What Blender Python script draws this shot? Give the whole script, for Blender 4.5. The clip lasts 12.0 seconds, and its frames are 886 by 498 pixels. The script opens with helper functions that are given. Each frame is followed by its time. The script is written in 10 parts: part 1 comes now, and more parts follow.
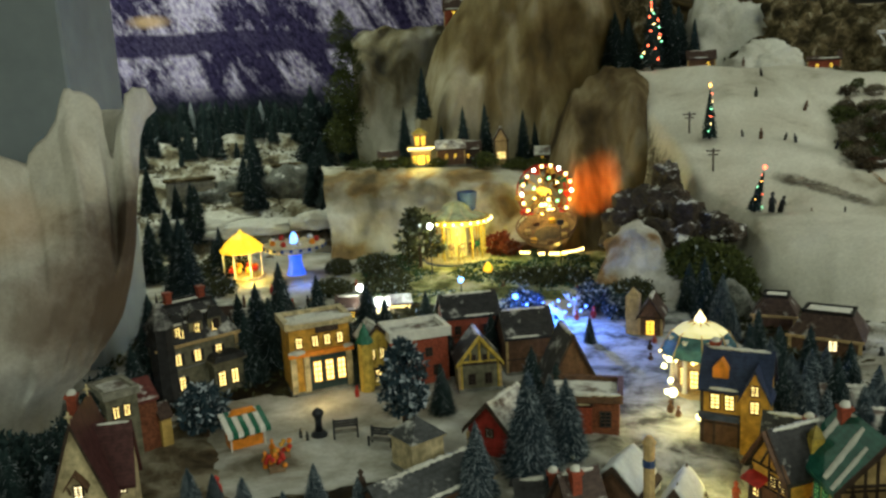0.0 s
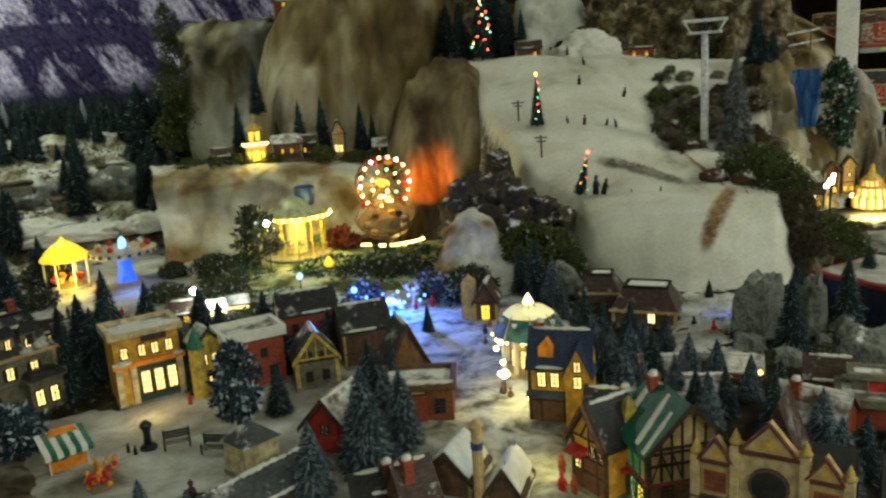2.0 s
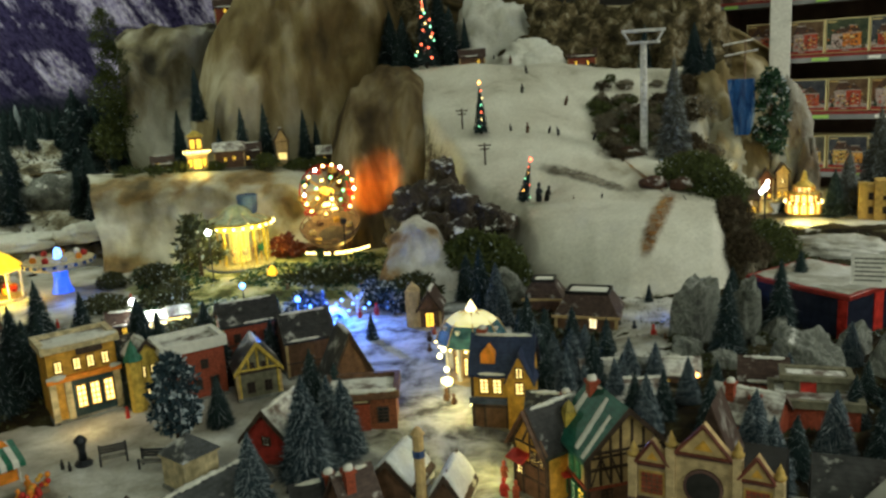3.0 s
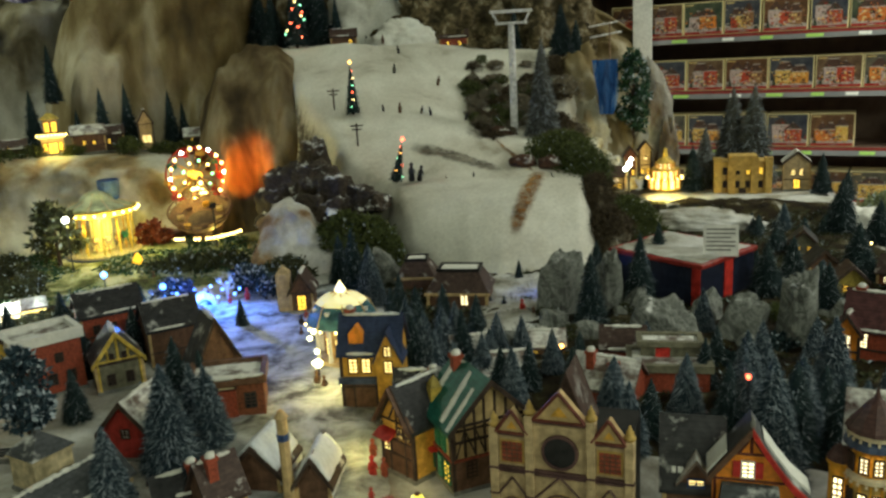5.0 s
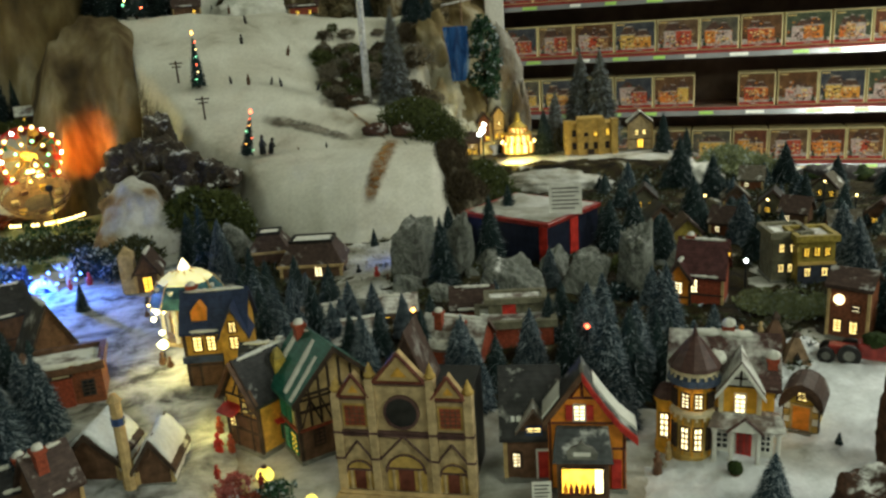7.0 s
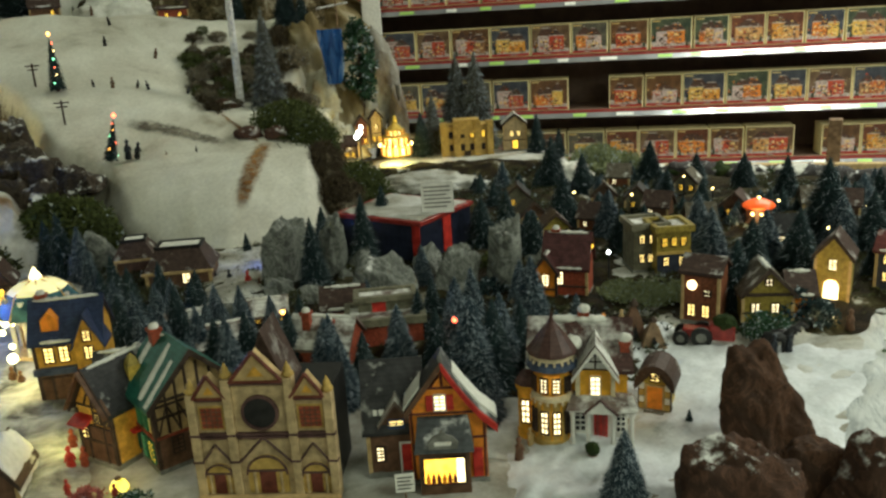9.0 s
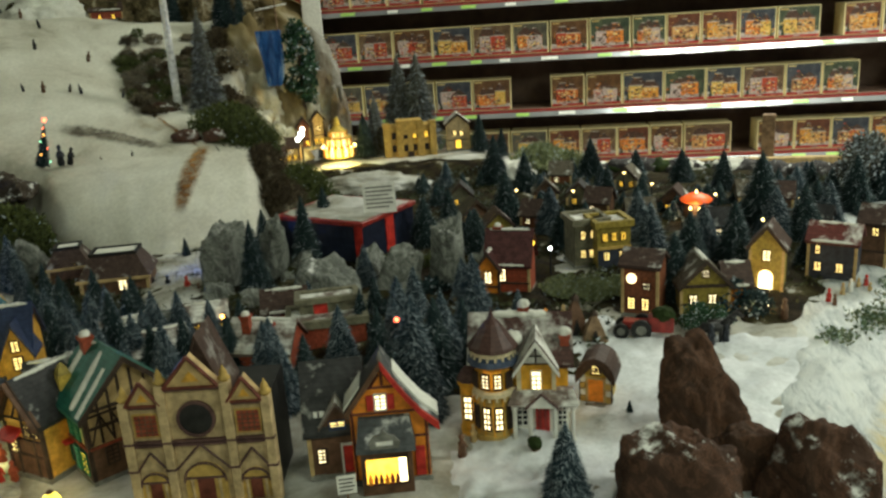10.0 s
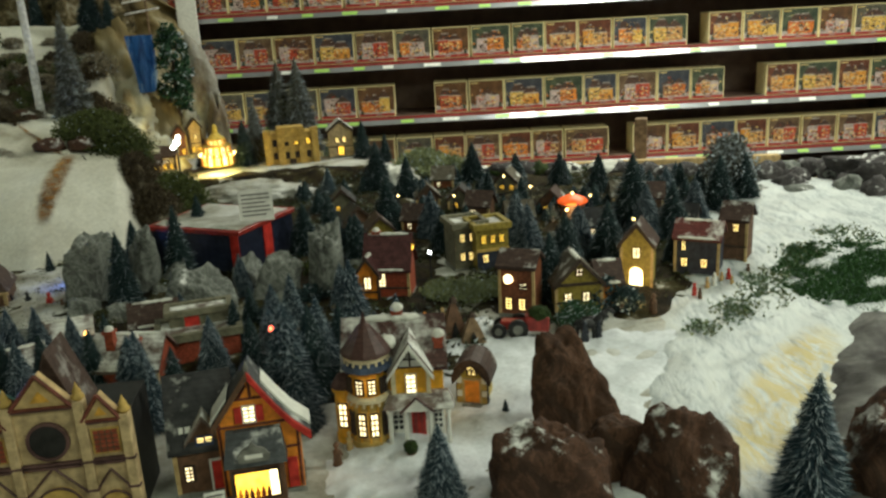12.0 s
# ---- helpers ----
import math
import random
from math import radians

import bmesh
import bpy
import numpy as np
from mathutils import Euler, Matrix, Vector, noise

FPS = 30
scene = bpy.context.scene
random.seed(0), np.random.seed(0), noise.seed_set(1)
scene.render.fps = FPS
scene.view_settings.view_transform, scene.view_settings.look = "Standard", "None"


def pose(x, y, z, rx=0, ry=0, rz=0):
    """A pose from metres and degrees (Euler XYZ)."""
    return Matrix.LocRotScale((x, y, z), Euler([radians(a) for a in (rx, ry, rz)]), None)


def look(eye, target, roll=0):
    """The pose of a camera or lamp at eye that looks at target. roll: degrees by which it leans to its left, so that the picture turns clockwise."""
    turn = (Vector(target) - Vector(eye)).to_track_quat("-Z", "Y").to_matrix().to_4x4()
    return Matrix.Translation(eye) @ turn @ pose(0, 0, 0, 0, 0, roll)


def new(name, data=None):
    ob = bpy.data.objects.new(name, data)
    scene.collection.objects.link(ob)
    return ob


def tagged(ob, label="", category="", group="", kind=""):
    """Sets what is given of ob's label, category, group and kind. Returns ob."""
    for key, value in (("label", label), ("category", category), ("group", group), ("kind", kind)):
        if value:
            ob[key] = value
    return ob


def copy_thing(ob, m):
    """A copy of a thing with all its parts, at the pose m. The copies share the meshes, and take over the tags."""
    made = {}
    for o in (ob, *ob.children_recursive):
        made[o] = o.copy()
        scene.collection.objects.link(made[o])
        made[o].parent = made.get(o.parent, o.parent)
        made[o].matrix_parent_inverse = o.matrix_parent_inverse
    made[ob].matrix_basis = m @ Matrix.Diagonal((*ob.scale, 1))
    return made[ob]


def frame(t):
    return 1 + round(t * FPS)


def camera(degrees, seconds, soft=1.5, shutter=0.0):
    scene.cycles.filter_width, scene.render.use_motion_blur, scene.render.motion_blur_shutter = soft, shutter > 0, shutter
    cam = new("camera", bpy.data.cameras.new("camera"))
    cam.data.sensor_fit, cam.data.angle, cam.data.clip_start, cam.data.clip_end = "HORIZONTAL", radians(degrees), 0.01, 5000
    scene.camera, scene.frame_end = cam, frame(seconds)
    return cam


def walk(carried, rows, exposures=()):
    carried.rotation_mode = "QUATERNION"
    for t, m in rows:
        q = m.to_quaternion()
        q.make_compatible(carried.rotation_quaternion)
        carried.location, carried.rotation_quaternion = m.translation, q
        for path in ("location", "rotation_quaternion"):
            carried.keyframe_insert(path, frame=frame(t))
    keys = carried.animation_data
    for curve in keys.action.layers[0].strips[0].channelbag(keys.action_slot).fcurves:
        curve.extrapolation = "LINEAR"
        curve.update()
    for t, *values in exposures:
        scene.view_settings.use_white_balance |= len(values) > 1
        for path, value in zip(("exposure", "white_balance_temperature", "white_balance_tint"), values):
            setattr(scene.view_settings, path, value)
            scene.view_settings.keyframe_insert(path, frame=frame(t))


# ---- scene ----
cam = camera(56.70, 12.0, soft=2.6)
walk(cam, [
    (0.0, pose(-0.1266, 0.0168, 0.7370, 78.442, 2.904, 2.341)),
    (0.5, pose(-0.1166, 0.0159, 0.7360, 78.405, 3.134, 1.414)),
    (1.0, pose(-0.1011, 0.0178, 0.7362, 78.588, 3.335, -1.094)),
    (1.5, pose(-0.0835, 0.0186, 0.7390, 78.263, 3.588, -4.846)),
    (2.0, pose(-0.0697, 0.0171, 0.7372, 77.243, 3.771, -8.180)),
    (2.5, pose(-0.0656, 0.0184, 0.7381, 77.553, 3.781, -10.034)),
    (3.0, pose(-0.0567, 0.0131, 0.7380, 77.520, 3.458, -11.803)),
    (5.0, pose(-0.0165, 0.0048, 0.7265, 75.862, 3.136, -19.901)),
    (5.5, pose(0.0000, 0.0000, 0.7200, 75.481, 3.520, -21.934)),
    (6.0, pose(0.0166, -0.0060, 0.7156, 75.057, 3.711, -24.147)),
    (6.5, pose(0.0285, -0.0140, 0.7107, 74.136, 3.585, -26.857)),
    (7.0, pose(0.0417, -0.0190, 0.7057, 73.484, 3.789, -29.042)),
    (7.5, pose(0.0539, -0.0272, 0.6976, 72.792, 3.232, -31.488)),
    (9.5, pose(0.0925, -0.0544, 0.6766, 73.674, 3.587, -38.427)),
    (10.0, pose(0.1009, -0.0574, 0.6714, 73.471, 3.624, -40.404)),
    (10.5, pose(0.1122, -0.0625, 0.6684, 73.623, 3.619, -42.079)),
    (11.0, pose(0.1176, -0.0661, 0.6633, 73.579, 3.399, -44.678)),
    (11.5, pose(0.1273, -0.0695, 0.6620, 73.500, 3.303, -46.184)),
    (12.0, pose(0.1342, -0.0751, 0.6588, 73.583, 3.079, -47.918)),
], exposures=[(0.0, -0.05), (3.0, 0.0), (5.0, 0.04), (7.5, 0.05), (9.5, 0.14), (10.0, 0.16), (12.0, 0.12)])
W = bpy.data.worlds.new("store")
scene.world = W
W.use_nodes = True
W.node_tree.nodes["Background"].inputs[0].default_value = (0.9, 0.85, 0.7, 1)
W.node_tree.nodes["Background"].inputs[1].default_value = 0.02


def area_lamp(name, at, target, size, watts, colour):
    lamp = bpy.data.lights.new(name, "AREA")
    lamp.shape, lamp.size, lamp.size_y, lamp.energy, lamp.color = "RECTANGLE", size[0], size[1], watts, colour
    ob = new(name, lamp)
    ob.matrix_world = look(at, target)
    return ob


def spot_lamp(name, at, target, watts, colour, degrees):
    lamp = bpy.data.lights.new(name, "SPOT")
    lamp.energy, lamp.color, lamp.shadow_soft_size, lamp.spot_size, lamp.spot_blend = watts, colour, 0.012, radians(degrees), 0.9
    ob = new(name, lamp)
    ob.matrix_world = look(at, target)
    return ob


def bulb_lamp(name, at, watts, colour, radius=0.012):
    lamp = bpy.data.lights.new(name, "POINT")
    lamp.energy, lamp.color, lamp.shadow_soft_size = watts, colour, radius
    ob = new(name, lamp)
    ob.location = at
    return ob


CEILING = 2.4
STORE = (0.93, 0.97, 0.82)
# the store's ceiling panels: (x, y, length, width, watts)
PANELS = [(-1.7, -1.3, 1.2, 0.3, 31), (1.0, -2.3, 1.2, 0.3, 58), (3.4, -1.6, 1.2, 0.3, 108), (-1.9, 4.2, 1.2, 0.3, 34),
          (1.3, 3.3, 1.2, 0.3, 7), (4.1, 2.1, 1.2, 0.3, 48), (4.75, 1.5, 1.2, 0.3, 48)]
for px_, py_, pl_, pw_, watts_ in PANELS:
    area_lamp("ceiling_panel_light", (px_, py_, CEILING - 0.06), (px_, py_, 0), (pl_, pw_), watts_, STORE if px_ > 2 else (0.88, 0.99, 0.76))


# ---------------------------------------------------------------- materials
def ramp(nt, fac, stops):
    n = nt.nodes.new("ShaderNodeValToRGB")
    e = n.color_ramp.elements
    while len(e) < len(stops):
        e.new(0.5)
    for el, (p, c) in zip(e, stops):
        el.position, el.color = p, (*c, 1) if len(c) == 3 else c
    nt.links.new(fac, n.inputs[0])
    return n.outputs[0]


def noise_tex(nt, scale, detail=4.0, rough=0.6, stretch=None, coords="Object", distortion=0.0):
    tc = nt.nodes.new("ShaderNodeTexCoord")
    n = nt.nodes.new("ShaderNodeTexNoise")
    n.inputs["Scale"].default_value, n.inputs["Detail"].default_value = scale, detail
    n.inputs["Roughness"].default_value, n.inputs["Distortion"].default_value = rough, distortion
    if stretch:
        m = nt.nodes.new("ShaderNodeMapping")
        m.inputs["Scale"].default_value = stretch
        nt.links.new(tc.outputs[coords], m.inputs[0])
        nt.links.new(m.outputs[0], n.inputs["Vector"])
    else:
        nt.links.new(tc.outputs[coords], n.inputs["Vector"])
    return n.outputs["Fac"]


def mix(nt, fac, a, b, mode="MIX"):
    n = nt.nodes.new("ShaderNodeMix")
    n.data_type, n.blend_type = "RGBA", mode
    for sock, v in ((n.inputs[0], fac), (n.inputs[6], a), (n.inputs[7], b)):
        if isinstance(v, (int, float)):
            sock.default_value = v
        elif isinstance(v, tuple):
            sock.default_value = (*v, 1)
        else:
            nt.links.new(v, sock)
    return n.outputs[2]


def blank(name, rough=0.6, metal=0.0):
    m = bpy.data.materials.new(name)
    m.use_nodes = True
    b = m.node_tree.nodes["Principled BSDF"]
    b.inputs["Roughness"].default_value, b.inputs["Metallic"].default_value = rough, metal
    return m, m.node_tree, b


def bump(nt, b, height, strength, dist):
    n = nt.nodes.new("ShaderNodeBump")
    n.inputs["Strength"].default_value, n.inputs["Distance"].default_value = strength, dist
    nt.links.new(height, n.inputs["Height"])
    nt.links.new(n.outputs[0], b.inputs["Normal"])


def paint(name, colour, rough=0.55, vary=0.42, scale=60, snow=0.0, metal=0.0, relief=0.0006, snow_scale=22, courses=0.0):
    """Painted ceramic or plastic: a colour with grain and grime, and lying snow on what faces up."""
    m, nt, b = blank(name, rough, metal)
    n1, n2 = noise_tex(nt, scale, 5), noise_tex(nt, scale / 6, 3)
    dark = tuple(c * (1 - vary) for c in colour)
    lite = tuple(min(1, c * (1 + vary * 0.6) + 0.01) for c in colour)
    col = mix(nt, ramp(nt, n1, [(0.35, (0, 0, 0)), (0.65, (1, 1, 1))]), dark, lite)
    col = mix(nt, ramp(nt, n2, [(0.5, (0, 0, 0)), (0.72, (0.45, 0.45, 0.45))]), col, tuple(c * 0.45 for c in colour))
    if snow:
        geo = nt.nodes.new("ShaderNodeNewGeometry")
        sep = nt.nodes.new("ShaderNodeSeparateXYZ")
        nt.links.new(geo.outputs["Normal"], sep.inputs[0])
        up = ramp(nt, sep.outputs[2], [(0.25, (0, 0, 0)), (0.5, (1, 1, 1))])
        patch = ramp(nt, noise_tex(nt, snow_scale, 6, 0.62), [(0.58 - 0.3 * snow, (0, 0, 0)), (0.72 - 0.3 * snow, (1, 1, 1))])
        col = mix(nt, mix(nt, 1.0, up, patch, "MULTIPLY"), col, (0.72, 0.72, 0.68))
    if courses:
        tc = nt.nodes.new("ShaderNodeTexCoord")
        wv = nt.nodes.new("ShaderNodeTexWave")
        wv.bands_direction, wv.wave_profile = "Z", "SAW"
        wv.inputs["Scale"].default_value, wv.inputs["Distortion"].default_value = 0.314 / courses, 1.2
        wv.inputs["Detail Scale"].default_value = 3.0
        nt.links.new(tc.outputs["Object"], wv.inputs["Vector"])
        col = mix(nt, 0.45, col, ramp(nt, wv.outputs["Fac"], [(0.0, (0.35, 0.35, 0.35)), (0.3, (1, 1, 1))]), "MULTIPLY")
    nt.links.new(col, b.inputs["Base Color"])
    bump(nt, b, n1, 0.5, relief)
    if rough > 0.4:
        b.inputs["Specular IOR Level"].default_value = 0.3
    return m


def glow(name, colour, strength, rough=0.4):
    m, nt, b = blank(name, rough)
    b.inputs["Base Color"].default_value = (*colour, 1)
    b.inputs["Emission Color"].default_value = (*colour, 1)
    n = noise_tex(nt, 70, 2)
    mul = nt.nodes.new("ShaderNodeMath")
    mul.operation = "MULTIPLY"
    mul.inputs[1].default_value = strength * 2
    nt.links.new(n, mul.inputs[0])
    nt.links.new(mul.outputs[0], b.inputs["Emission Strength"])
    return m


def snow_mat(name, stops, scale, rough=0.85, fine=90, relief=0.004, stretch=None):
    """Snow, canvas and scree: stains by a broad noise, grain by a fine one."""
    m, nt, b = blank(name, rough)
    broad = noise_tex(nt, scale, 6, 0.62, stretch, "Object", 0.4)
    fine_n = noise_tex(nt, fine, 5, 0.7)
    col = ramp(nt, broad, stops)
    col = mix(nt, 0.35, col, ramp(nt, fine_n, [(0.3, (0.35, 0.35, 0.35)), (0.7, (1, 1, 1))]), "MULTIPLY")
    nt.links.new(col, b.inputs["Base Color"])
    bump(nt, b, fine_n, 0.6, relief)
    b.inputs["Specular IOR Level"].default_value = 0.12
    return m


def stone_mat(name, a, c, scale, snow=0.3, rough=0.8):
    m, nt, b = blank(name, rough)
    n1, n2 = noise_tex(nt, scale, 8, 0.7, None, "Object", 0.6), noise_tex(nt, scale * 5, 6, 0.7)
    col = ramp(nt, n1, [(0.3, a), (0.55, c), (0.72, tuple(min(1, v * 1.5) for v in c))])
    geo = nt.nodes.new("ShaderNodeNewGeometry")
    sep = nt.nodes.new("ShaderNodeSeparateXYZ")
    nt.links.new(geo.outputs["Normal"], sep.inputs[0])
    up = ramp(nt, sep.outputs[2], [(0.35, (0, 0, 0)), (0.75, (1, 1, 1))])
    patch = ramp(nt, noise_tex(nt, scale * 2.2, 7, 0.7), [(0.62 - 0.25 * snow, (0, 0, 0)), (0.7 - 0.25 * snow, (1, 1, 1))])
    vein = ramp(nt, noise_tex(nt, scale * 1.6, 9, 0.75, None, "Object", 1.5), [(0.46, (0, 0, 0)), (0.5, (0.55, 0.55, 0.55)), (0.54, (0, 0, 0))])
    col = mix(nt, vein, col, tuple(min(1, v * 2.4) for v in c))
    col = mix(nt, mix(nt, 1.0, up, patch, "MULTIPLY"), col, (0.72, 0.72, 0.7))
    nt.links.new(col, b.inputs["Base Color"])
    bump(nt, b, n2, 0.9, 0.006)
    b.inputs["Specular IOR Level"].default_value = 0.25
    return m


def leaf_mat(name, a, c, frost):
    m, nt, b = blank(name, 0.75)
    geo = nt.nodes.new("ShaderNodeNewGeometry")
    oi = nt.nodes.new("ShaderNodeObjectInfo")
    col = mix(nt, geo.outputs["Random Per Island"], a, c)
    white = ramp(nt, geo.outputs["Random Per Island"], [(1 - frost - min(0.04, frost), (0, 0, 0)), (1 - 0.4 * frost, (1, 1, 1))])
    col = mix(nt, white, col, (0.5, 0.56, 0.61))
    col = mix(nt, 0.5, col, ramp(nt, oi.outputs["Random"], [(0, (0.55, 0.6, 0.65)), (1, (1, 1, 1))]), "MULTIPLY")
    nt.links.new(col, b.inputs["Base Color"])
    b.inputs["Specular IOR Level"].default_value = 0.15
    return m


M = {}
M["snow"] = snow_mat("snow", [(0.3, (0.17, 0.15, 0.11)), (0.42, (0.37, 0.355, 0.3)), (0.52, (0.54, 0.535, 0.49)), (0.66, (0.72, 0.72, 0.7))], 6.0)
M["ski_snow"] = snow_mat("ski_hill_snow", [(0.3, (0.36, 0.33, 0.255)), (0.42, (0.6, 0.575, 0.49)), (0.6, (0.74, 0.725, 0.64))], 3.0, relief=0.002)
M["snow_clean"] = snow_mat("lying_snow", [(0.3, (0.42, 0.4, 0.34)), (0.42, (0.72, 0.71, 0.64)), (0.6, (0.8, 0.8, 0.75))], 4.0, relief=0.002)
def canvas_mat(name, stops, scale, stretch=(1.3, 1.3, 0.6), detail=3.0):
    """Painted cloth stiffened over a frame: broad soft stains drawn downwards, fine weave and dust."""
    m, nt, b = blank(name, 0.85)
    broad = noise_tex(nt, scale, detail, 0.5, stretch, "Object", 0.25)
    veil = noise_tex(nt, scale * 6, 5, 0.65, (1.0, 1.0, 0.4))
    weave = noise_tex(nt, 130, 4, 0.7)
    col = ramp(nt, broad, stops)
    col = mix(nt, 0.4, col, ramp(nt, veil, [(0.34, (0.45, 0.42, 0.36)), (0.6, (1, 1, 1))]), "MULTIPLY")
    col = mix(nt, 0.3, col, ramp(nt, weave, [(0.3, (0.4, 0.4, 0.4)), (0.7, (1, 1, 1))]), "MULTIPLY")
    nt.links.new(col, b.inputs["Base Color"])
    bump(nt, b, weave, 0.5, 0.004)
    b.inputs["Specular IOR Level"].default_value = 0.12
    return m


M["canvas"] = canvas_mat("canvas_rock", [(0.28, (0.12, 0.1, 0.06)), (0.38, (0.36, 0.26, 0.13)), (0.45, (0.56, 0.52, 0.38)), (0.58, (0.76, 0.75, 0.66))], 3.0, (1.2, 1.2, 1.4), 5)
M["fresh_snow"] = snow_mat("fresh_snow", [(0.3, (0.4, 0.42, 0.42)), (0.42, (0.66, 0.69, 0.71)), (0.6, (0.82, 0.84, 0.87))], 7.0, relief=0.004)
M["boulder"] = canvas_mat("stained_boulder", [(0.34, (0.09, 0.055, 0.03)), (0.42, (0.3, 0.19, 0.1)), (0.48, (0.46, 0.43, 0.37)), (0.6, (0.7, 0.69, 0.66))], 4.6, (1.2, 1.2, 0.9), 4)
M["canvas_crag"] = canvas_mat("canvas_crag", [(0.34, (0.028, 0.02, 0.012)), (0.44, (0.1, 0.07, 0.034)), (0.52, (0.2, 0.155, 0.085)), (0.64, (0.36, 0.31, 0.21))], 3.2, (1.6, 1.6, 0.3))
M["grass"] = snow_mat("trodden_grass", [(0.32, (0.03, 0.034, 0.014)), (0.43, (0.12, 0.13, 0.045)), (0.51, (0.34, 0.35, 0.18)), (0.62, (0.6, 0.6, 0.44))], 7, relief=0.008)
M["bank"] = snow_mat("grey_bank", [(0.32, (0.05, 0.047, 0.045)), (0.5, (0.13, 0.125, 0.12)), (0.64, (0.24, 0.235, 0.22)), (0.72, (0.6, 0.6, 0.58))], 8)
M["canvas_dark"] = canvas_mat("canvas_mountain", [(0.34, (0.045, 0.036, 0.022)), (0.44, (0.16, 0.115, 0.05)), (0.52, (0.29, 0.23, 0.12)), (0.6, (0.52, 0.46, 0.33))], 2.0, (1.5, 1.5, 0.45), 5)
M["canvas_grey"] = canvas_mat("canvas_grey_mountain", [(0.3, (0.06, 0.055, 0.04)), (0.39, (0.22, 0.19, 0.12)), (0.47, (0.44, 0.42, 0.34)), (0.58, (0.68, 0.68, 0.62))], 2.4, (1.2, 1.2, 0.8), 5)
M["canvas_white"] = snow_mat("snowy_canvas", [(0.36, (0.075, 0.05, 0.035)), (0.45, (0.2, 0.16, 0.12)), (0.53, (0.4, 0.385, 0.34)), (0.64, (0.7, 0.71, 0.7))], 2.3, stretch=(1.2, 1.2, 0.6))


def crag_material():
    """Pale cloth with a broad rusty stain across its middle; the shade of a fold and of the foot is painted in."""
    m = canvas_mat("stained_shaded_crag", [(0.32, (0.58, 0.53, 0.45)), (0.43, (0.76, 0.72, 0.64)), (0.54, (0.84, 0.82, 0.76)), (0.66, (0.88, 0.88, 0.86))], 2.4, (1.4, 1.4, 0.6))
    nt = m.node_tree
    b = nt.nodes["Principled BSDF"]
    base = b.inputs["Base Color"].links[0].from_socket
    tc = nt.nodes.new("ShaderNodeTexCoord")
    # rusty stain first; the darker tints paint shade on the right fold and foot
    stains_and_shade = [((-1.12, 1.52, 0.5), (0.24, 0.5, 0.1), 0.55, (0.5, 0.28, 0.1)), ((-0.98, 1.62, 0.34), (0.4, 0.6, 0.19), 0.8, (0.17, 0.12, 0.085)), ((-0.86, 1.7, 0.44), (0.08, 0.4, 0.2), 0.95, (0.06, 0.04, 0.03)),
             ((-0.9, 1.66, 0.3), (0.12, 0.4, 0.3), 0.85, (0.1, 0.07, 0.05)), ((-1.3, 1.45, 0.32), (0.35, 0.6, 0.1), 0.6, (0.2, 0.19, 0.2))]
    for at, size, strength, tint in stains_and_shade:
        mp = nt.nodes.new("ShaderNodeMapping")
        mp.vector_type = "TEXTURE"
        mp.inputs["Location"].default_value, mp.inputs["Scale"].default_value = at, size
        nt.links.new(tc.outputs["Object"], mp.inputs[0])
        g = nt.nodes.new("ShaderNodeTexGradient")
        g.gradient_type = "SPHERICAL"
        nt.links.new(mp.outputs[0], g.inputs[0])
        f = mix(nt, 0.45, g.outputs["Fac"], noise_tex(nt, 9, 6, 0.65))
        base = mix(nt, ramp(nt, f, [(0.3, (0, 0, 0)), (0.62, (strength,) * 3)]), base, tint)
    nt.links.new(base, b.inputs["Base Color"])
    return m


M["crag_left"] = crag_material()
M["moss"] = snow_mat("moss", [(0.3, (0.012, 0.015, 0.008)), (0.5, (0.03, 0.05, 0.015)), (0.65, (0.07, 0.085, 0.03))], 14, relief=0.02)
M["scrub"] = snow_mat("scrub", [(0.32, (0.02, 0.016, 0.01)), (0.46, (0.075, 0.06, 0.03)), (0.56, (0.2, 0.155, 0.085)), (0.66, (0.42, 0.38, 0.28))], 16, relief=0.02)
M["path"] = snow_mat("icy_path", [(0.36, (0.08, 0.08, 0.075)), (0.46, (0.3, 0.31, 0.3)), (0.6, (0.58, 0.6, 0.62))], 13, fine=60)


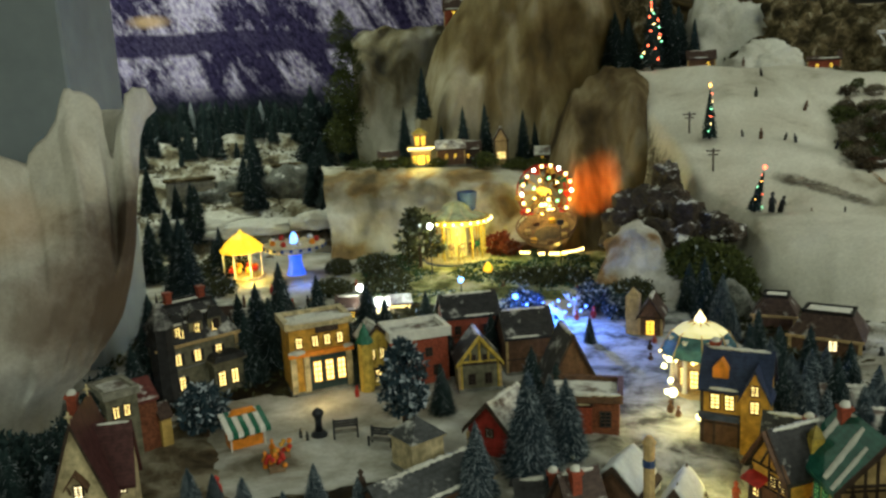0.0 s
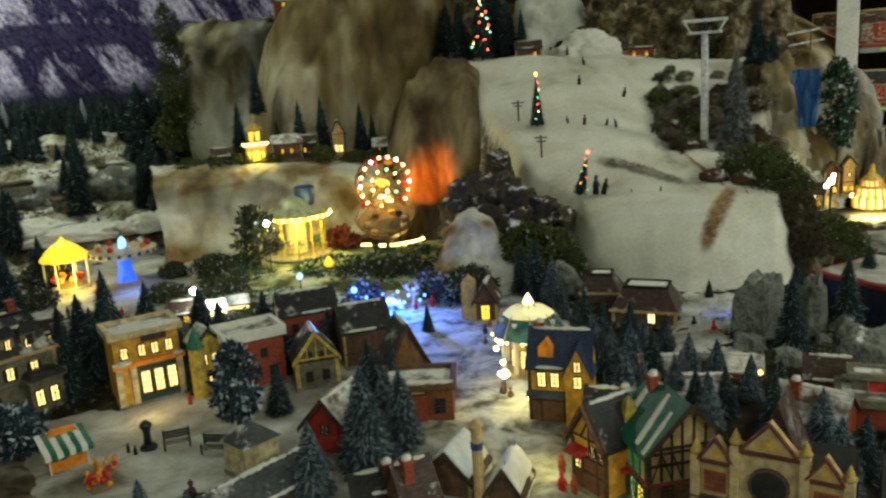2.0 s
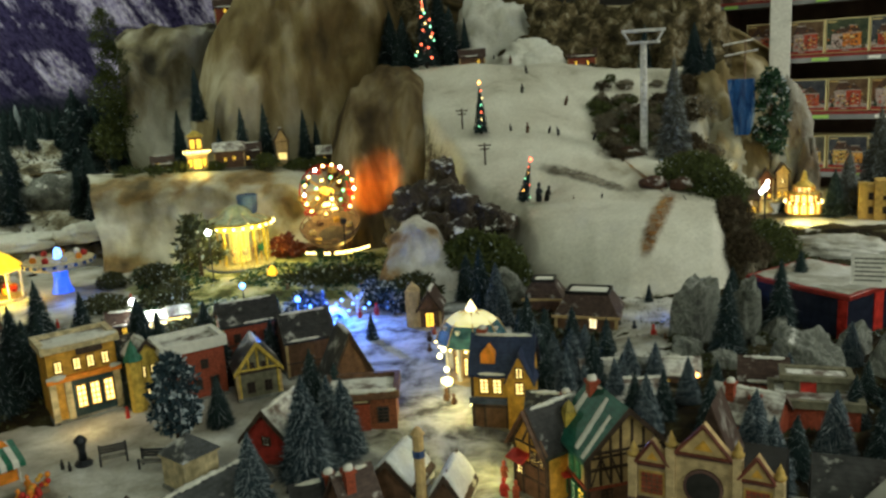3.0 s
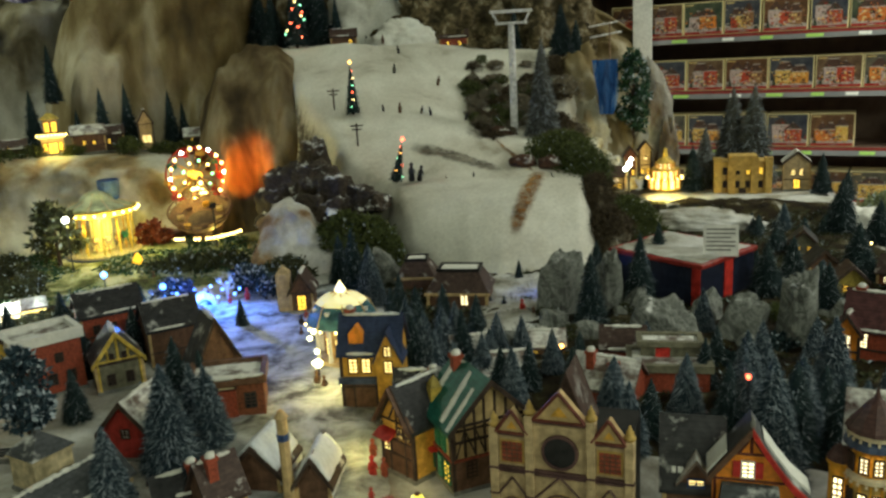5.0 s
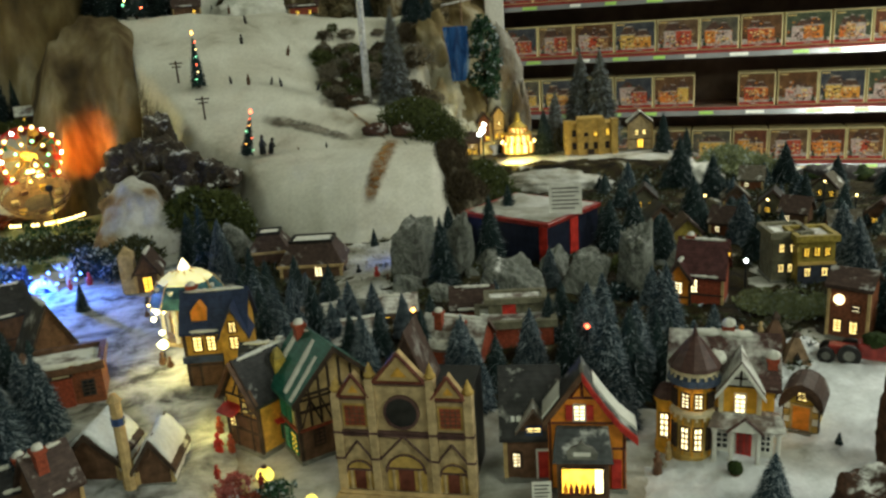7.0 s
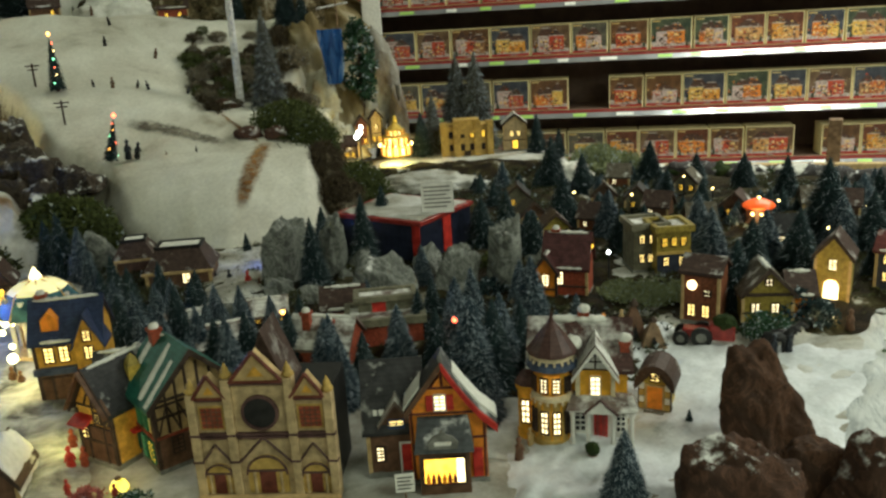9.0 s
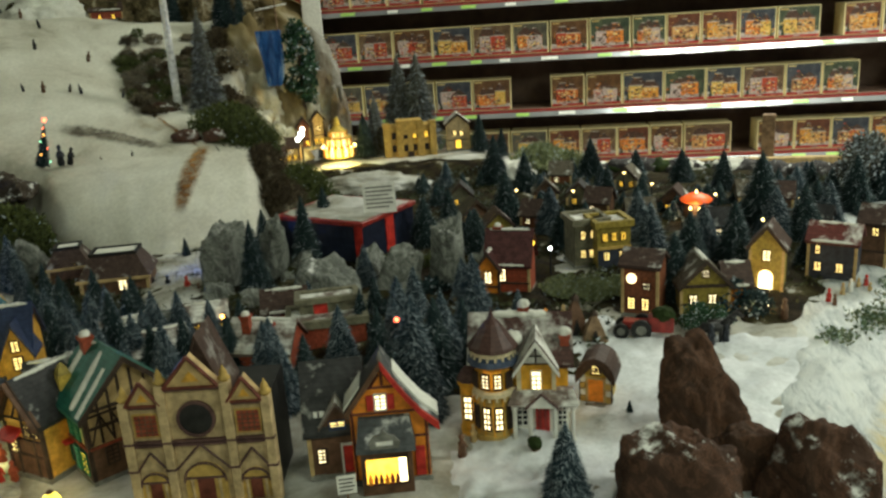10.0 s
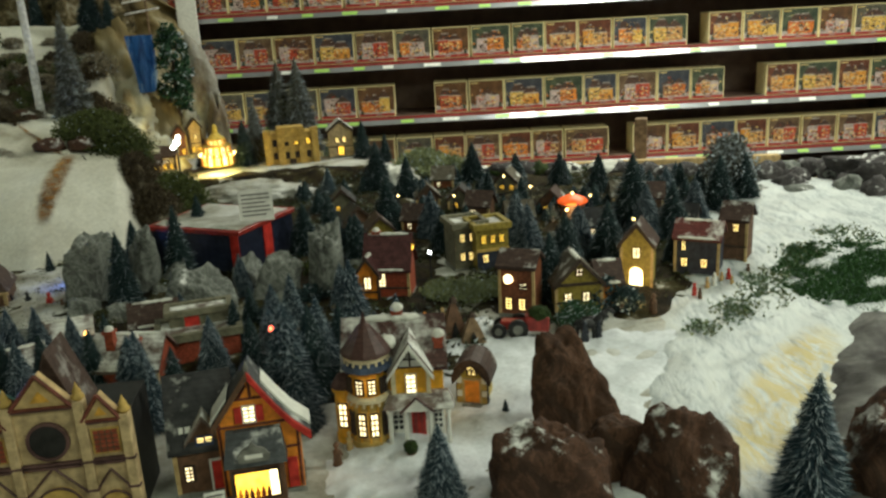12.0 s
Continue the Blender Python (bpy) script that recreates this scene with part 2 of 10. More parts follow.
def river_material():
    m, nt, b = blank("river_ice", 0.45)
    tc = nt.nodes.new("ShaderNodeTexCoord")

    def flow(scale, detail, stretch, turn):
        mp = nt.nodes.new("ShaderNodeMapping")
        mp.vector_type = "TEXTURE"
        mp.inputs["Rotation"].default_value, mp.inputs["Scale"].default_value = (0, 0, radians(turn)), (1 / stretch[0], 1 / stretch[1], 1)
        nt.links.new(tc.outputs["Object"], mp.inputs[0])
        n = nt.nodes.new("ShaderNodeTexNoise")
        n.inputs["Scale"].default_value, n.inputs["Detail"].default_value, n.inputs["Roughness"].default_value, n.inputs["Distortion"].default_value = scale, detail, 0.68, 1.1
        nt.links.new(mp.outputs[0], n.inputs["Vector"])
        return n.outputs["Fac"]

    streak = mix(nt, 0.4, flow(5.0, 7, (0.9, 4.0), 44), flow(17.0, 5, (0.8, 3.2), 30))
    col = ramp(nt, streak, [(0.33, (0.11, 0.13, 0.14)), (0.42, (0.31, 0.35, 0.36)), (0.5, (0.5, 0.535, 0.53)), (0.6, (0.6, 0.63, 0.61)), (0.7, (0.42, 0.45, 0.4))])
    # an ochre stain drawn out along the flow
    mp = nt.nodes.new("ShaderNodeMapping")
    mp.vector_type = "TEXTURE"
    mp.inputs["Location"].default_value, mp.inputs["Rotation"].default_value, mp.inputs["Scale"].default_value = (1.42, 0.355, 0), (0, 0, radians(9)), (0.36, 0.085, 1)
    nt.links.new(tc.outputs["Object"], mp.inputs[0])
    sph = nt.nodes.new("ShaderNodeTexGradient")
    sph.gradient_type = "SPHERICAL"
    nt.links.new(mp.outputs[0], sph.inputs[0])
    blot = flow(9.0, 6, (1.0, 2.6), 50)
    fac = mix(nt, 1.0, ramp(nt, sph.outputs["Fac"], [(0.05, (0, 0, 0)), (0.4, (1, 1, 1))]), ramp(nt, blot, [(0.4, (0, 0, 0)), (0.55, (0.8, 0.8, 0.8))]), "MULTIPLY")
    col = mix(nt, fac, col, (0.52, 0.4, 0.1))
    nt.links.new(col, b.inputs["Base Color"])
    bump(nt, b, streak, 0.6, 0.008)
    return m


M["river"] = river_material()
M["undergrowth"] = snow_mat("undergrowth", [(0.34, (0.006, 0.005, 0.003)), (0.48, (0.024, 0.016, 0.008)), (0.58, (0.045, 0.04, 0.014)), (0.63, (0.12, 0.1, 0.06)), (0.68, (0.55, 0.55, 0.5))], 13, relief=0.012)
M["far_bank"] = snow_mat("far_bank_ground", [(0.32, (0.04, 0.036, 0.025)), (0.43, (0.19, 0.16, 0.1)), (0.51, (0.42, 0.4, 0.32)), (0.6, (0.72, 0.71, 0.66))], 8, relief=0.012)
M["earth"] = snow_mat("trodden_earth", [(0.35, (0.04, 0.03, 0.018)), (0.5, (0.14, 0.11, 0.07)), (0.62, (0.3, 0.27, 0.2))], 10)
M["grey_rock"] = stone_mat("grey_rock", (0.045, 0.048, 0.043), (0.15, 0.158, 0.142), 10, 0.25)
M["brown_rock"] = stone_mat("brown_rock", (0.022, 0.012, 0.0075), (0.058, 0.028, 0.017), 8, 0.4)
M["bare_rock"] = stone_mat("bare_brown_rock", (0.022, 0.012, 0.0075), (0.062, 0.03, 0.017), 8, -0.35)
M["dark_bank"] = stone_mat("dark_bank_rock", (0.015, 0.014, 0.014), (0.05, 0.045, 0.045), 11, 0.3)
M["snowy_rock"] = stone_mat("snowy_rock", (0.01, 0.008, 0.006), (0.045, 0.034, 0.024), 5, 0.5)
M["fir"] = leaf_mat("fir_needles", (0.009, 0.021, 0.023), (0.038, 0.066, 0.066), 0.07)
M["fir_frost"] = leaf_mat("frosted_needles", (0.016, 0.032, 0.044), (0.06, 0.098, 0.12), 0.24)
M["fir_grey"] = leaf_mat("grey_frosted_needles", (0.06, 0.062, 0.052), (0.2, 0.2, 0.175), 0.34)
M["bush"] = leaf_mat("bush_leaves", (0.025, 0.028, 0.012), (0.095, 0.1, 0.045), 0.04)
M["scrub_leaf"] = leaf_mat("scrub_twigs", (0.07, 0.058, 0.038), (0.25, 0.21, 0.145), 0.02)
M["brush_leaf"] = leaf_mat("dry_brush", (0.025, 0.018, 0.01), (0.09, 0.066, 0.036), 0.0)
M["moss_leaf"] = leaf_mat("moss_tufts", (0.03, 0.038, 0.012), (0.09, 0.11, 0.03), 0.01)
M["pale_moss"] = leaf_mat("pale_moss_tufts", (0.12, 0.14, 0.06), (0.34, 0.37, 0.19), 0.06)
M["moss_light"] = leaf_mat("thin_moss_tufts", (0.11, 0.17, 0.1), (0.28, 0.36, 0.22), 0.1)
M["moss_green"] = leaf_mat("green_moss_tufts", (0.025, 0.075, 0.025), (0.11, 0.22, 0.085), 0.03)
M["pink_leaf"] = leaf_mat("pink_flowers", (0.25, 0.06, 0.05), (0.5, 0.16, 0.14), 0.03)
M["red_leaf"] = leaf_mat("red_foliage", (0.1, 0.02, 0.012), (0.28, 0.07, 0.03), 0.03)
M["leaf_green"] = leaf_mat("green_leaves", (0.01, 0.03, 0.015), (0.05, 0.12, 0.06), 0.1)
M["trunk"] = paint("bark", (0.07, 0.045, 0.03), 0.9)
M["wood"] = paint("wood", (0.22, 0.14, 0.08), 0.7)
M["dark_wood"] = paint("dark_wood", (0.05, 0.03, 0.02), 0.7)
M["white"] = paint("white_paint", (0.74, 0.73, 0.68), 0.5, 0.12)
M["cream"] = paint("cream_paint", (0.58, 0.48, 0.28), 0.55)
M["yellow"] = paint("ochre_paint", (0.62, 0.33, 0.045), 0.5)
M["pale_yellow"] = paint("pale_yellow_paint", (0.62, 0.44, 0.08), 0.55)
M["orange"] = paint("orange_paint", (0.82, 0.27, 0.025), 0.5, 0.3)
M["red"] = paint("red_paint", (0.5, 0.03, 0.02), 0.45)
M["dark_red"] = paint("dark_red_paint", (0.3, 0.022, 0.015), 0.4)
M["brick"] = paint("brick_paint", (0.3, 0.06, 0.028), 0.6, 0.4, 160)
M["dark_red_wood"] = paint("dark_red_wood", (0.14, 0.035, 0.02), 0.6)
M["brown"] = paint("brown_paint", (0.13, 0.065, 0.035), 0.6)
M["tan"] = paint("tan_stone", (0.5, 0.35, 0.16), 0.65, 0.3)
M["stone"] = paint("pale_stone", (0.5, 0.37, 0.2), 0.65, 0.35)
M["brown_brick"] = paint("brown_brick_paint", (0.19, 0.06, 0.025), 0.6, 0.45, 160)
M["night_blue"] = paint("night_blue_paint", (0.03, 0.036, 0.055), 0.5)
M["olive_yellow"] = paint("olive_yellow_paint", (0.3, 0.225, 0.04), 0.55, 0.35, 90)
M["gold_stone"] = paint("golden_sandstone", (0.5, 0.33, 0.09), 0.65, 0.3)
M["grey"] = paint("grey_paint", (0.2, 0.2, 0.18), 0.6)
M["stone_grey"] = paint("grey_stone_paint", (0.26, 0.25, 0.2), 0.65)
M["olive"] = paint("olive_grey_paint", (0.16, 0.15, 0.1), 0.6)
M["green"] = paint("green_paint", (0.015, 0.15, 0.09), 0.45)
M["blue"] = paint("blue_paint", (0.03, 0.07, 0.2), 0.45)
M["slate_blue"] = paint("slate_blue_paint", (0.05, 0.07, 0.12), 0.5)
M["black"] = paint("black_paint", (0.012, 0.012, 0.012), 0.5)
M["metal"] = paint("dark_iron", (0.03, 0.035, 0.045), 0.4, metal=0.6)
M["pole"] = paint("white_metal", (0.84, 0.84, 0.84), 0.35)
M["roof_red"] = paint("maroon_roof", (0.13, 0.03, 0.025), 0.6, 0.3, 90, 0.2, courses=0.0065)
M["roof_maroon"] = paint("dark_maroon_roof", (0.07, 0.02, 0.02), 0.6, 0.35, 90, 0.0, courses=0.0065)
M["roof_brown"] = paint("brown_roof", (0.06, 0.034, 0.026), 0.6, 0.3, 90, 0.1, courses=0.0065)
M["roof_grey"] = paint("slate_roof", (0.06, 0.066, 0.07), 0.6, 0.3, 90, 0.15, courses=0.0065)
M["roof_dark"] = paint("dark_roof", (0.026, 0.026, 0.028), 0.6, 0.4, 60, 0.14, snow_scale=16, courses=0.0065)
M["roof_green"] = paint("green_roof", (0.012, 0.115, 0.085), 0.45, 0.3, 60, 0.0, snow_scale=16, courses=0.0065)
M["roof_snow"] = paint("snowy_roof", (0.16, 0.12, 0.1), 0.7, 0.3, 60, 0.62, snow_scale=18, courses=0.0065)
M["roof_blue"] = paint("blue_roof", (0.02, 0.035, 0.09), 0.5, 0.3, 90, 0.0, courses=0.0065)
M["roof_thatch"] = paint("mossy_thatch", (0.1, 0.085, 0.06), 0.8, 0.4, 120, 0.15, relief=0.002)
M["glass_dark"] = paint("dark_glass", (0.012, 0.014, 0.018), 0.12, 0.2)
M["lit"] = glow("lit_window", (1.0, 0.74, 0.24), 2.7)
M["lit_green"] = glow("green_lit_window", (0.45, 1.0, 0.4), 0.9)
M["lit_warm"] = glow("amber_window", (1.0, 0.6, 0.06), 2.2)
M["lit_lemon"] = glow("lemon_lantern", (1.0, 0.82, 0.12), 1.6)
M["lit_white"] = glow("bright_window", (1.0, 0.84, 0.46), 2.8)
M["bulb_warm"] = glow("warm_bulb", (1.0, 0.72, 0.26), 7.0)
M["bulb_lemon"] = glow("lemon_bulb", (1.0, 0.88, 0.38), 9.0)
M["bulb_white"] = glow("white_bulb", (0.92, 1.0, 0.95), 14.0)
M["bulb_blue"] = glow("blue_bulb", (0.12, 0.32, 1.0), 5.0)
M["bulb_red"] = glow("red_bulb", (1.0, 0.12, 0.05), 8.0)
M["bulb_green"] = glow("green_bulb", (0.25, 1.0, 0.5), 5.0)
M["bulb_orange"] = glow("orange_bulb", (1.0, 0.4, 0.08), 9.0)


# ---------------------------------------------------------------- mesh helpers
def vbox(bm, x0, x1, y0, y1, z0, z1):
    v = [bm.verts.new(c) for c in ((x0, y0, z0), (x1, y0, z0), (x1, y1, z0), (x0, y1, z0), (x0, y0, z1), (x1, y0, z1), (x1, y1, z1), (x0, y1, z1))]
    for f in ((3, 2, 1, 0), (4, 5, 6, 7), (0, 1, 5, 4), (1, 2, 6, 5), (2, 3, 7, 6), (3, 0, 4, 7)):
        bm.faces.new([v[i] for i in f])
    return bm


def vprism(bm, poly, y0, y1):
    """A solid from a polygon in x, z (counter-clockwise seen from the front), from y0 (front) to y1."""
    a, b = [bm.verts.new((x, y0, z)) for x, z in poly], [bm.verts.new((x, y1, z)) for x, z in poly]
    bm.faces.new(a)
    bm.faces.new(b[::-1])
    for i in range(len(poly)):
        j = (i + 1) % len(poly)
        bm.faces.new((a[j], a[i], b[i], b[j]))
    return bm


def vlathe(bm, profile, x=0.0, y=0.0, n=14, turn=0.0):
    """A turned solid from (radius, height) pairs, bottom first."""
    rings = []
    for r, z in profile:
        if r < 1e-5:
            rings.append([bm.verts.new((x, y, z))])
        else:
            rings.append([bm.verts.new((x + r * math.cos(turn + 2 * math.pi * k / n), y + r * math.sin(turn + 2 * math.pi * k / n), z)) for k in range(n)])
    for a, b in zip(rings, rings[1:]):
        for k in range(n):
            p = [a[k % len(a)], a[(k + 1) % len(a)], b[(k + 1) % len(b)], b[k % len(b)]]
            p = [v for i, v in enumerate(p) if v not in p[:i]]
            if len(p) > 2:
                bm.faces.new(p)
    for ring, flip in ((rings[0], True), (rings[-1], False)):
        if len(ring) > 2:
            bm.faces.new(ring[::-1] if flip else ring)
    return bm


def vrod(bm, a, b, r, n=6, r2=None):
    a, b = Vector(a), Vector(b)
    q = (b - a).to_track_quat("Z", "Y")
    rings = [[bm.verts.new(p + q @ Vector((rr * math.cos(2 * math.pi * k / n), rr * math.sin(2 * math.pi * k / n), 0))) for k in range(n)] for p, rr in ((a, r), (b, r if r2 is None else r2))]
    for k in range(n):
        bm.faces.new((rings[0][k], rings[0][(k + 1) % n], rings[1][(k + 1) % n], rings[1][k]))
    bm.faces.new(rings[0][::-1])
    bm.faces.new(rings[1])
    return bm


def vball(bm, x, y, z, r, n=8):
    return vlathe(bm, [(r * math.sin(math.pi * i / n), z - r * math.cos(math.pi * i / n)) for i in range(n + 1)], x, y, n + 2)


def mass_bm(rx, ry, rz, x, y, z):
    """A small lumpy ball."""
    bm = bmesh.new()
    bmesh.ops.create_icosphere(bm, subdivisions=3, radius=1.0)
    for v in bm.verts:
        k = 1 + 0.25 * noise.noise(v.co * 3)
        v.co = Vector((x + v.co.x * rx * k, y + v.co.y * ry * k, z + v.co.z * rz * k))
    return bm


def to_mesh(name, bm, material, smooth=False, bevel=0.0):
    if bevel:
        bmesh.ops.bevel(bm, geom=bm.edges[:], offset=bevel, segments=1, affect="EDGES")
    me = bpy.data.meshes.new(name)
    bm.to_mesh(me)
    bm.free()
    me.materials.append(material)
    if smooth:
        me.shade_smooth()
    return me


def part(name, bm, material, parent, label="", smooth=False, bevel=0.0):
    me = bm if isinstance(bm, bpy.types.Mesh) else to_mesh(name, bm, material, smooth, bevel)
    ob = new(name, me)
    ob.parent = parent
    if label:
        ob["label"] = label
    return ob


def B():
    return bmesh.new()


def P(az, d):
    """Plan place from the bearing (degrees right of +y) and distance from the visitor's spot."""
    return d * math.sin(radians(az)), d * math.cos(radians(az))


def smooth(a, b, x):
    t = min(1.0, max(0.0, (x - a) / (b - a)))
    return t * t * (3 - 2 * t)


def lerp_steps(x, pts):
    for (xa, ya), (xb, yb) in zip(pts, pts[1:]):
        if x <= xb:
            return ya + (yb - ya) * max(0.0, (x - xa) / (xb - xa))
    return pts[-1][1]


def bank(az, d):
    """Height of the display's ground: flat, with a snow bank rising at the far left."""
    z = 0.0
    if az < -9:
        z += smooth(-9, -12, az) * (0.16 * smooth(3.85, 4.25, d) + 0.16 * smooth(4.45, 4.7, d) + 0.15 * smooth(4.8, 5.1, d))
    z += smooth(31, 34, az) * (1 - smooth(44, 47, az)) * 0.05 * smooth(3.2, 3.35, d)
    return z


def slope(az, d):
    """Height of the ski hill over the ground, below zero where there is none: a bulging lower lobe, then the upper run."""
    right = smooth(14, 26, az)
    foot = lerp_steps(az, [(12, 2.82), (15.6, 2.76), (18, 2.62), (20.6, 2.5), (23, 2.45), (26, 2.46), (30, 2.54)])
    if d < 2.95:
        t = max(0.0, (d - foot) / (2.95 - foot))
        z = -0.02 + (0.275 - 0.02 * (1 - right)) * (1 - (1 - t) ** 1.7)
    else:
        low = lerp_steps(d, [(2.95, 0.235), (3.0, 0.245), (3.4, 0.46), (3.9, 0.68), (4.05, 0.735), (4.9, 0.75)])
        high = lerp_steps(d, [(2.95, 0.255), (3.0, 0.268), (3.5, 0.34), (3.75, 0.5), (4.05, 0.66), (4.9, 0.7)])
        z = low * (1 - right) + high * right
    edge_l = lerp_steps(d, [(2.4, 18.4), (2.7, 15.8), (2.95, 14.8), (3.1, 11.6), (3.6, 8.8), (4.1, 6.4), (5, 5.4)])
    edge_r = lerp_steps(d, [(2.4, 29.2), (3.0, 29.6), (3.4, 28.5), (4.0, 29), (5, 29)])
    inside = smooth(edge_l - 1.2, edge_l + 1.2, az) * (1 - smooth(edge_r - 1.0, edge_r + 1.4, az))
    return -0.06 + (z + 0.06) * inside


def ground_z(x, y):
    az, d = math.degrees(math.atan2(x, y)), math.hypot(x, y)
    return max(bank(az, d), slope(az, d))


def thing(name, x, y, turn, label, category, group="", z=None, kind=""):
    """An Empty at a thing's base; its front faces the visitor, turned by that many degrees."""
    ob = new(name)
    ob.empty_display_size = 0.02
    ob.location = (x, y, ground_z(x, y) if z is None else z)
    ob.rotation_euler = (0, 0, math.atan2(-x, y) + radians(turn))
    return tagged(ob, label, category, group, kind)


def solid(name, bm, material, label, category, group="", kind="", smooth=True):
    return tagged(new(name, to_mesh(name, bm, material, smooth)), label, category, group, kind)


# ---------------------------------------------------------------- the room
SHELF_N, SHELF_T, SHELF_D = Vector((0.732, 0.681, 0)), Vector((0.681, -0.732, 0)), 5.05
FLOOR = -0.8


def room_box(name, a, b, material, label, category):
    return solid(name, vbox(B(), a[0], b[0], a[1], b[1], a[2], b[2]), material, label, category, "", "structure", False)


M["floor"] = paint("store_floor", (0.3, 0.28, 0.24), 0.35, 0.15, 8)
M["wall"] = paint("store_wall", (0.16, 0.15, 0.13), 0.8, 0.1, 6)
M["ceiling"] = paint("ceiling_tiles", (0.3, 0.29, 0.26), 0.9, 0.1, 8)
M["column"] = paint("grey_column_paint", (0.27, 0.315, 0.35), 0.6, 0.08, 10)
room_box("floor", (-5, -3, FLOOR - 0.1), (9, 9, FLOOR), M["floor"], "pale grey store floor under the display", "floor")
room_box("ceiling", (-5, -3, CEILING), (9, 9, CEILING + 0.1), M["ceiling"], "pale store ceiling", "ceiling")
room_box("wall_north", (-5, 8.9, FLOOR), (9, 9, CEILING), M["wall"], "plain dark store wall", "wall")
room_box("wall_south", (-5, -3, FLOOR), (9, -2.9, CEILING), M["wall"], "plain dark store wall", "wall")
room_box("wall_west", (-5, -2.9, FLOOR), (-4.9, 8.9, CEILING), M["wall"], "plain dark store wall", "wall")
room_box("wall_east", (8.9, -2.9, FLOOR), (9, 8.9, CEILING), M["wall"], "plain dark store wall", "wall")
for px_, py_, pl_, pw_, watts_ in PANELS:
    lum = new("ceiling_panel")
    lum.location = (px_, py_, CEILING)
    tagged(lum, "flat white ceiling light panel of the store", "ceiling light", "ceiling lights")
    part("frame", vbox(B(), -pl_ / 2 - 0.03, pl_ / 2 + 0.03, -pw_ / 2 - 0.03, pw_ / 2 + 0.03, -0.045, 0), M["white"], lum)

def edge_reach(az):
    """How far the display reaches towards the shelves, square to them."""
    return lerp_steps(az, [(33, 3.72), (45, 3.72), (50, 3.4), (60, 3.3), (66, 3.15), (73, 3.0), (100, 3.0)])


# the display's ground: one sheet with its skirt
def build_ground():
    bm = B()
    azs = [-80 + 1.25 * i for i in range(153)]
    ds = [0.62]
    while ds[-1] < 5.35:
        ds.append(ds[-1] * 1.018 + 0.006)
    grid = []
    for az in azs:
        row = []
        for d in ds:
            x, y = P(az, d)
            if az > 33 and SHELF_N.dot(Vector((x, y, 0))) > edge_reach(az):
                row.append(None)
                continue
            n = noise.noise(Vector((x * 5, y * 5, 0))) * 0.006 + noise.noise(Vector((x * 21, y * 21, 3))) * 0.003
            row.append(bm.verts.new((x, y, bank(az, d) + n * (1 + 3 * smooth(3.6, 4.2, d)))))
        grid.append(row)
    for a, b in zip(grid, grid[1:]):
        for k in range(len(ds) - 1):
            q = (a[k], a[k + 1], b[k + 1], b[k])
            if None not in q:
                bm.faces.new(q)
    bm.normal_update()
    rim = [e for e in bm.edges if e.is_boundary]
    ret = bmesh.ops.extrude_edge_only(bm, edges=rim)
    for v in ret["geom"]:
        if isinstance(v, bmesh.types.BMVert):
            v.co.z = FLOOR
    bmesh.ops.recalc_face_normals(bm, faces=bm.faces[:])
    return bm


solid("ground", build_ground(), M["snow"], "display ground of dirty white artificial snow", "snow ground", "", "structure")


def build_slope():
    bm = B()
    n_a, n_d = 140, 130
    grid = []
    for i in range(n_a + 1):
        az = 2.5 + 30.0 * i / n_a
        row = []
        for k in range(n_d + 1):
            d = 2.12 + 2.78 * k / n_d
            x, y = P(az, d)
            z = slope(az, d)
            z += (noise.noise(Vector((x * 4, y * 4, 1))) * 0.02 + noise.noise(Vector((x * 14, y * 14, 1))) * 0.005) * smooth(-0.05, 0.05, z)
            row.append(bm.verts.new((x, y, z)))
        grid.append(row)
    for a, b in zip(grid, grid[1:]):
        for k in range(n_d):
            bm.faces.new((a[k], a[k + 1], b[k + 1], b[k]))
    bmesh.ops.recalc_face_normals(bm, faces=bm.faces[:])
    return bm


solid("ski_slope", build_slope(), M["ski_snow"], "white artificial snow ski hill with a lower and upper slope", "ski slope", "", "structure")


def drape(name, az0, az1, d0, d1, tops, material, label, category, z0=0.0, fold=0.05, folds=9, curl=0.35, lean=1.0, back=0.3, seed=0.0, nu=70, nv=44, kind="", flare=1.0, skew=0.0):
    """A draped canvas mass between two bearings: tops gives its height along u, from 0 to 1."""
    bm = B()
    grid = []
    for i in range(nu + 1):
        u = i / nu
        top = lerp_steps(u, tops)
        edge = abs(2 * u - 1)
        row = []
        for k in range(nv + 1):
            v = k / nv
            w = min(1.0, v / 0.86)
            z = z0 + (top - z0) * math.sin(w * math.pi / 2) ** 0.9
            d = d0 + (d1 - d0) * w ** lean + curl * edge ** 4
            d += fold * (1 - 0.4 * w) * (noise.noise(Vector((u * folds + w * 1.3, w * 2.4, seed))) + 0.35 * noise.noise(Vector((u * folds * 2.4 - w * 2, w * 6, seed + 5))) + 0.12 * noise.noise(Vector((u * folds * 7, w * 16, seed + 3))))
            z += 0.03 * top * noise.noise(Vector((u * 12, w * 4, seed + 9)))
            if v > 0.86:
                t = (v - 0.86) / 0.14
                d += back * t
                z -= (top - z0) * t ** 2
            x, y = P((az0 + az1) / 2 + (az1 - az0) * (u - 0.5) * (flare + (1 - flare) * w) + skew * (1 - w) + 0.5 * noise.noise(Vector((u * 5, w * 3, seed + 2))), d)
            row.append(bm.verts.new((x, y, z)))
        grid.append(row)
    for a, b in zip(grid, grid[1:]):
        for k in range(nv):
            bm.faces.new((a[k], a[k + 1], b[k + 1], b[k]))
    bmesh.ops.recalc_face_normals(bm, faces=bm.faces[:])
    return solid(name, bm, material, label, category, "", kind)


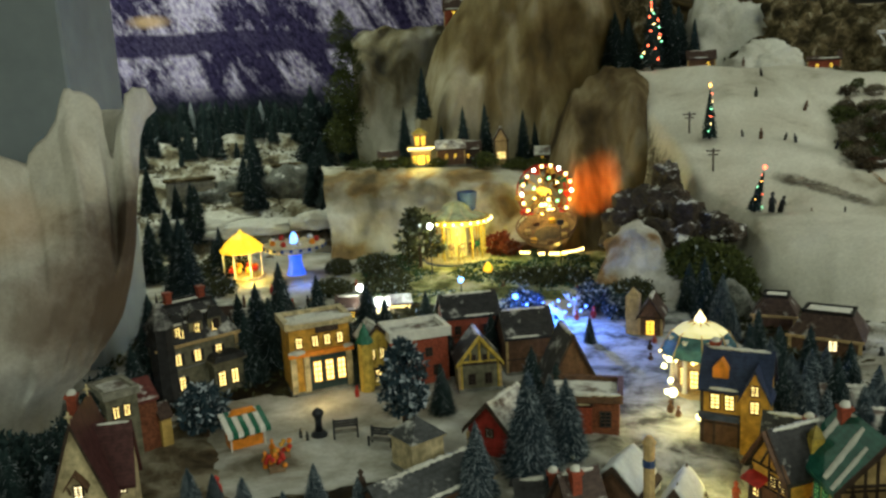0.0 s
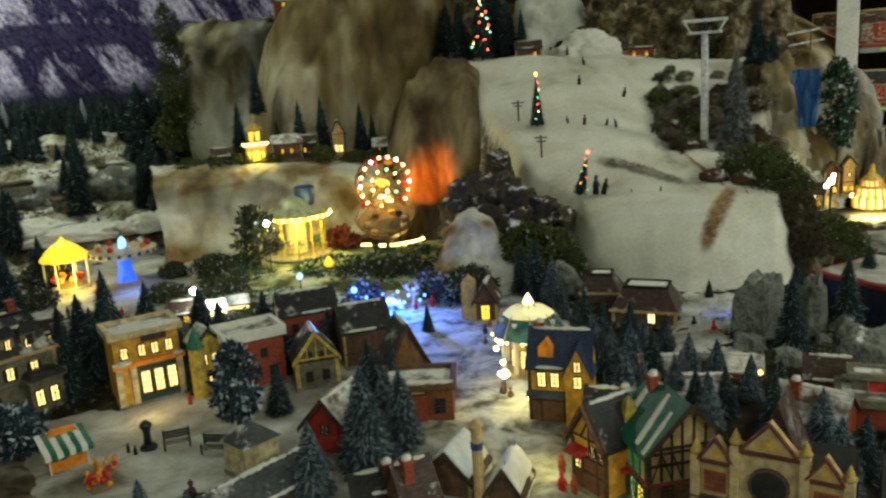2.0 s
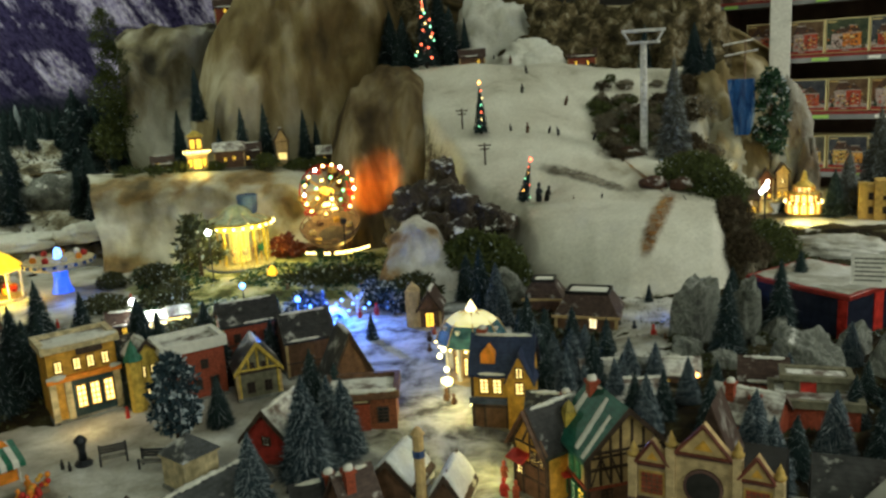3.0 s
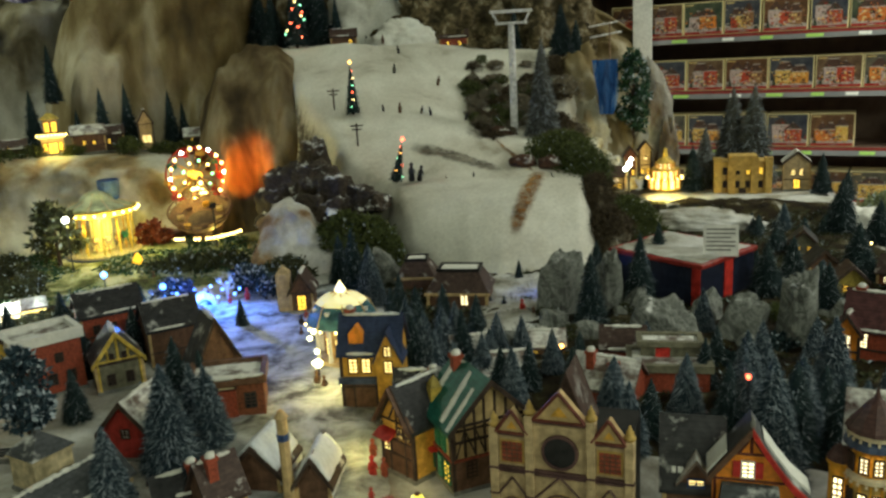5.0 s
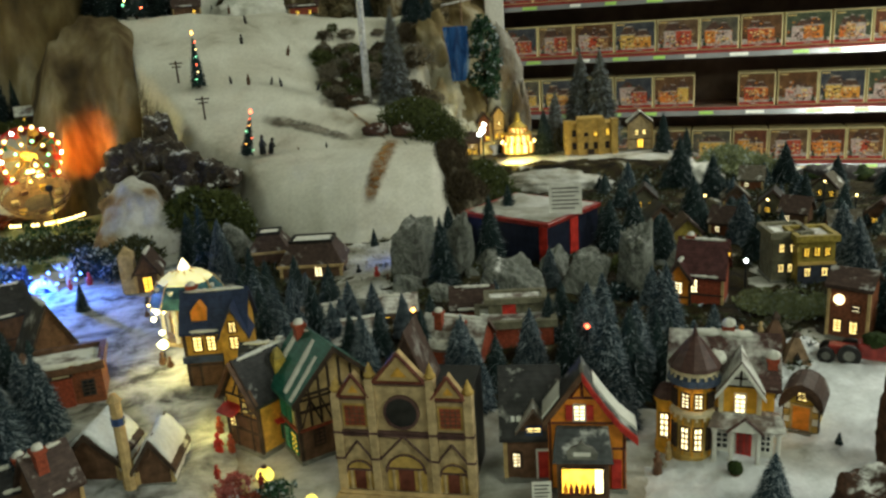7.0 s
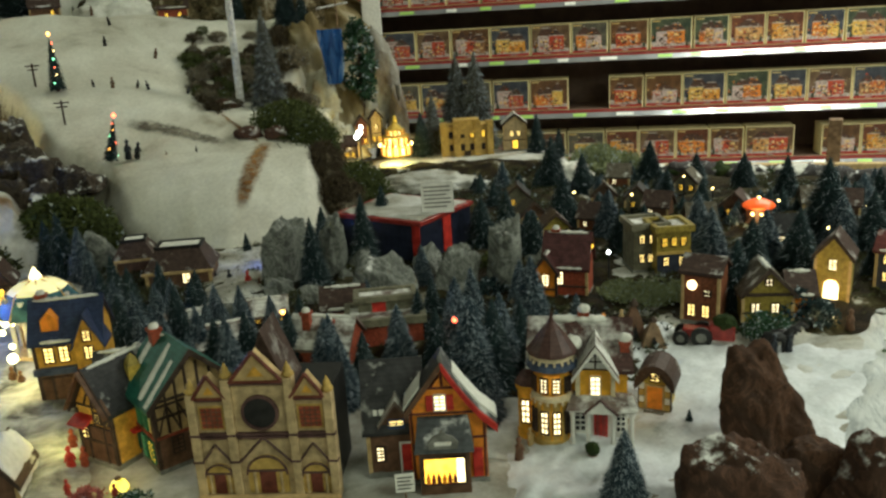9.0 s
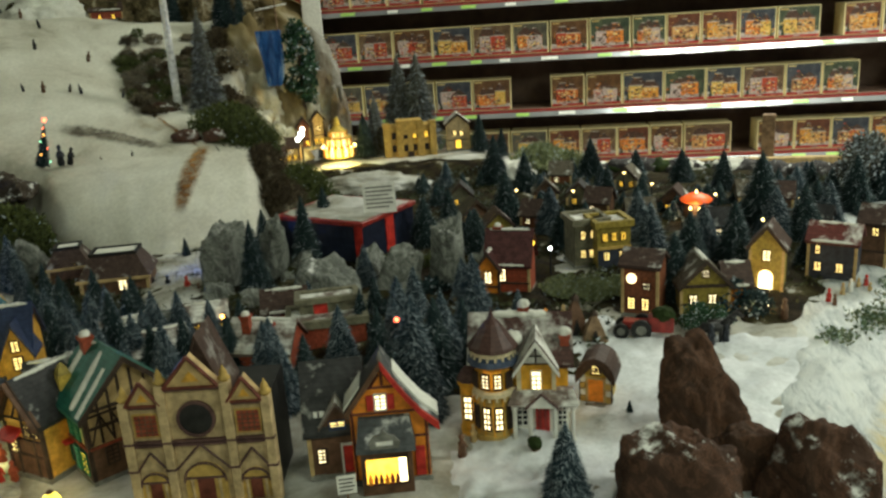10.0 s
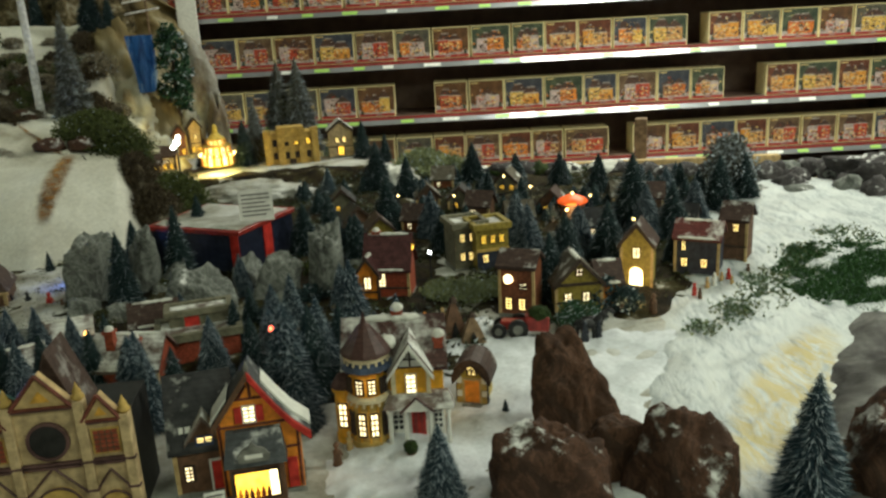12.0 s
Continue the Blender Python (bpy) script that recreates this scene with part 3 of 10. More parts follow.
def left_crag():
    """A cloth crag with two peaks and a notch, its flank tucked in towards the foot."""
    peaks = [(-46.0, 0.42), (-38.0, 0.58), (-33.7, 0.637), (-32.4, 0.617), (-31.84, 0.642), (-31.2, 0.67), (-30.34, 0.702), (-30.06, 0.736), (-29.83, 0.766), (-29.28, 0.762), (-28.67, 0.756), (-28.14, 0.742), (-27.8, 0.725), (-27.6, 0.672), (-27.33, 0.63), (-27.0, 0.612), (-26.65, 0.66), (-26.3, 0.746), (-25.74, 0.759), (-25.23, 0.764), (-24.63, 0.742), (-24.1, 0.712)]
    flank = [(0.0, -32.4), (0.151, -31.2), (0.188, -29.6), (0.28, -28.07), (0.351, -27.37), (0.421, -26.87), (0.53, -26.35), (0.6, -26.0), (0.643, -25.6), (0.684, -25.1), (0.712, -24.2), (0.8, -24.1)]
    bm, nu, nv = B(), 150, 46
    grid = []
    for i in range(nu + 9):
        u = min(1.0, i / nu)
        side = max(0, i - nu) / 8
        azt = -46.0 + 21.9 * u
        top = lerp_steps(azt, peaks)
        row = []
        for k in range(nv + 1):
            w = min(1.0, k / (nv * 0.86))
            back = max(0.0, (k / nv - 0.86) / 0.14)
            z = top * w ** 0.95
            fold = 0.09 * noise.noise(Vector((u * 3.2 + w * 1.1, w * 1.4, 1))) + 0.03 * noise.noise(Vector((u * 7 - w * 1.5, w * 3, 5))) + 0.006 * noise.noise(Vector((u * 30, w * 14, 6)))
            d = 1.95 - 0.17 * smooth(0.0, 0.4, w) + 0.18 * smooth(0.55, 1.0, w) + fold * (1 - 0.6 * w) + 0.16 * u ** 14 + 0.3 * side + 0.3 * back
            z += 0.01 * noise.noise(Vector((u * 45, w * 2, 9))) * w - top * 0.8 * back ** 2
            edge = lerp_steps(z, flank) - 1.5 * back
            az = azt + (edge + 24.1) * u ** (2.5 + 6 * smooth(0.25, 0.6, z)) + 0.2 * noise.noise(Vector((u * 30, w * 5, 2)))
            x, y = P(az - 3.2 * side, d)
            row.append(bm.verts.new((x, y, max(z, -0.02))))
        grid.append(row)
    for a, b in zip(grid, grid[1:]):
        for k in range(nv):
            bm.faces.new((a[k], a[k + 1], b[k + 1], b[k]))
    bmesh.ops.recalc_face_normals(bm, faces=bm.faces[:])
    return solid("snowy_crag", bm, M["crag_left"], "tall pale canvas crag with two peaks, rusty stains and painted shade", "crag")


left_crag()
drape("cliff_terrace", -12.8, 5.5, 3.5, 3.8, [(0, 0.37), (0.1, 0.375), (0.5, 0.34), (0.8, 0.31), (1, 0.3)], M["canvas"],
      "stained canvas cliff carrying a terrace of small houses", "cliff", fold=0.16, folds=6, curl=0.12, back=1.0, seed=2, lean=0.8)
drape("canvas_mountain", -9.9, 1.0, 4.45, 4.7, [(0, 0.98), (0.05, 1.05), (0.4, 1.03), (1, 1.04)], M["canvas_grey"],
      "grey folded canvas mountain with a level top and snowy edge", "mountain", z0=0.22, fold=0.22, folds=3.2, curl=0.1, seed=7.6, lean=0.7)
drape("canvas_mountain", -1.6, 8.4, 4.02, 4.42, [(0, 1.12), (0.12, 1.3), (0.45, 1.36), (0.8, 1.3), (1, 1.1)], M["canvas_dark"],
      "high brown canvas mountain with long soft folds", "mountain", z0=0.2, fold=0.24, folds=2.6, curl=0.3, seed=11, flare=1.55, skew=-3.0, lean=0.8)
drape("rounded_crag", 2.9, 10.8, 3.4, 3.9, [(0, 0.45), (0.2, 0.66), (0.45, 0.76), (0.75, 0.75), (1, 0.62)], M["canvas_crag"],
      "rounded canvas crag lit orange at its foot", "crag", fold=0.1, folds=2.6, curl=0.16, seed=15.4, lean=0.8)
drape("canvas_mountain", 9, 33, 4.6, 4.9, [(0, 1.2), (0.15, 1.1), (0.3, 1.15), (0.5, 1.0), (0.7, 1.05), (1, 0.7)], M["canvas_dark"],
      "dark scrubby mountain behind the ski hill", "mountain", z0=0.3, fold=0.3, folds=7, curl=0.3, seed=21)

# mural of purple snowy mountains on a panel
def mural_material():
    """A print of purple peaks: slanting snow streaks on dark rock, a dark ledge across them, a warm cloud."""
    m, nt, b = blank("mural_print", 0.9)
    b.inputs["Specular IOR Level"].default_value = 0.05
    tc = nt.nodes.new("ShaderNodeTexCoord")

    def slanted(scale, stretch, turn, detail, rough, dist):
        mp = nt.nodes.new("ShaderNodeMapping")
        mp.vector_type = "TEXTURE"
        mp.inputs["Rotation"].default_value, mp.inputs["Scale"].default_value = (0, radians(turn), 0), tuple(1 / c for c in stretch)
        nt.links.new(tc.outputs["Object"], mp.inputs[0])
        n = nt.nodes.new("ShaderNodeTexNoise")
        n.inputs["Scale"].default_value, n.inputs["Detail"].default_value, n.inputs["Roughness"].default_value, n.inputs["Distortion"].default_value = scale, detail, rough, dist
        nt.links.new(mp.outputs[0], n.inputs["Vector"])
        return n.outputs["Fac"]

    sep = nt.nodes.new("ShaderNodeSeparateXYZ")
    nt.links.new(tc.outputs["Object"], sep.inputs[0])
    streak, wide = slanted(1.7, (5.0, 1, 1.3), -32, 4, 0.6, 0.2), slanted(1.9, (2.2, 1, 1.0), -28, 3, 0.55, 0.4)
    grain = slanted(30, (1.4, 1, 0.7), -30, 3, 0.7, 0.0)
    f = mix(nt, 0.5, streak, wide)
    f = mix(nt, 0.12, f, grain)
    snow = ramp(nt, f, [(0.465, (0, 0, 0)), (0.5, (0.35, 0.35, 0.35)), (0.555, (1, 1, 1))])
    mul = nt.nodes.new("ShaderNodeMath")
    mul.operation, mul.inputs[1].default_value = "MULTIPLY_ADD", 0.12
    nt.links.new(slanted(3.0, (1, 1, 1), 0, 4, 0.6, 0.0), mul.inputs[0])
    nt.links.new(sep.outputs[2], mul.inputs[2])
    ledge = ramp(nt, mul.outputs[0], [(0.54, (0.03, 0.03, 0.03)), (0.66, (1, 1, 1)), (0.83, (1, 1, 1)), (0.86, (0.04, 0.04, 0.04)), (0.97, (0.06, 0.06, 0.06)), (0.99, (1, 1, 1))])
    dark = mix(nt, ramp(nt, grain, [(0.3, (0, 0, 0)), (0.7, (1, 1, 1))]), (0.008, 0.007, 0.028), (0.08, 0.065, 0.17))
    dark = mix(nt, ramp(nt, mul.outputs[0], [(0.46, (0, 0, 0)), (0.6, (1, 1, 1))]), (0.012, 0.022, 0.016), dark)
    white = mix(nt, ramp(nt, grain, [(0.35, (0, 0, 0)), (0.65, (1, 1, 1))]), (0.3, 0.24, 0.55), (0.85, 0.79, 0.98))
    col = mix(nt, mix(nt, 1.0, snow, ledge, "MULTIPLY"), dark, white)
    mp = nt.nodes.new("ShaderNodeMapping")
    mp.vector_type = "TEXTURE"
    mp.inputs["Location"].default_value, mp.inputs["Scale"].default_value = (-0.74, 0, 1.0), (0.17, 0.5, 0.06)
    nt.links.new(tc.outputs["Object"], mp.inputs[0])
    g = nt.nodes.new("ShaderNodeTexGradient")
    g.gradient_type = "SPHERICAL"
    nt.links.new(mp.outputs[0], g.inputs[0])
    col = mix(nt, ramp(nt, g.outputs["Fac"], [(0.1, (0, 0, 0)), (0.7, (0.8, 0.8, 0.8))]), col, (0.75, 0.5, 0.28))
    nt.links.new(col, b.inputs["Base Color"])
    return m


mural = thing("mural_panel", *P(-15, 5.75), 0, "printed mural of purple snowy mountain peaks", "mural", z=0.2, kind="structure")
part("print", vbox(B(), -1.6, 1.25, 0, 0.03, 0, 1.7), mural_material(), mural)
column = thing("column", *P(-28.9, 2.45), -24, "square grey painted column behind the crag", "column", z=FLOOR, kind="structure")
part("shaft", vbox(B(), -0.6, 0, 0, 0.4, 0, CEILING - FLOOR), M["column"], column, bevel=0.006)

# ---------------------------------------------------------------- houses
_mesh = {}


def cached(key, make):
    if key not in _mesh:
        _mesh[key] = make()
    return _mesh[key]


def bulbs(parent, places, r, material):
    """Small bulbs of one string, each a part."""
    for at in places:
        o = part("bulb", cached(("bulb", r, material), lambda: to_mesh("bulb", vball(B(), 0, 0, 0, r, 4), M[material])), None, parent)
        o.location = at


def window(parent, x, y, z, w, h, pane="lit", turn=0.0, frame_mat="dark_wood", arched=False, bars=(1, 3)):
    """A small window on a wall: frame with glazing bars, and its pane. x, y, z: the middle of its sill line; it faces -y, turned."""
    def make_frame():
        bm, t = B(), 0.0022

        def lines(a, b, n):
            out = [a - t, a]
            for i in range(n):
                c = a + (b - a) * (i + 1) / (n + 1)
                out += [c - 0.001, c + 0.001]
            return out + [b, b + t]

        xs, zs = lines(-w / 2, w / 2, bars[0]), lines(0, h, bars[1])
        v = [[[bm.verts.new((xx, yy, zz)) for zz in zs] for xx in xs] for yy in (-0.0035, 0)]

        def bar(i, k):
            return 0 <= i < len(xs) - 1 and 0 <= k < len(zs) - 1 and (i % 2 == 0 or k % 2 == 0)

        for i in range(len(xs) - 1):
            for k in range(len(zs) - 1):
                if not bar(i, k):
                    continue
                bm.faces.new((v[0][i][k], v[0][i + 1][k], v[0][i + 1][k + 1], v[0][i][k + 1]))
                for (di, dk), (p, q) in {(-1, 0): ((i, k + 1), (i, k)), (1, 0): ((i + 1, k), (i + 1, k + 1)), (0, -1): ((i, k), (i + 1, k)), (0, 1): ((i + 1, k + 1), (i, k + 1))}.items():
                    if not bar(i + di, k + dk):
                        bm.faces.new((v[0][q[0]][q[1]], v[0][p[0]][p[1]], v[1][p[0]][p[1]], v[1][q[0]][q[1]]))
        loose = [u for u in bm.verts if not u.link_faces]
        for u in loose:
            bm.verts.remove(u)
        return to_mesh("window", bm, M[frame_mat])

    def make_pane():
        if arched:
            poly = [(-w / 2, 0), (w / 2, 0)] + [(w / 2 * math.cos(a), h - w / 2 + w / 2 * math.sin(a)) for a in [math.pi * k / 8 for k in range(9)]]
            return to_mesh("pane", vprism(B(), poly, -0.0016, -0.0004), M[pane])
        return to_mesh("pane", vbox(B(), -w / 2, w / 2, -0.0016, -0.0004, 0, h), M[pane])

    ob = new("window", cached(("win", w, h, frame_mat, bars), make_frame))
    ob.parent = parent
    ob.location, ob.rotation_euler = (x, y, z), (0, 0, radians(turn))
    pn = new("pane", cached(("pane", w, h, pane, arched), make_pane))
    pn.parent = ob
    return ob


def roof_gable(bm, w, dp, h, rh, over, axis, x0=0.0, y0=0.0, thick=0.006):
    """Two pitched slabs. axis x: the ridge runs across the front; y: the gable faces front."""
    if axis == "y":
        run, length, cx = w / 2, dp, x0
        k = rh / run
        for s in (-1, 1):
            a = [(cx, h + rh), (cx + s * (run + over), h - over * k), (cx + s * (run + over), h - over * k + thick), (cx, h + rh + thick * 1.3)]
            vprism(bm, a if s < 0 else a[::-1], y0 - over, y0 + length + over)
    else:
        run = dp / 2
        k = rh / run
        for s in (-1, 1):
            pts = [(0, h + rh), (s * (run + over), h - over * k), (s * (run + over), h - over * k + thick), (0, h + rh + thick * 1.3)]
            vs = [[bm.verts.new((x, y0 + run + yy, zz)) for yy, zz in pts] for x in (x0 - w / 2 - over, x0 + w / 2 + over)]
            bm.faces.new(vs[0]), bm.faces.new(vs[1][::-1])
            for i in range(4):
                j = (i + 1) % 4
                bm.faces.new((vs[0][j], vs[0][i], vs[1][i], vs[1][j]))
    return bm


def snow_ridge(bm, x0, x1, y, z, r):
    """An uneven roll of snow along a ridge or cornice."""
    n, m = max(6, int((x1 - x0) / 0.006)), 7
    rings = []
    for i in range(n + 1):
        t = i / n
        rr = r * (0.35 + 0.65 * math.sin(math.pi * min(1, max(0, t)))  ** 0.35) * random.uniform(0.75, 1.2)
        dy = random.uniform(-0.25, 0.25) * r
        rings.append([bm.verts.new((x0 + (x1 - x0) * t, y + dy + 1.3 * rr * math.cos(2 * math.pi * k / m), z + 0.8 * rr * math.sin(2 * math.pi * k / m))) for k in range(m)])
    for a, b in zip(rings, rings[1:]):
        for k in range(m):
            bm.faces.new((a[k], a[(k + 1) % m], b[(k + 1) % m], b[k]))
    bm.faces.new(rings[0])
    bm.faces.new(rings[-1][::-1])
    return bm


def gable_walls(bm, w, dp, h, rh, axis, x0=0.0, y0=0.0):
    if axis == "y":
        vprism(bm, [(x0 - w / 2, 0), (x0 + w / 2, 0), (x0 + w / 2, h), (x0, h + rh), (x0 - w / 2, h)], y0, y0 + dp)
    else:
        v = [[bm.verts.new((x0 + s * w / 2, y0 + yy, zz)) for yy, zz in ((0, 0), (dp, 0), (dp, h), (dp / 2, h + rh), (0, h))] for s in (-1, 1)]
        bm.faces.new(v[0][::-1]), bm.faces.new(v[1])
        for i in range(5):
            j = (i + 1) % 5
            bm.faces.new((v[0][i], v[0][j], v[1][j], v[1][i]))
    return bm


def house(name, az, d, turn, w, dp, h, rh, label, wall="cream", roof="roof_snow", axis="x", rows=(), side_rows=(), side=0, door=None, chimney=None,
          over=0.008, trim="white", style="gable", snow=True, z=None, category="house", group="miniature houses", pane="lit", awning=None, sign=False):
    """A lit porcelain house. rows: (sill height, x of each window, width, height[, pane])."""
    x, y = P(az, d)
    ob = thing(name, x, y, turn, label, category, group, z)
    if style == "gable":
        part("wall", gable_walls(B(), w, dp, h, rh, axis), M[wall], ob)
        part("roof", roof_gable(B(), w, dp, h, rh, over, axis), M[roof], ob)
        if snow:
            bm = B()
            if axis == "x":
                snow_ridge(bm, -w / 2, w / 2, dp / 2, h + rh + 0.004, 0.005)
            else:
                snow_ridge(bm, 0, dp, 0, h + rh + 0.004, 0.005)
                for v in bm.verts:
                    v.co.x, v.co.y = -v.co.y, v.co.x
            part("snow", bm, M["snow_clean"], ob, smooth=True)
            k_ = over * rh / (dp / 2 if axis == "x" else w / 2)
            if axis == "x":
                e1, e2 = random.uniform(-0.5, -0.1) * w, random.uniform(0.1, 0.5) * w
                part("eaves_snow", snow_ridge(B(), e1, e2, -over + 0.004, h - k_ + 0.007, 0.0045), M["snow_clean"], ob, smooth=True)
        if axis == "y":
            for s in (-1, 1):
                pts = [(0, h + rh - 0.002), (s * (w / 2 + over), h - over * rh / (w / 2) - 0.003), (s * (w / 2 + over), h - over * rh / (w / 2) + 0.0075), (0, h + rh + 0.0095)]
                part("barge_board", vprism(B(), pts if s < 0 else pts[::-1], -over - 0.003, -over - 0.0003), M[trim if wall in ("brown", "olive", "brick", "red") and trim != "white" else "dark_wood"], ob)
        if h > 0.065 and wall != "dark_wood" and name not in ("arch_shop", "clock_house"):
            part("string_course", vbox(B(), -w / 2 - 0.002, w / 2 + 0.002, -0.0032, -0.0002, h * 0.42 - 0.0022, h * 0.42 + 0.0012) if not any(r_[0] < h * 0.42 < r_[0] + r_[3] for r_ in rows) else vbox(B(), -w / 2 - 0.002, w / 2 + 0.002, -0.0032, -0.0002, h * 0.97 - 0.006, h * 0.97 - 0.003), M["dark_wood"], ob)
        if axis != "y":
            part("fascia", vbox(B(), -w / 2 - over * 0.6, w / 2 + over * 0.6, -0.004, -0.0004, h - 0.009, h - 0.003), M["dark_wood"], ob)
        for s in (-1, 1):
            part("corner_board", vbox(B(), s * w / 2 - 0.003, s * w / 2 + 0.003, -0.0028, 0.003, 0.0085, h - 0.01), M["dark_wood" if wall in ("cream", "yellow", "pale_yellow", "orange", "tan") else "tan"], ob)
    elif style == "flat":
        part("wall", vbox(B(), -w / 2, w / 2, 0, dp, 0, h), M[wall], ob)
        bm = B()
        vbox(bm, -w / 2 - over, w / 2 + over, -over, 0.004, h - 0.004, h + rh)
        vbox(bm, -w / 2 - over, w / 2 + over, dp - 0.004, dp + over, h - 0.004, h + rh)
        vbox(bm, -w / 2 - over, -w / 2 + 0.004, 0.004, dp - 0.004, h - 0.004, h + rh)
        vbox(bm, w / 2 - 0.004, w / 2 + over, 0.004, dp - 0.004, h - 0.004, h + rh)
        part("cornice", bm, M[trim], ob)
        part("roof", vbox(B(), -w / 2 + 0.004, w / 2 - 0.004, 0.004, dp - 0.004, h, h + rh * 0.4), M[roof], ob)
    elif style == "mansard":
        part("wall", vbox(B(), -w / 2, w / 2, 0, dp, 0, h), M[wall], ob)
        i = rh * 0.45
        bm = B()
        lo = [bm.verts.new(c) for c in ((-w / 2 - over, -over, h), (w / 2 + over, -over, h), (w / 2 + over, dp + over, h), (-w / 2 - over, dp + over, h))]
        hi = [bm.verts.new(c) for c in ((-w / 2 + i, i, h + rh), (w / 2 - i, i, h + rh), (w / 2 - i, dp - i, h + rh), (-w / 2 + i, dp - i, h + rh))]
        bm.faces.new(lo[::-1]), bm.faces.new(hi)
        for k in range(4):
            bm.faces.new((lo[k], lo[(k + 1) % 4], hi[(k + 1) % 4], hi[k]))
        part("roof", bm, M[roof], ob)
        bm = B()
        for s in (-1, 1):
            vbox(bm, s * (w / 2 - i) - 0.003, s * (w / 2 - i) + 0.003, i, dp - i, h + rh, h + rh + 0.008)
        vbox(bm, -w / 2 + i, w / 2 - i, i - 0.003, i + 0.003, h + rh + 0.0005, h + rh + 0.008)
        vbox(bm, -w / 2 + i, w / 2 - i, dp - i - 0.003, dp - i + 0.003, h + rh + 0.0005, h + rh + 0.008)
        part("roof_railing", bm, M["black"], ob)
        part("roof_snow", vbox(B(), -w / 2 + i + 0.006, w / 2 - i - 0.006, i + 0.006, dp - i - 0.006, h + rh + 0.0004, h + rh + 0.005), M["snow_clean"], ob, bevel=0.0015)
        for s in (-1, 1):
            part("corner_board", vbox(B(), s * w / 2 - 0.004, s * w / 2 + 0.004, -0.004, 0.003, 0.0085, h - 0.0005), M["tan"], ob)
        part("eaves_board", vbox(B(), -w / 2 - over - 0.002, w / 2 + over + 0.002, -over - 0.003, -over + 0.002, h - 0.005, h + 0.002), M["tan"], ob)
    # plinth and string courses
    part("plinth", vbox(B(), -w / 2 - 0.003, w / 2 + 0.003, -0.003, dp + 0.003, 0, 0.008), M["grey"], ob)
    for row in rows:
        zs, xs, ww, wh = row[:4]
        for xx in xs:
            window(ob, xx, 0, zs, ww, wh, row[4] if len(row) > 4 else pane, 0, row[5] if len(row) > 5 else "dark_wood")
    for zs, ys, ww, wh in side_rows:
        for yy in ys:
            window(ob, side * w / 2, yy, zs, ww, wh, pane, 90 * side)
    if door:
        dx, dw, dh, dm = door
        part("door", vbox(B(), dx - dw / 2, dx + dw / 2, -0.003, 0, 0.008, dh), M[dm], ob, bevel=0.0008)
        part("door_frame", vbox(vbox(vbox(B(), dx - dw / 2 - 0.003, dx - dw / 2, -0.005, 0, 0.008, dh + 0.003), dx + dw / 2, dx + dw / 2 + 0.003, -0.005, 0, 0.008, dh + 0.003), dx - dw / 2, dx + dw / 2, -0.005, 0, dh, dh + 0.003), M[trim], ob)
        part("step", vbox(B(), dx - dw / 2 - 0.004, dx + dw / 2 + 0.004, -0.012, -0.0032, 0, 0.006), M["grey"], ob)
    if chimney:
        for cx, cy, ch in chimney:
            st = part("chimney", vbox(vbox(B(), cx - 0.008, cx + 0.008, cy - 0.008, cy + 0.008, h * 0.7, ch - 0.006), cx - 0.0105, cx + 0.0105, cy - 0.0105, cy + 0.0105, ch - 0.006, ch), M["brick"], ob)
            part("snow", vball(vball(B(), cx, cy, ch, 0.009, 6), cx + 0.003, cy, ch + 0.003, 0.006, 6), M["snow_clean"], st, smooth=True)
    if awning:
        ax0, ax1, az_, am = awning
        bm = B()
        vprism(bm, [(ax0, az_), (ax1, az_), (ax1, az_ + 0.003), (ax0, az_ + 0.003)], -0.022, 0)
        for v in bm.verts:
            v.co.z += (v.co.y) * 0.5
        part("awning", bm, M[am], ob)
    if sign:
        s = part("sign", vbox(B(), -0.02, 0.02, -0.006, -0.0005, h * 0.86, h * 0.95), M["dark_wood"], ob)
        part("lettering", vbox(B(), -0.015, 0.015, -0.0075, -0.0062, h * 0.89, h * 0.92), M["cream"], s)
    return ob


def snow_blanket(ob, w, dp, h, rh, over=0.007):
    """A thick uneven quilt of snow over a gable roof whose ridge runs back."""
    bm, n, m = B(), 14, 12
    rows = []
    for k in range(m + 1):
        y = -over * 0.8 + (dp + 1.6 * over) * k / m
        row = []
        for i in range(n + 1):
            u = 2 * i / n - 1
            x = u * (w / 2 + over * 0.8)
            lift = 0.0095 + 0.005 * noise.noise(Vector((x * 60, y * 60, ob.location.x * 9)))
            z = h + rh * (1 - abs(u) ** 1.25 * (w / 2 + over * 0.8) / (w / 2)) + lift - 0.014 * max(0.0, abs(u) - 0.88) / 0.12
            row.append(bm.verts.new((x, y + 0.004 * noise.noise(Vector((x * 80, k, 3))) * (k in (0, m)), z)))
        rows.append(row)
    for a, b in zip(rows, rows[1:]):
        for i in range(n):
            bm.faces.new((a[i], a[i + 1], b[i + 1], b[i]))
    rim = bmesh.ops.extrude_edge_only(bm, edges=[e for e in bm.edges if e.is_boundary])
    for v in rim["geom"]:
        if isinstance(v, bmesh.types.BMVert):
            v.co.z -= 0.011
    bmesh.ops.recalc_face_normals(bm, faces=bm.faces[:])
    return part("roof_snow", bm, M["fresh_snow"], ob, "thick white snow on the roof", smooth=True)


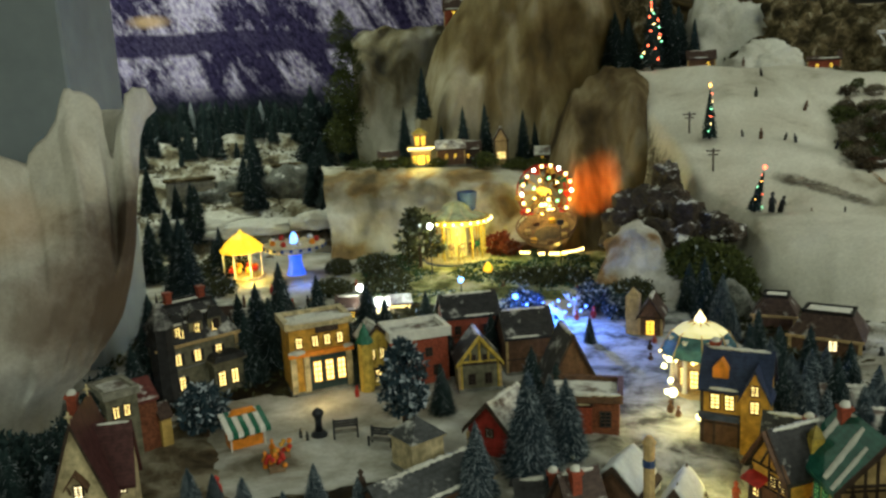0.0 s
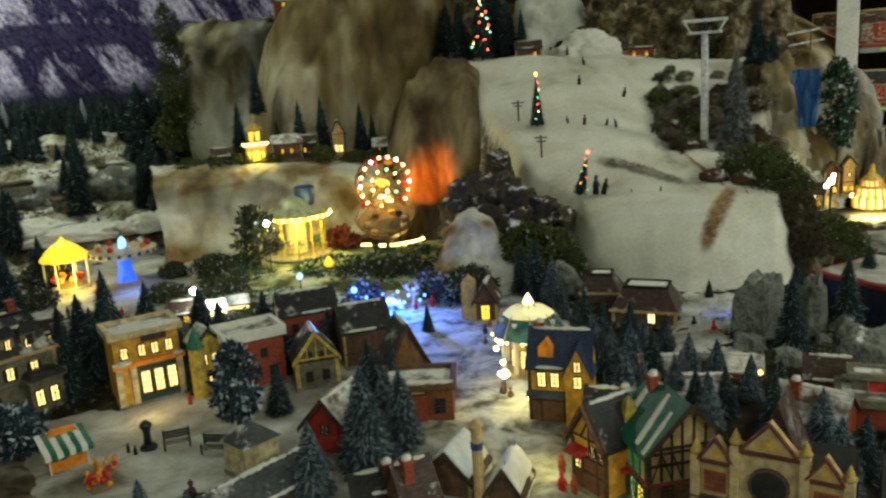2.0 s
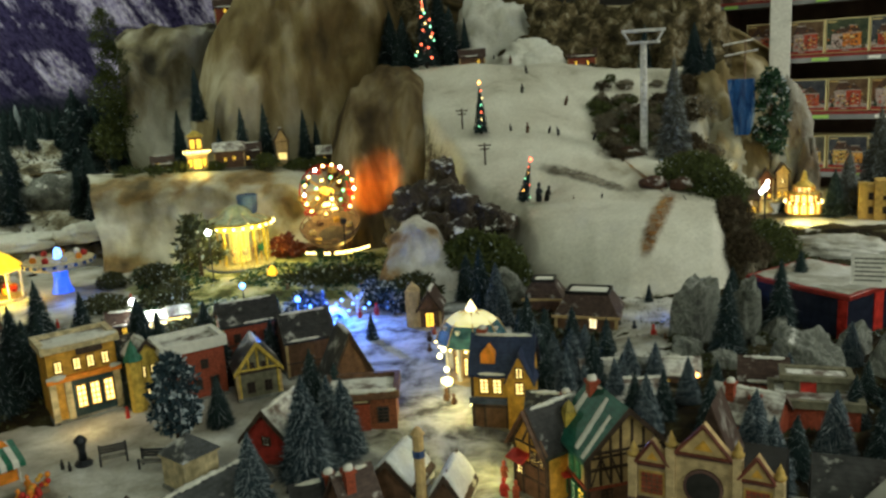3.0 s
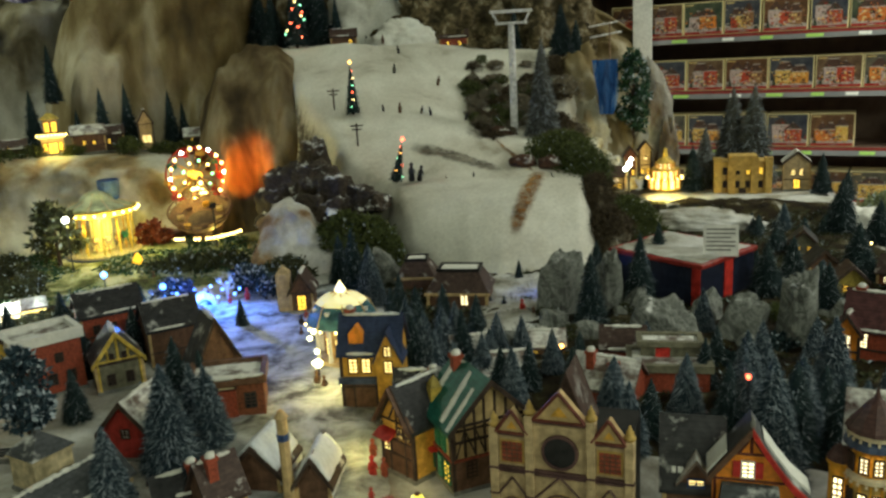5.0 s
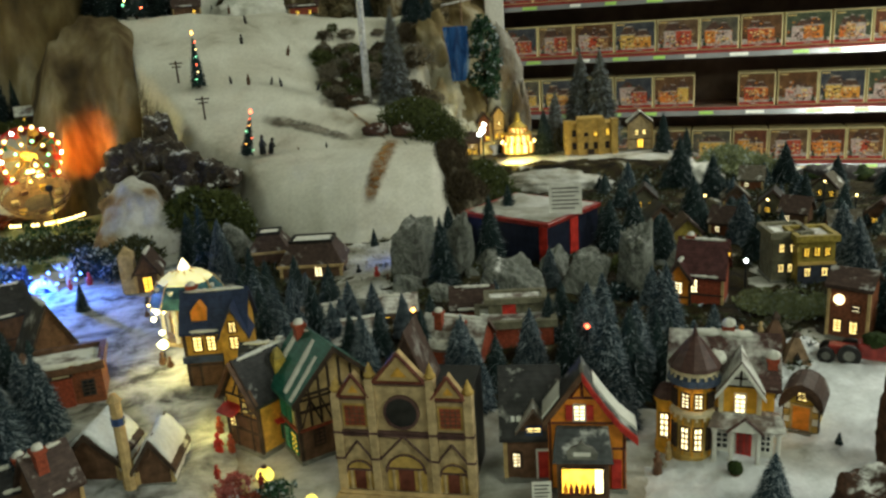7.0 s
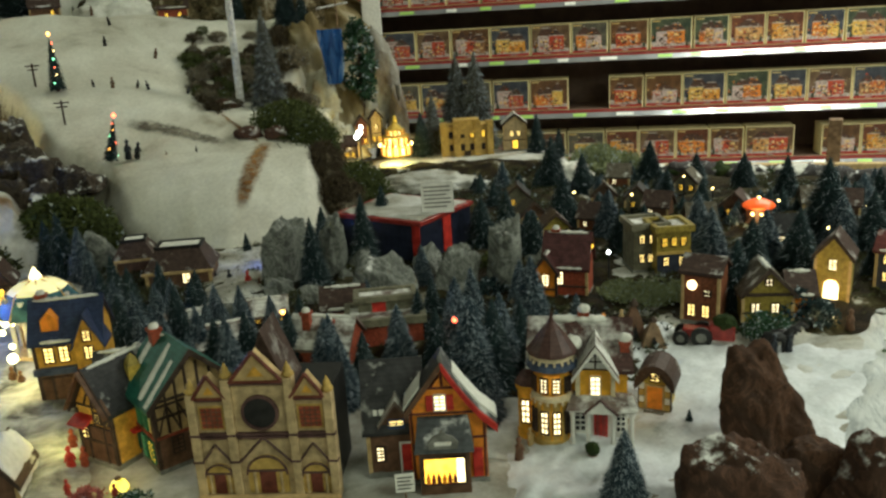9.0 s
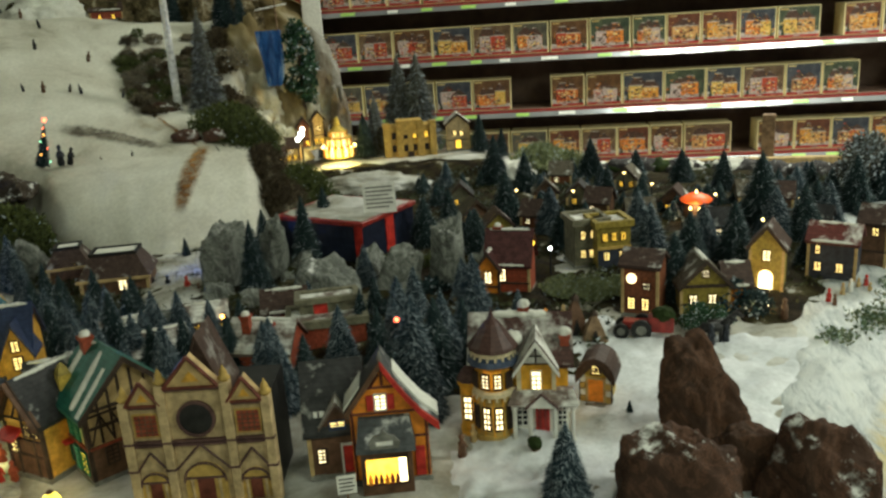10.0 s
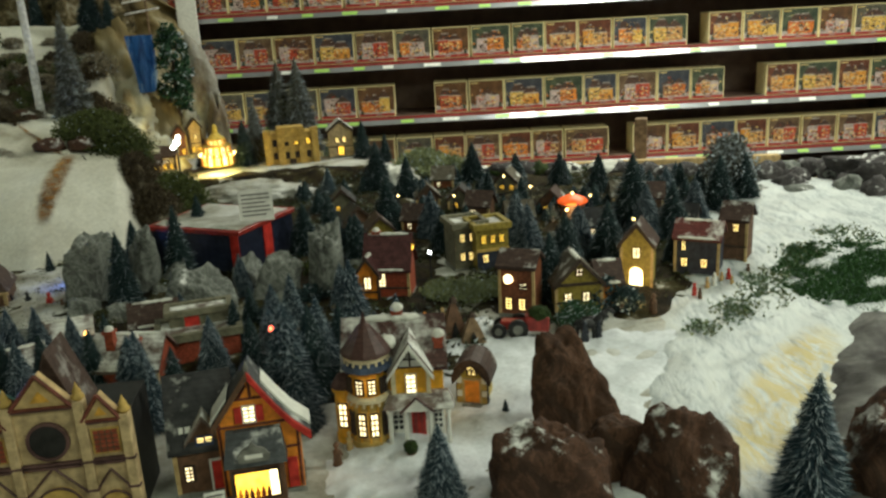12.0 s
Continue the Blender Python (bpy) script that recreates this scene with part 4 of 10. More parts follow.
# foreground left
cp = house("chapel", -33.2, 1.47, -20, 0.088, 0.13, 0.095, 0.128, "cream chapel with a steep maroon roof and a lit doorway", "cream", "roof_maroon", "y", [(0.098, [-0.002], 0.012, 0.02, "lit_white")], chimney=[(-0.025, 0.12, 0.235)], category="chapel", snow=False, trim="white")
part("transept", gable_walls(B(), 0.06, 0.055, 0.1, 0.085, "x", 0.042, 0.05), M["cream"], cp)
part("transept_roof", roof_gable(B(), 0.06, 0.055, 0.1, 0.085, 0.006, "x", 0.042, 0.05), M["roof_maroon"], cp)
part("transept_snow", snow_ridge(B(), 0.02, 0.074, 0.0775, 0.19, 0.003), M["snow_clean"], cp, smooth=True)
window(cp, 0.056, 0.05, 0.075, 0.009, 0.017, "lit_white")
part("porch_hood", roof_gable(B(), 0.03, 0.014, 0.122, 0.02, 0.004, "y", -0.002, -0.014, 0.004), M["brown"], cp, "small brown hood over the lit doorway")
for sx in (-0.015, 0.011):
    part("hood_bracket", vrod(B(), (sx, -0.012, 0.122), (sx, -0.001, 0.105), 0.002, 5), M["brown"], cp)
for cy in (-0.004, 0.125):
    part("cross", vbox(vbox(B(), -0.0015, 0.0015, cy - 0.0015, cy + 0.0015, 0.225, 0.249), -0.006, 0.006, cy - 0.0014, cy + 0.0014, 0.238, 0.241), M["cream"], cp)
sh = house("stone_house", -29.3, 1.78, 14, 0.064, 0.09, 0.15, 0.012, "tall grey stone house with a flat snowy roof", "olive", "roof_snow", style="flat", trim="stone_grey", rows=[(0.105, [-0.014, 0.008], 0.011, 0.022), (0.05, [-0.005], 0.012, 0.014)], over=0.005)
part("brick_wing", gable_walls(B(), 0.04, 0.09, 0.12, 0.03, "x", 0.053, 0.01), M["brown_brick"], sh, "brown brick side wing")
part("wing_roof", roof_gable(B(), 0.04, 0.09, 0.12, 0.03, 0.005, "x", 0.053, 0.01), M["roof_red"], sh)
part("wing_bay", gable_walls(B(), 0.022, 0.05, 0.075, 0.02, "x", 0.085, 0.0), M["gold_stone"], sh, "ochre corner bay")
part("bay_roof", roof_gable(B(), 0.022, 0.05, 0.075, 0.02, 0.004, "x", 0.085, 0.0), M["roof_brown"], sh)
man = house("manor", -23.6, 2.08, 20, 0.2, 0.12, 0.15, 0.085, "dark grey manor with mansard roof and lit windows", "olive", "roof_dark", style="mansard",
            rows=[(0.035, [-0.05, 0.05], 0.013, 0.032), (0.10, [-0.055, -0.005, 0.05], 0.015, 0.026), (0.165, [-0.04, 0.045], 0.011, 0.018)], side=-1, side_rows=[(0.1, [0.03, 0.08], 0.013, 0.026), (0.03, [0.03, 0.08], 0.013, 0.03)])
bm = vbox(vbox(B(), 0.02, 0.098, -0.03, -0.0005, 0, 0.085), 0.012, 0.106, -0.036, -0.0005, 0.0855, 0.094)
part("porch_bay", bm, M["olive"], man)
for wx_ in (0.038, 0.072):
    window(man, wx_, -0.0305, 0.03, 0.016, 0.034, "lit")
bm = B()
for sx in (-0.05, 0.0, 0.05):
    gable_walls(bm, 0.034, 0.05, 0.2, 0.022, "y", sx, 0.004)
part("dormer", bm, M["olive"], man)
for zz in (0.088, 0.143):
    part("string_course", vbox(B(), -0.104, 0.104, -0.0045, -0.0004, zz, zz + 0.004), M["grey"], man)
for hx, hz in ((-0.05, 0.0685), (0.05, 0.0685), (-0.055, 0.1275), (-0.005, 0.1275), (0.05, 0.1275)):
    part("window_hood", vprism(B(), [(hx - 0.0115, hz), (hx + 0.0115, hz), (hx + 0.009, hz + 0.004), (hx, hz + 0.007), (hx - 0.009, hz + 0.004)], -0.007, -0.0003), M["stone_grey"], man)
    for s_ in (-1, 1):
        part("shutter", vbox(B(), hx + s_ * 0.0125 - 0.003, hx + s_ * 0.0125 + 0.003, -0.003, -0.0003, hz - 0.028, hz - 0.001), M["black"], man)
for sx in (-0.05, 0.0, 0.05):
    part("dormer_hood", vprism(B(), [(sx + 0.021 * math.cos(a), 0.197 + 0.03 * math.sin(a)) for a in [math.pi * k / 8 for k in range(9)]], -0.002, 0.004), M["roof_dark"], man)
    window(man, sx, -0.0022, 0.172, 0.011, 0.02, "lit" if sx < 0.04 else "glass_dark")
part("porch_roof", vlathe(B(), [(0.062, 0.0942), (0.05, 0.106), (0.03, 0.11)], 0.059, -0.004, 4, math.pi / 4), M["roof_dark"], man)
part("roof_snow", snow_ridge(snow_ridge(B(), -0.07, -0.02, 0.004, 0.2, 0.006), 0.01, 0.06, 0.01, 0.215, 0.005), M["snow_clean"], man, smooth=True)
for cx_ in (-0.04, 0.045):
    part("chimney", vbox(vbox(B(), cx_ - 0.008, cx_ + 0.008, 0.05, 0.066, 0.2, 0.262), cx_ - 0.01, cx_ + 0.01, 0.048, 0.068, 0.262, 0.268), M["brick"], man)
part("roof_turret", vlathe(vlathe(B(), [(0.03, 0), (0.03, 0.2), (0.034, 0.2), (0.02, 0.235), (0.006, 0.26)], -0.085, 0.01, 8), [(0.004, 0.26), (0, 0.285)], -0.085, 0.01, 6), M["roof_dark"], man)

yel = house("ochre_shop", -15.6, 2.0, 9, 0.15, 0.10, 0.172, 0.014, "two-storey ochre shop with lit arched windows and snowy cornice", "yellow", "roof_snow", style="flat", trim="cream", over=0.01,
            rows=[(0.12, [-0.052, -0.012, 0.018, 0.05], 0.013, 0.024)])
for wx_ in (-0.012, 0.018, 0.048):
    window(yel, wx_, -0.004, 0.03, 0.017, 0.05, "lit", 0, "yellow")
part("shop_front", vbox(B(), -0.03, 0.068, -0.0035, -0.0004, 0.008, 0.095), paint("teal_front", (0.01, 0.04, 0.05), 0.4), yel, "dark teal lower shop front")
part("string_course", vbox(B(), -0.082, 0.082, -0.012, -0.0002, 0.098, 0.11), M["orange"], yel)
for sx in (-0.07, -0.038, 0.069):
    part("pilaster", vbox(B(), sx - 0.007, sx + 0.007, -0.009, -0.0003, 0.008, 0.098), M["cream"], yel)
part("snow", snow_ridge(B(), -0.08, 0.08, -0.006, 0.187, 0.009), M["snow_clean"], yel, smooth=True)
part("snow", snow_ridge(B(), -0.082, -0.04, -0.01, 0.111, 0.008), M["snow_clean"], yel, smooth=True)
part("snow", snow_ridge(B(), 0.055, 0.08, -0.01, 0.111, 0.007), M["snow_clean"], yel, smooth=True)
part("name_board", vbox(B(), -0.012, 0.045, -0.014, -0.0105, 0.155, 0.169), M["dark_wood"], yel)

tw = house("turret_house", -11.7, 1.97, 15, 0.06, 0.06, 0.13, 0.03, "small yellow house with a green corner turret", "pale_yellow", "roof_snow", "y", [(0.08, [-0.012, 0.012], 0.01, 0.022), (0.02, [0], 0.012, 0.03)])
tr_ = part("turret", vlathe(B(), [(0.018, 0.0), (0.018, 0.125)], -0.03, 0.0, 8), M["pale_yellow"], tw)
part("turret_roof", vlathe(B(), [(0.023, 0.1255), (0.008, 0.16), (0, 0.175)], -0.03, 0.0, 8), M["green"], tr_)
house("brick_house", -8.6, 1.95, 12, 0.14, 0.10, 0.13, 0.02, "dark red brick house with a flat snowy roof", "brick", "roof_snow", style="flat", rows=[(0.08, [-0.035], 0.014, 0.018, "lit_white"), (0.08, [0.02], 0.014, 0.018, "glass_dark"), (0.03, [0.0, 0.04], 0.016, 0.022, "glass_dark")])
house("brick_house", -4.4, 2.21, 8, 0.15, 0.11, 0.10, 0.045, "red brick house with a dark snow-topped roof", "brick", "roof_dark", "x", [(0.05, [-0.04, 0.0, 0.04], 0.014, 0.02, "glass_dark")])
cha = house("chalet", -4.5, 1.90, 5, 0.10, 0.09, 0.075, 0.06, "dark brown chalet with yellow timber gable", "olive", "roof_dark", "y", [(0.07, [-0.016, 0.016], 0.012, 0.02, "glass_dark"), (0.02, [-0.02, 0.02], 0.014, 0.022, "glass_dark")], trim="pale_yellow")
for a_, b_ in (((-0.045, 0.075), (0.045, 0.075)), ((-0.045, 0.078), (0, 0.13)), ((0.045, 0.078), (0, 0.13)), ((0, 0.078), (0, 0.128)), ((-0.045, 0.008), (-0.045, 0.075)), ((0.045, 0.008), (0.045, 0.075)), ((-0.022, 0.076), (-0.022, 0.1)), ((0.022, 0.076), (0.022, 0.1))):
    part("beam", vrod(B(), (a_[0], -0.002, a_[1]), (b_[0], -0.002, b_[1]), 0.0028, 4), M["pale_yellow"], cha)
house("barn", -4.9, 1.53, -36, 0.1, 0.11, 0.06, 0.055, "small dark red barn under a thick snowy roof", "dark_red", "roof_snow", "y", [(0.05, [0], 0.014, 0.014, "white")], category="barn")
gate = house("gatehouse", -9.6, 1.50, 30, 0.075, 0.07, 0.068, 0.0, "cream gatehouse with a slate hip roof", "cream", "roof_grey", style="flat", over=0.004, trim="cream")
part("hip_roof", vlathe(B(), [(0.06, 0.069), (0.03, 0.088), (0.008, 0.1), (0.006, 0.104)], 0, 0.035, 4, math.pi / 4), M["roof_grey"], gate)
house("long_house", -9.2, 1.36, 32, 0.24, 0.085, 0.03, 0.035, "long low house with a dark slate roof edged by snow", "brown", "roof_grey", "x")
shop = house("brick_shop", 2.2, 1.61, -8, 0.145, 0.10, 0.085, 0.014, "brown brick shop with a snowy cornice", "brown_brick", "roof_snow", style="flat", rows=[(0.03, [-0.045, 0.045], 0.02, 0.03, "glass_dark")], sign=True, trim="brown")
part("snow", snow_ridge(B(), -0.075, 0.075, -0.006, 0.1, 0.006), M["snow_clean"], shop, smooth=True)
part("wreath_panel", vbox(B(), -0.018, 0.018, -0.006, -0.0005, 0.01, 0.07), M["brick"], shop)
st = house("steep_house", 2.0, 1.80, 12, 0.10, 0.10, 0.06, 0.1, "brown house with a very steep dark roof", "brown", "roof_dark", "y", [(0.03, [-0.02, 0.02], 0.012, 0.02, "glass_dark")])
house("dark_hall", -0.6, 2.0, 10, 0.12, 0.12, 0.10, 0.05, "dark brick hall with a black pitched roof", "brown", "roof_dark", "x")
c1 = house("cottage", 3.3, 1.3, -28, 0.085, 0.085, 0.045, 0.042, "rust-brown cottage under a smooth snow-covered roof", "brown", "roof_brown", "y", snow=False)
snow_blanket(c1, 0.085, 0.085, 0.045, 0.042)
c1 = house("cottage", 1.1, 1.24, 22, 0.06, 0.07, 0.045, 0.05, "dark brown cottage with a steep roof and orange chimney", "brown", "roof_brown", "x", chimney=[(-0.012, 0.02, 0.11)])
house("cottage", -1.5, 1.31, 6, 0.1, 0.06, 0.028, 0.022, "low dark cottage with a snowy chimney", "brown", "roof_dark", "x", chimney=[(0.012, 0.02, 0.07)])
c1 = house("cottage", 7.4, 1.24, -18, 0.055, 0.085, 0.04, 0.04, "narrow brown cottage with a snow-covered gable roof", "brown", "roof_brown", "y", snow=False)
snow_blanket(c1, 0.055, 0.085, 0.04, 0.04)
pole = thing("totem_post", *P(5.6, 1.25), 0, "tan painted post banded blue beside a cottage", "post")
part("shaft", vlathe(B(), [(0.011, 0), (0.009, 0.06), (0.009, 0.155), (0.012, 0.158), (0.004, 0.17)], 0, 0, 8), M["tan"], pole)
part("band", vlathe(B(), [(0.0105, 0.118), (0.0105, 0.13)], 0, 0, 8), M["blue"], pole)

# blue-roofed house and the lit pavilion on the lane
bl = house("blue_roof_house", 12.6, 1.57, -14, 0.12, 0.09, 0.13, 0.06, "ochre house with dark blue roof and lit windows", "yellow", "roof_blue", "x", [(0.085, [-0.035, -0.008], 0.015, 0.028), (0.025, [0.02], 0.013, 0.028)], chimney=[(-0.045, 0.05, 0.205)])
part("gable", gable_walls(B(), 0.05, 0.05, 0.12, 0.05, "y", 0.04, -0.012), M["yellow"], bl)
part("gable_roof", roof_gable(B(), 0.05, 0.05, 0.12, 0.05, 0.006, "y", 0.04, -0.014), M["roof_blue"], bl)
window(bl, 0.04, -0.0125, 0.125, 0.012, 0.018)
window(bl, 0.04, -0.0125, 0.09, 0.014, 0.022)
part("string_course", vbox(B(), -0.066, 0.012, -0.01, -0.0003, 0.062, 0.075), M["slate_blue"], bl)
part("lower_wall", vbox(B(), -0.0612, 0.0612, -0.002, -0.0002, 0.0085, 0.0618), M["brown"], bl, "dark brown timbered ground floor")
for sx in (-0.058, -0.036, 0.01, 0.052):
    part("timber", vbox(B(), sx - 0.0022, sx + 0.0022, -0.0042, -0.0021, 0.0085, 0.0618), M["dark_wood"], bl)
part("dormer_front", vprism(B(), [(-0.042, 0.14), (-0.012, 0.14), (-0.012, 0.165), (-0.027, 0.182), (-0.042, 0.165)], 0.006, 0.03), M["orange"], bl, "orange dormer on the blue roof")

pav = thing("pavilion", *P(11.0, 1.80), 0, "round lit pavilion with pale green dome and finial", "pavilion")
part("base", vlathe(B(), [(0.078, 0), (0.078, 0.012), (0.07, 0.018)], 0, 0.07, 10), M["stone"], pav)
for k in range(8):
    a = 2 * math.pi * k / 8 + 0.2
    part("column", vlathe(B(), [(0.006, 0.018), (0.005, 0.03), (0.005, 0.13), (0.007, 0.14)], 0.064 * math.cos(a), 0.07 + 0.064 * math.sin(a), 6), M["white"], pav)
part("drum", vlathe(B(), [(0.045, 0.018), (0.045, 0.14)], 0, 0.07, 10), M["tan"], pav, "inner drum with lit arches")
for k in range(10):
    a = 36 * k + 18
    for zz, hh in ((0.028, 0.04), (0.085, 0.035)):
        window(pav, 0.0452 * math.sin(radians(a)), 0.07 - 0.0452 * math.cos(radians(a)), zz, 0.016, hh, "lit", a, "wood")
part("glass_skirt", vlathe(B(), [(0.084, 0.1), (0.086, 0.103), (0.078, 0.125), (0.058, 0.148), (0.05, 0.149)], 0, 0.07, 8), paint("stained_glass", (0.06, 0.16, 0.2), 0.25, 0.5, 30), pav, "blue-green stained glass skirt")
part("dome", vlathe(B(), [(0.062, 0.1492), (0.052, 0.158), (0.034, 0.166), (0.012, 0.172)], 0, 0.07, 8), glow("lit_dome", (0.9, 0.82, 0.42), 0.62), pav, "translucent cream dome lit from within")
for k in range(8):
    a = 2 * math.pi * k / 8
    part("rib", vrod(vrod(B(), (0.089 * math.cos(a), 0.07 + 0.089 * math.sin(a), 0.101), (0.0635 * math.cos(a), 0.07 + 0.0635 * math.sin(a), 0.15), 0.0018, 5), (0.0635 * math.cos(a), 0.07 + 0.0635 * math.sin(a), 0.15), (0.012 * math.cos(a), 0.07 + 0.012 * math.sin(a), 0.174), 0.0018, 5), M["tan"], pav)
part("finial", vlathe(B(), [(0.012, 0.1715), (0.013, 0.177), (0.006, 0.19), (0, 0.2)], 0, 0.07, 8), M["lit_white"], pav, "bright white finial")
bulbs(pav, [(-0.07, 0.012, 0.1), (-0.08, 0.03, 0.078), (-0.066, 0.008, 0.052), (-0.074, 0.004, 0.026)], 0.0062, "bulb_lemon")
bulbs(pav, [(0.088 * math.cos(0.4488 * k), 0.07 + 0.088 * math.sin(0.4488 * k), 0.1) for k in range(14)], 0.0032, "bulb_warm")

# half-timbered tavern with green roof
tav = house("timbered_tavern", 21.1, 1.24, 24, 0.136, 0.12, 0.122, 0.066, "half-timbered tavern with green snow-streaked roof", "tan", "roof_green", "y",
            [(0.03, [-0.036], 0.016, 0.026, "lit")], chimney=[(-0.012, 0.1, 0.205)], snow=False, over=0.012)
part("lower_front", vbox(B(), -0.068, 0.068, -0.0018, -0.0002, 0.008, 0.06), M["brown"], tav, "dark panelled lower wall")
for sx in (-0.065, -0.046, -0.028, -0.01, 0.01, 0.03, 0.05, 0.065):
    part("beam", vbox(B(), sx - 0.0018, sx + 0.0018, -0.003, -0.0003, 0.066, 0.122 + 0.058 * (1 - abs(sx) / 0.068)), M["dark_wood"], tav)
for zz in (0.06, 0.092, 0.12):
    part("beam", vbox(B(), -0.068, 0.068, -0.0036, -0.0006, zz, zz + 0.004), M["brick" if zz < 0.07 else "dark_wood"], tav)
for x0_, x1_ in ((-0.063, -0.047), (-0.028, -0.044), (-0.01, -0.026), (0.012, 0.028), (0.062, 0.048)):
    part("brace", vrod(B(), (x0_, -0.0018, 0.066), (x1_, -0.0018, 0.11), 0.0016, 4), M["dark_wood"], tav)
for k in range(5):
    yy = 0.006 + 0.0255 * k
    part("beam", vbox(B(), -0.0708, -0.0682, yy - 0.002, yy + 0.002, 0.008, 0.11), M["dark_wood"], tav)
for zz in (0.06, 0.108):
    part("beam", vbox(B(), -0.0715, -0.0682, 0, 0.12, zz, zz + 0.004), M["brick"], tav)
part("shop_wall", vbox(B(), -0.0695, -0.0681, 0.002, 0.118, 0.0085, 0.059), M["dark_wood"], tav, "dark green lower wall along the lane")
for yy, zz, ww, hh, pn in ((0.02, 0.018, 0.02, 0.034, "lit_warm"), (0.05, 0.016, 0.012, 0.036, "lit_white"), (0.09, 0.018, 0.018, 0.03, "lit_warm"), (0.03, 0.072, 0.012, 0.026, "lit_green"), (0.056, 0.072, 0.012, 0.026, "lit_green"), (0.09, 0.074, 0.014, 0.022, "lit")):
    window(tav, -0.0697, yy, zz, ww, hh, pn, -90, "green")
part("awning", vbox(B(), -0.084, -0.0698, 0.06, 0.11, 0.0535, 0.057), M["red"], tav, bevel=0.001)
house("lane_cottage", 15.9, 1.43, -12, 0.09, 0.085, 0.062, 0.056, "brown cottage with a dark snow-flecked roof behind the inn", "brown", "roof_dark", "x", [(0.02, [-0.02, 0.02], 0.012, 0.018)], chimney=[(0.025, 0.04, 0.125)])
house("snowy_cottage", 20.6, 1.77, 8, 0.10, 0.07, 0.03, 0.03, "low cottage under a long snowy roof", "brown", "roof_snow", "x")
inn = house("timbered_inn", 14.1, 1.29, -52, 0.08, 0.10, 0.105, 0.06, "yellow inn with a steep dark roof and red awning", "yellow", "roof_dark", "y",
            [(0.045, [-0.025], 0.016, 0.028), (0.078, [0.01, 0.028], 0.01, 0.016)], awning=(-0.042, 0.0, 0.085, "red"))
part("barge_board", roof_gable(B(), 0.082, 0.004, 0.105, 0.06, 0.006, "y", 0, -0.0125, 0.005), M["brown"], inn)
for a_, b_ in (((-0.038, 0.07), (0.038, 0.07)), ((-0.038, 0.104), (0.038, 0.104)), ((0, 0.07), (0, 0.16)), ((-0.02, 0.104), (0, 0.14)), ((0.02, 0.104), (0, 0.14)), ((-0.02, 0.008), (-0.02, 0.07)), ((0.02, 0.008), (0.02, 0.07)), ((0.02, 0.07), (0.038, 0.104))):
    part("beam", vrod(B(), (a_[0], -0.0012, a_[1]), (b_[0], -0.0012, b_[1]), 0.0024, 4), M["dark_wood"], inn)
part("lower_front", vbox(B(), -0.038, 0.038, -0.0009, -0.0001, 0.0085, 0.068), M["brown"], inn, "dark panelled lower front")

def roof_streak(y0, y1, u0, u1, wd):
    """A streak of snow lying down the tavern's lane-side roof slope; u runs from the ridge, 0, to the eave, 1."""
    bm = B()
    rows = []
    for i in range(11):
        t = i / 10
        u, y = u0 + (u1 - u0) * t, y0 + (y1 - y0) * t
        x, z = -0.068 * u, 0.122 + 0.066 * (1 - u) + 0.0075
        hw = wd * (0.4 + 0.6 * math.sin(math.pi * (0.15 + 0.7 * t))) * random.uniform(0.8, 1.2)
        rows.append([bm.verts.new((x - h * 0.8, y + s * hw, z + h)) for s, h in ((-1, -0.002), (-0.5, 0.002), (0.5, 0.002), (1, -0.002))])
    for a, b in zip(rows, rows[1:]):
        for k in range(3):
            bm.faces.new((a[k], a[k + 1], b[k + 1], b[k]))
    bmesh.ops.recalc_face_normals(bm, faces=bm.faces[:])
    return bm


for y0_, y1_, u0_, u1_, wd_ in ((0.012, -0.002, 0.3, 1.15, 0.006), (0.05, 0.028, 0.1, 1.1, 0.009), (0.112, 0.1, 0.0, 0.75, 0.01), (0.085, 0.105, 0.02, 0.1, 0.012)):
    part("snow_streak", roof_streak(y0_, y1_, u0_, u1_, wd_), M["snow_clean"], tav, smooth=True)
dm = part("dormer", vbox(B(), -0.066, -0.046, 0.09, 0.107, 0.11, 0.155), M["pale_yellow"], tav)
part("dormer_cap", vlathe(B(), [(0.014, 0.1555), (0.008, 0.168), (0, 0.176)], -0.056, 0.0985, 4, math.pi / 4), M["olive_yellow"], dm)
lan = thing("glowing_lantern", *P(15.2, 1.19), 0, "yellow glowing round lantern on the snow", "lantern", "lanterns")
part("globe", vlathe(B(), [(0.008, 0.0), (0.013, 0.004), (0.014, 0.01), (0.01, 0.018), (0.005, 0.0225)], 0, 0, 12), M["lit_lemon"], lan, smooth=True)
part("cap", vlathe(B(), [(0.006, 0.0228), (0.004, 0.026), (0, 0.028)], 0, 0, 8), M["brown"], lan)
lan = thing("glowing_lantern", *P(18.6, 1.1), 0, "small pale yellow lantern before the cathedral", "lantern", "lanterns")
part("globe", vlathe(B(), [(0.005, 0.0), (0.009, 0.004), (0.009, 0.01), (0.004, 0.014)], 0, 0, 10), M["lit_lemon"], lan, smooth=True)

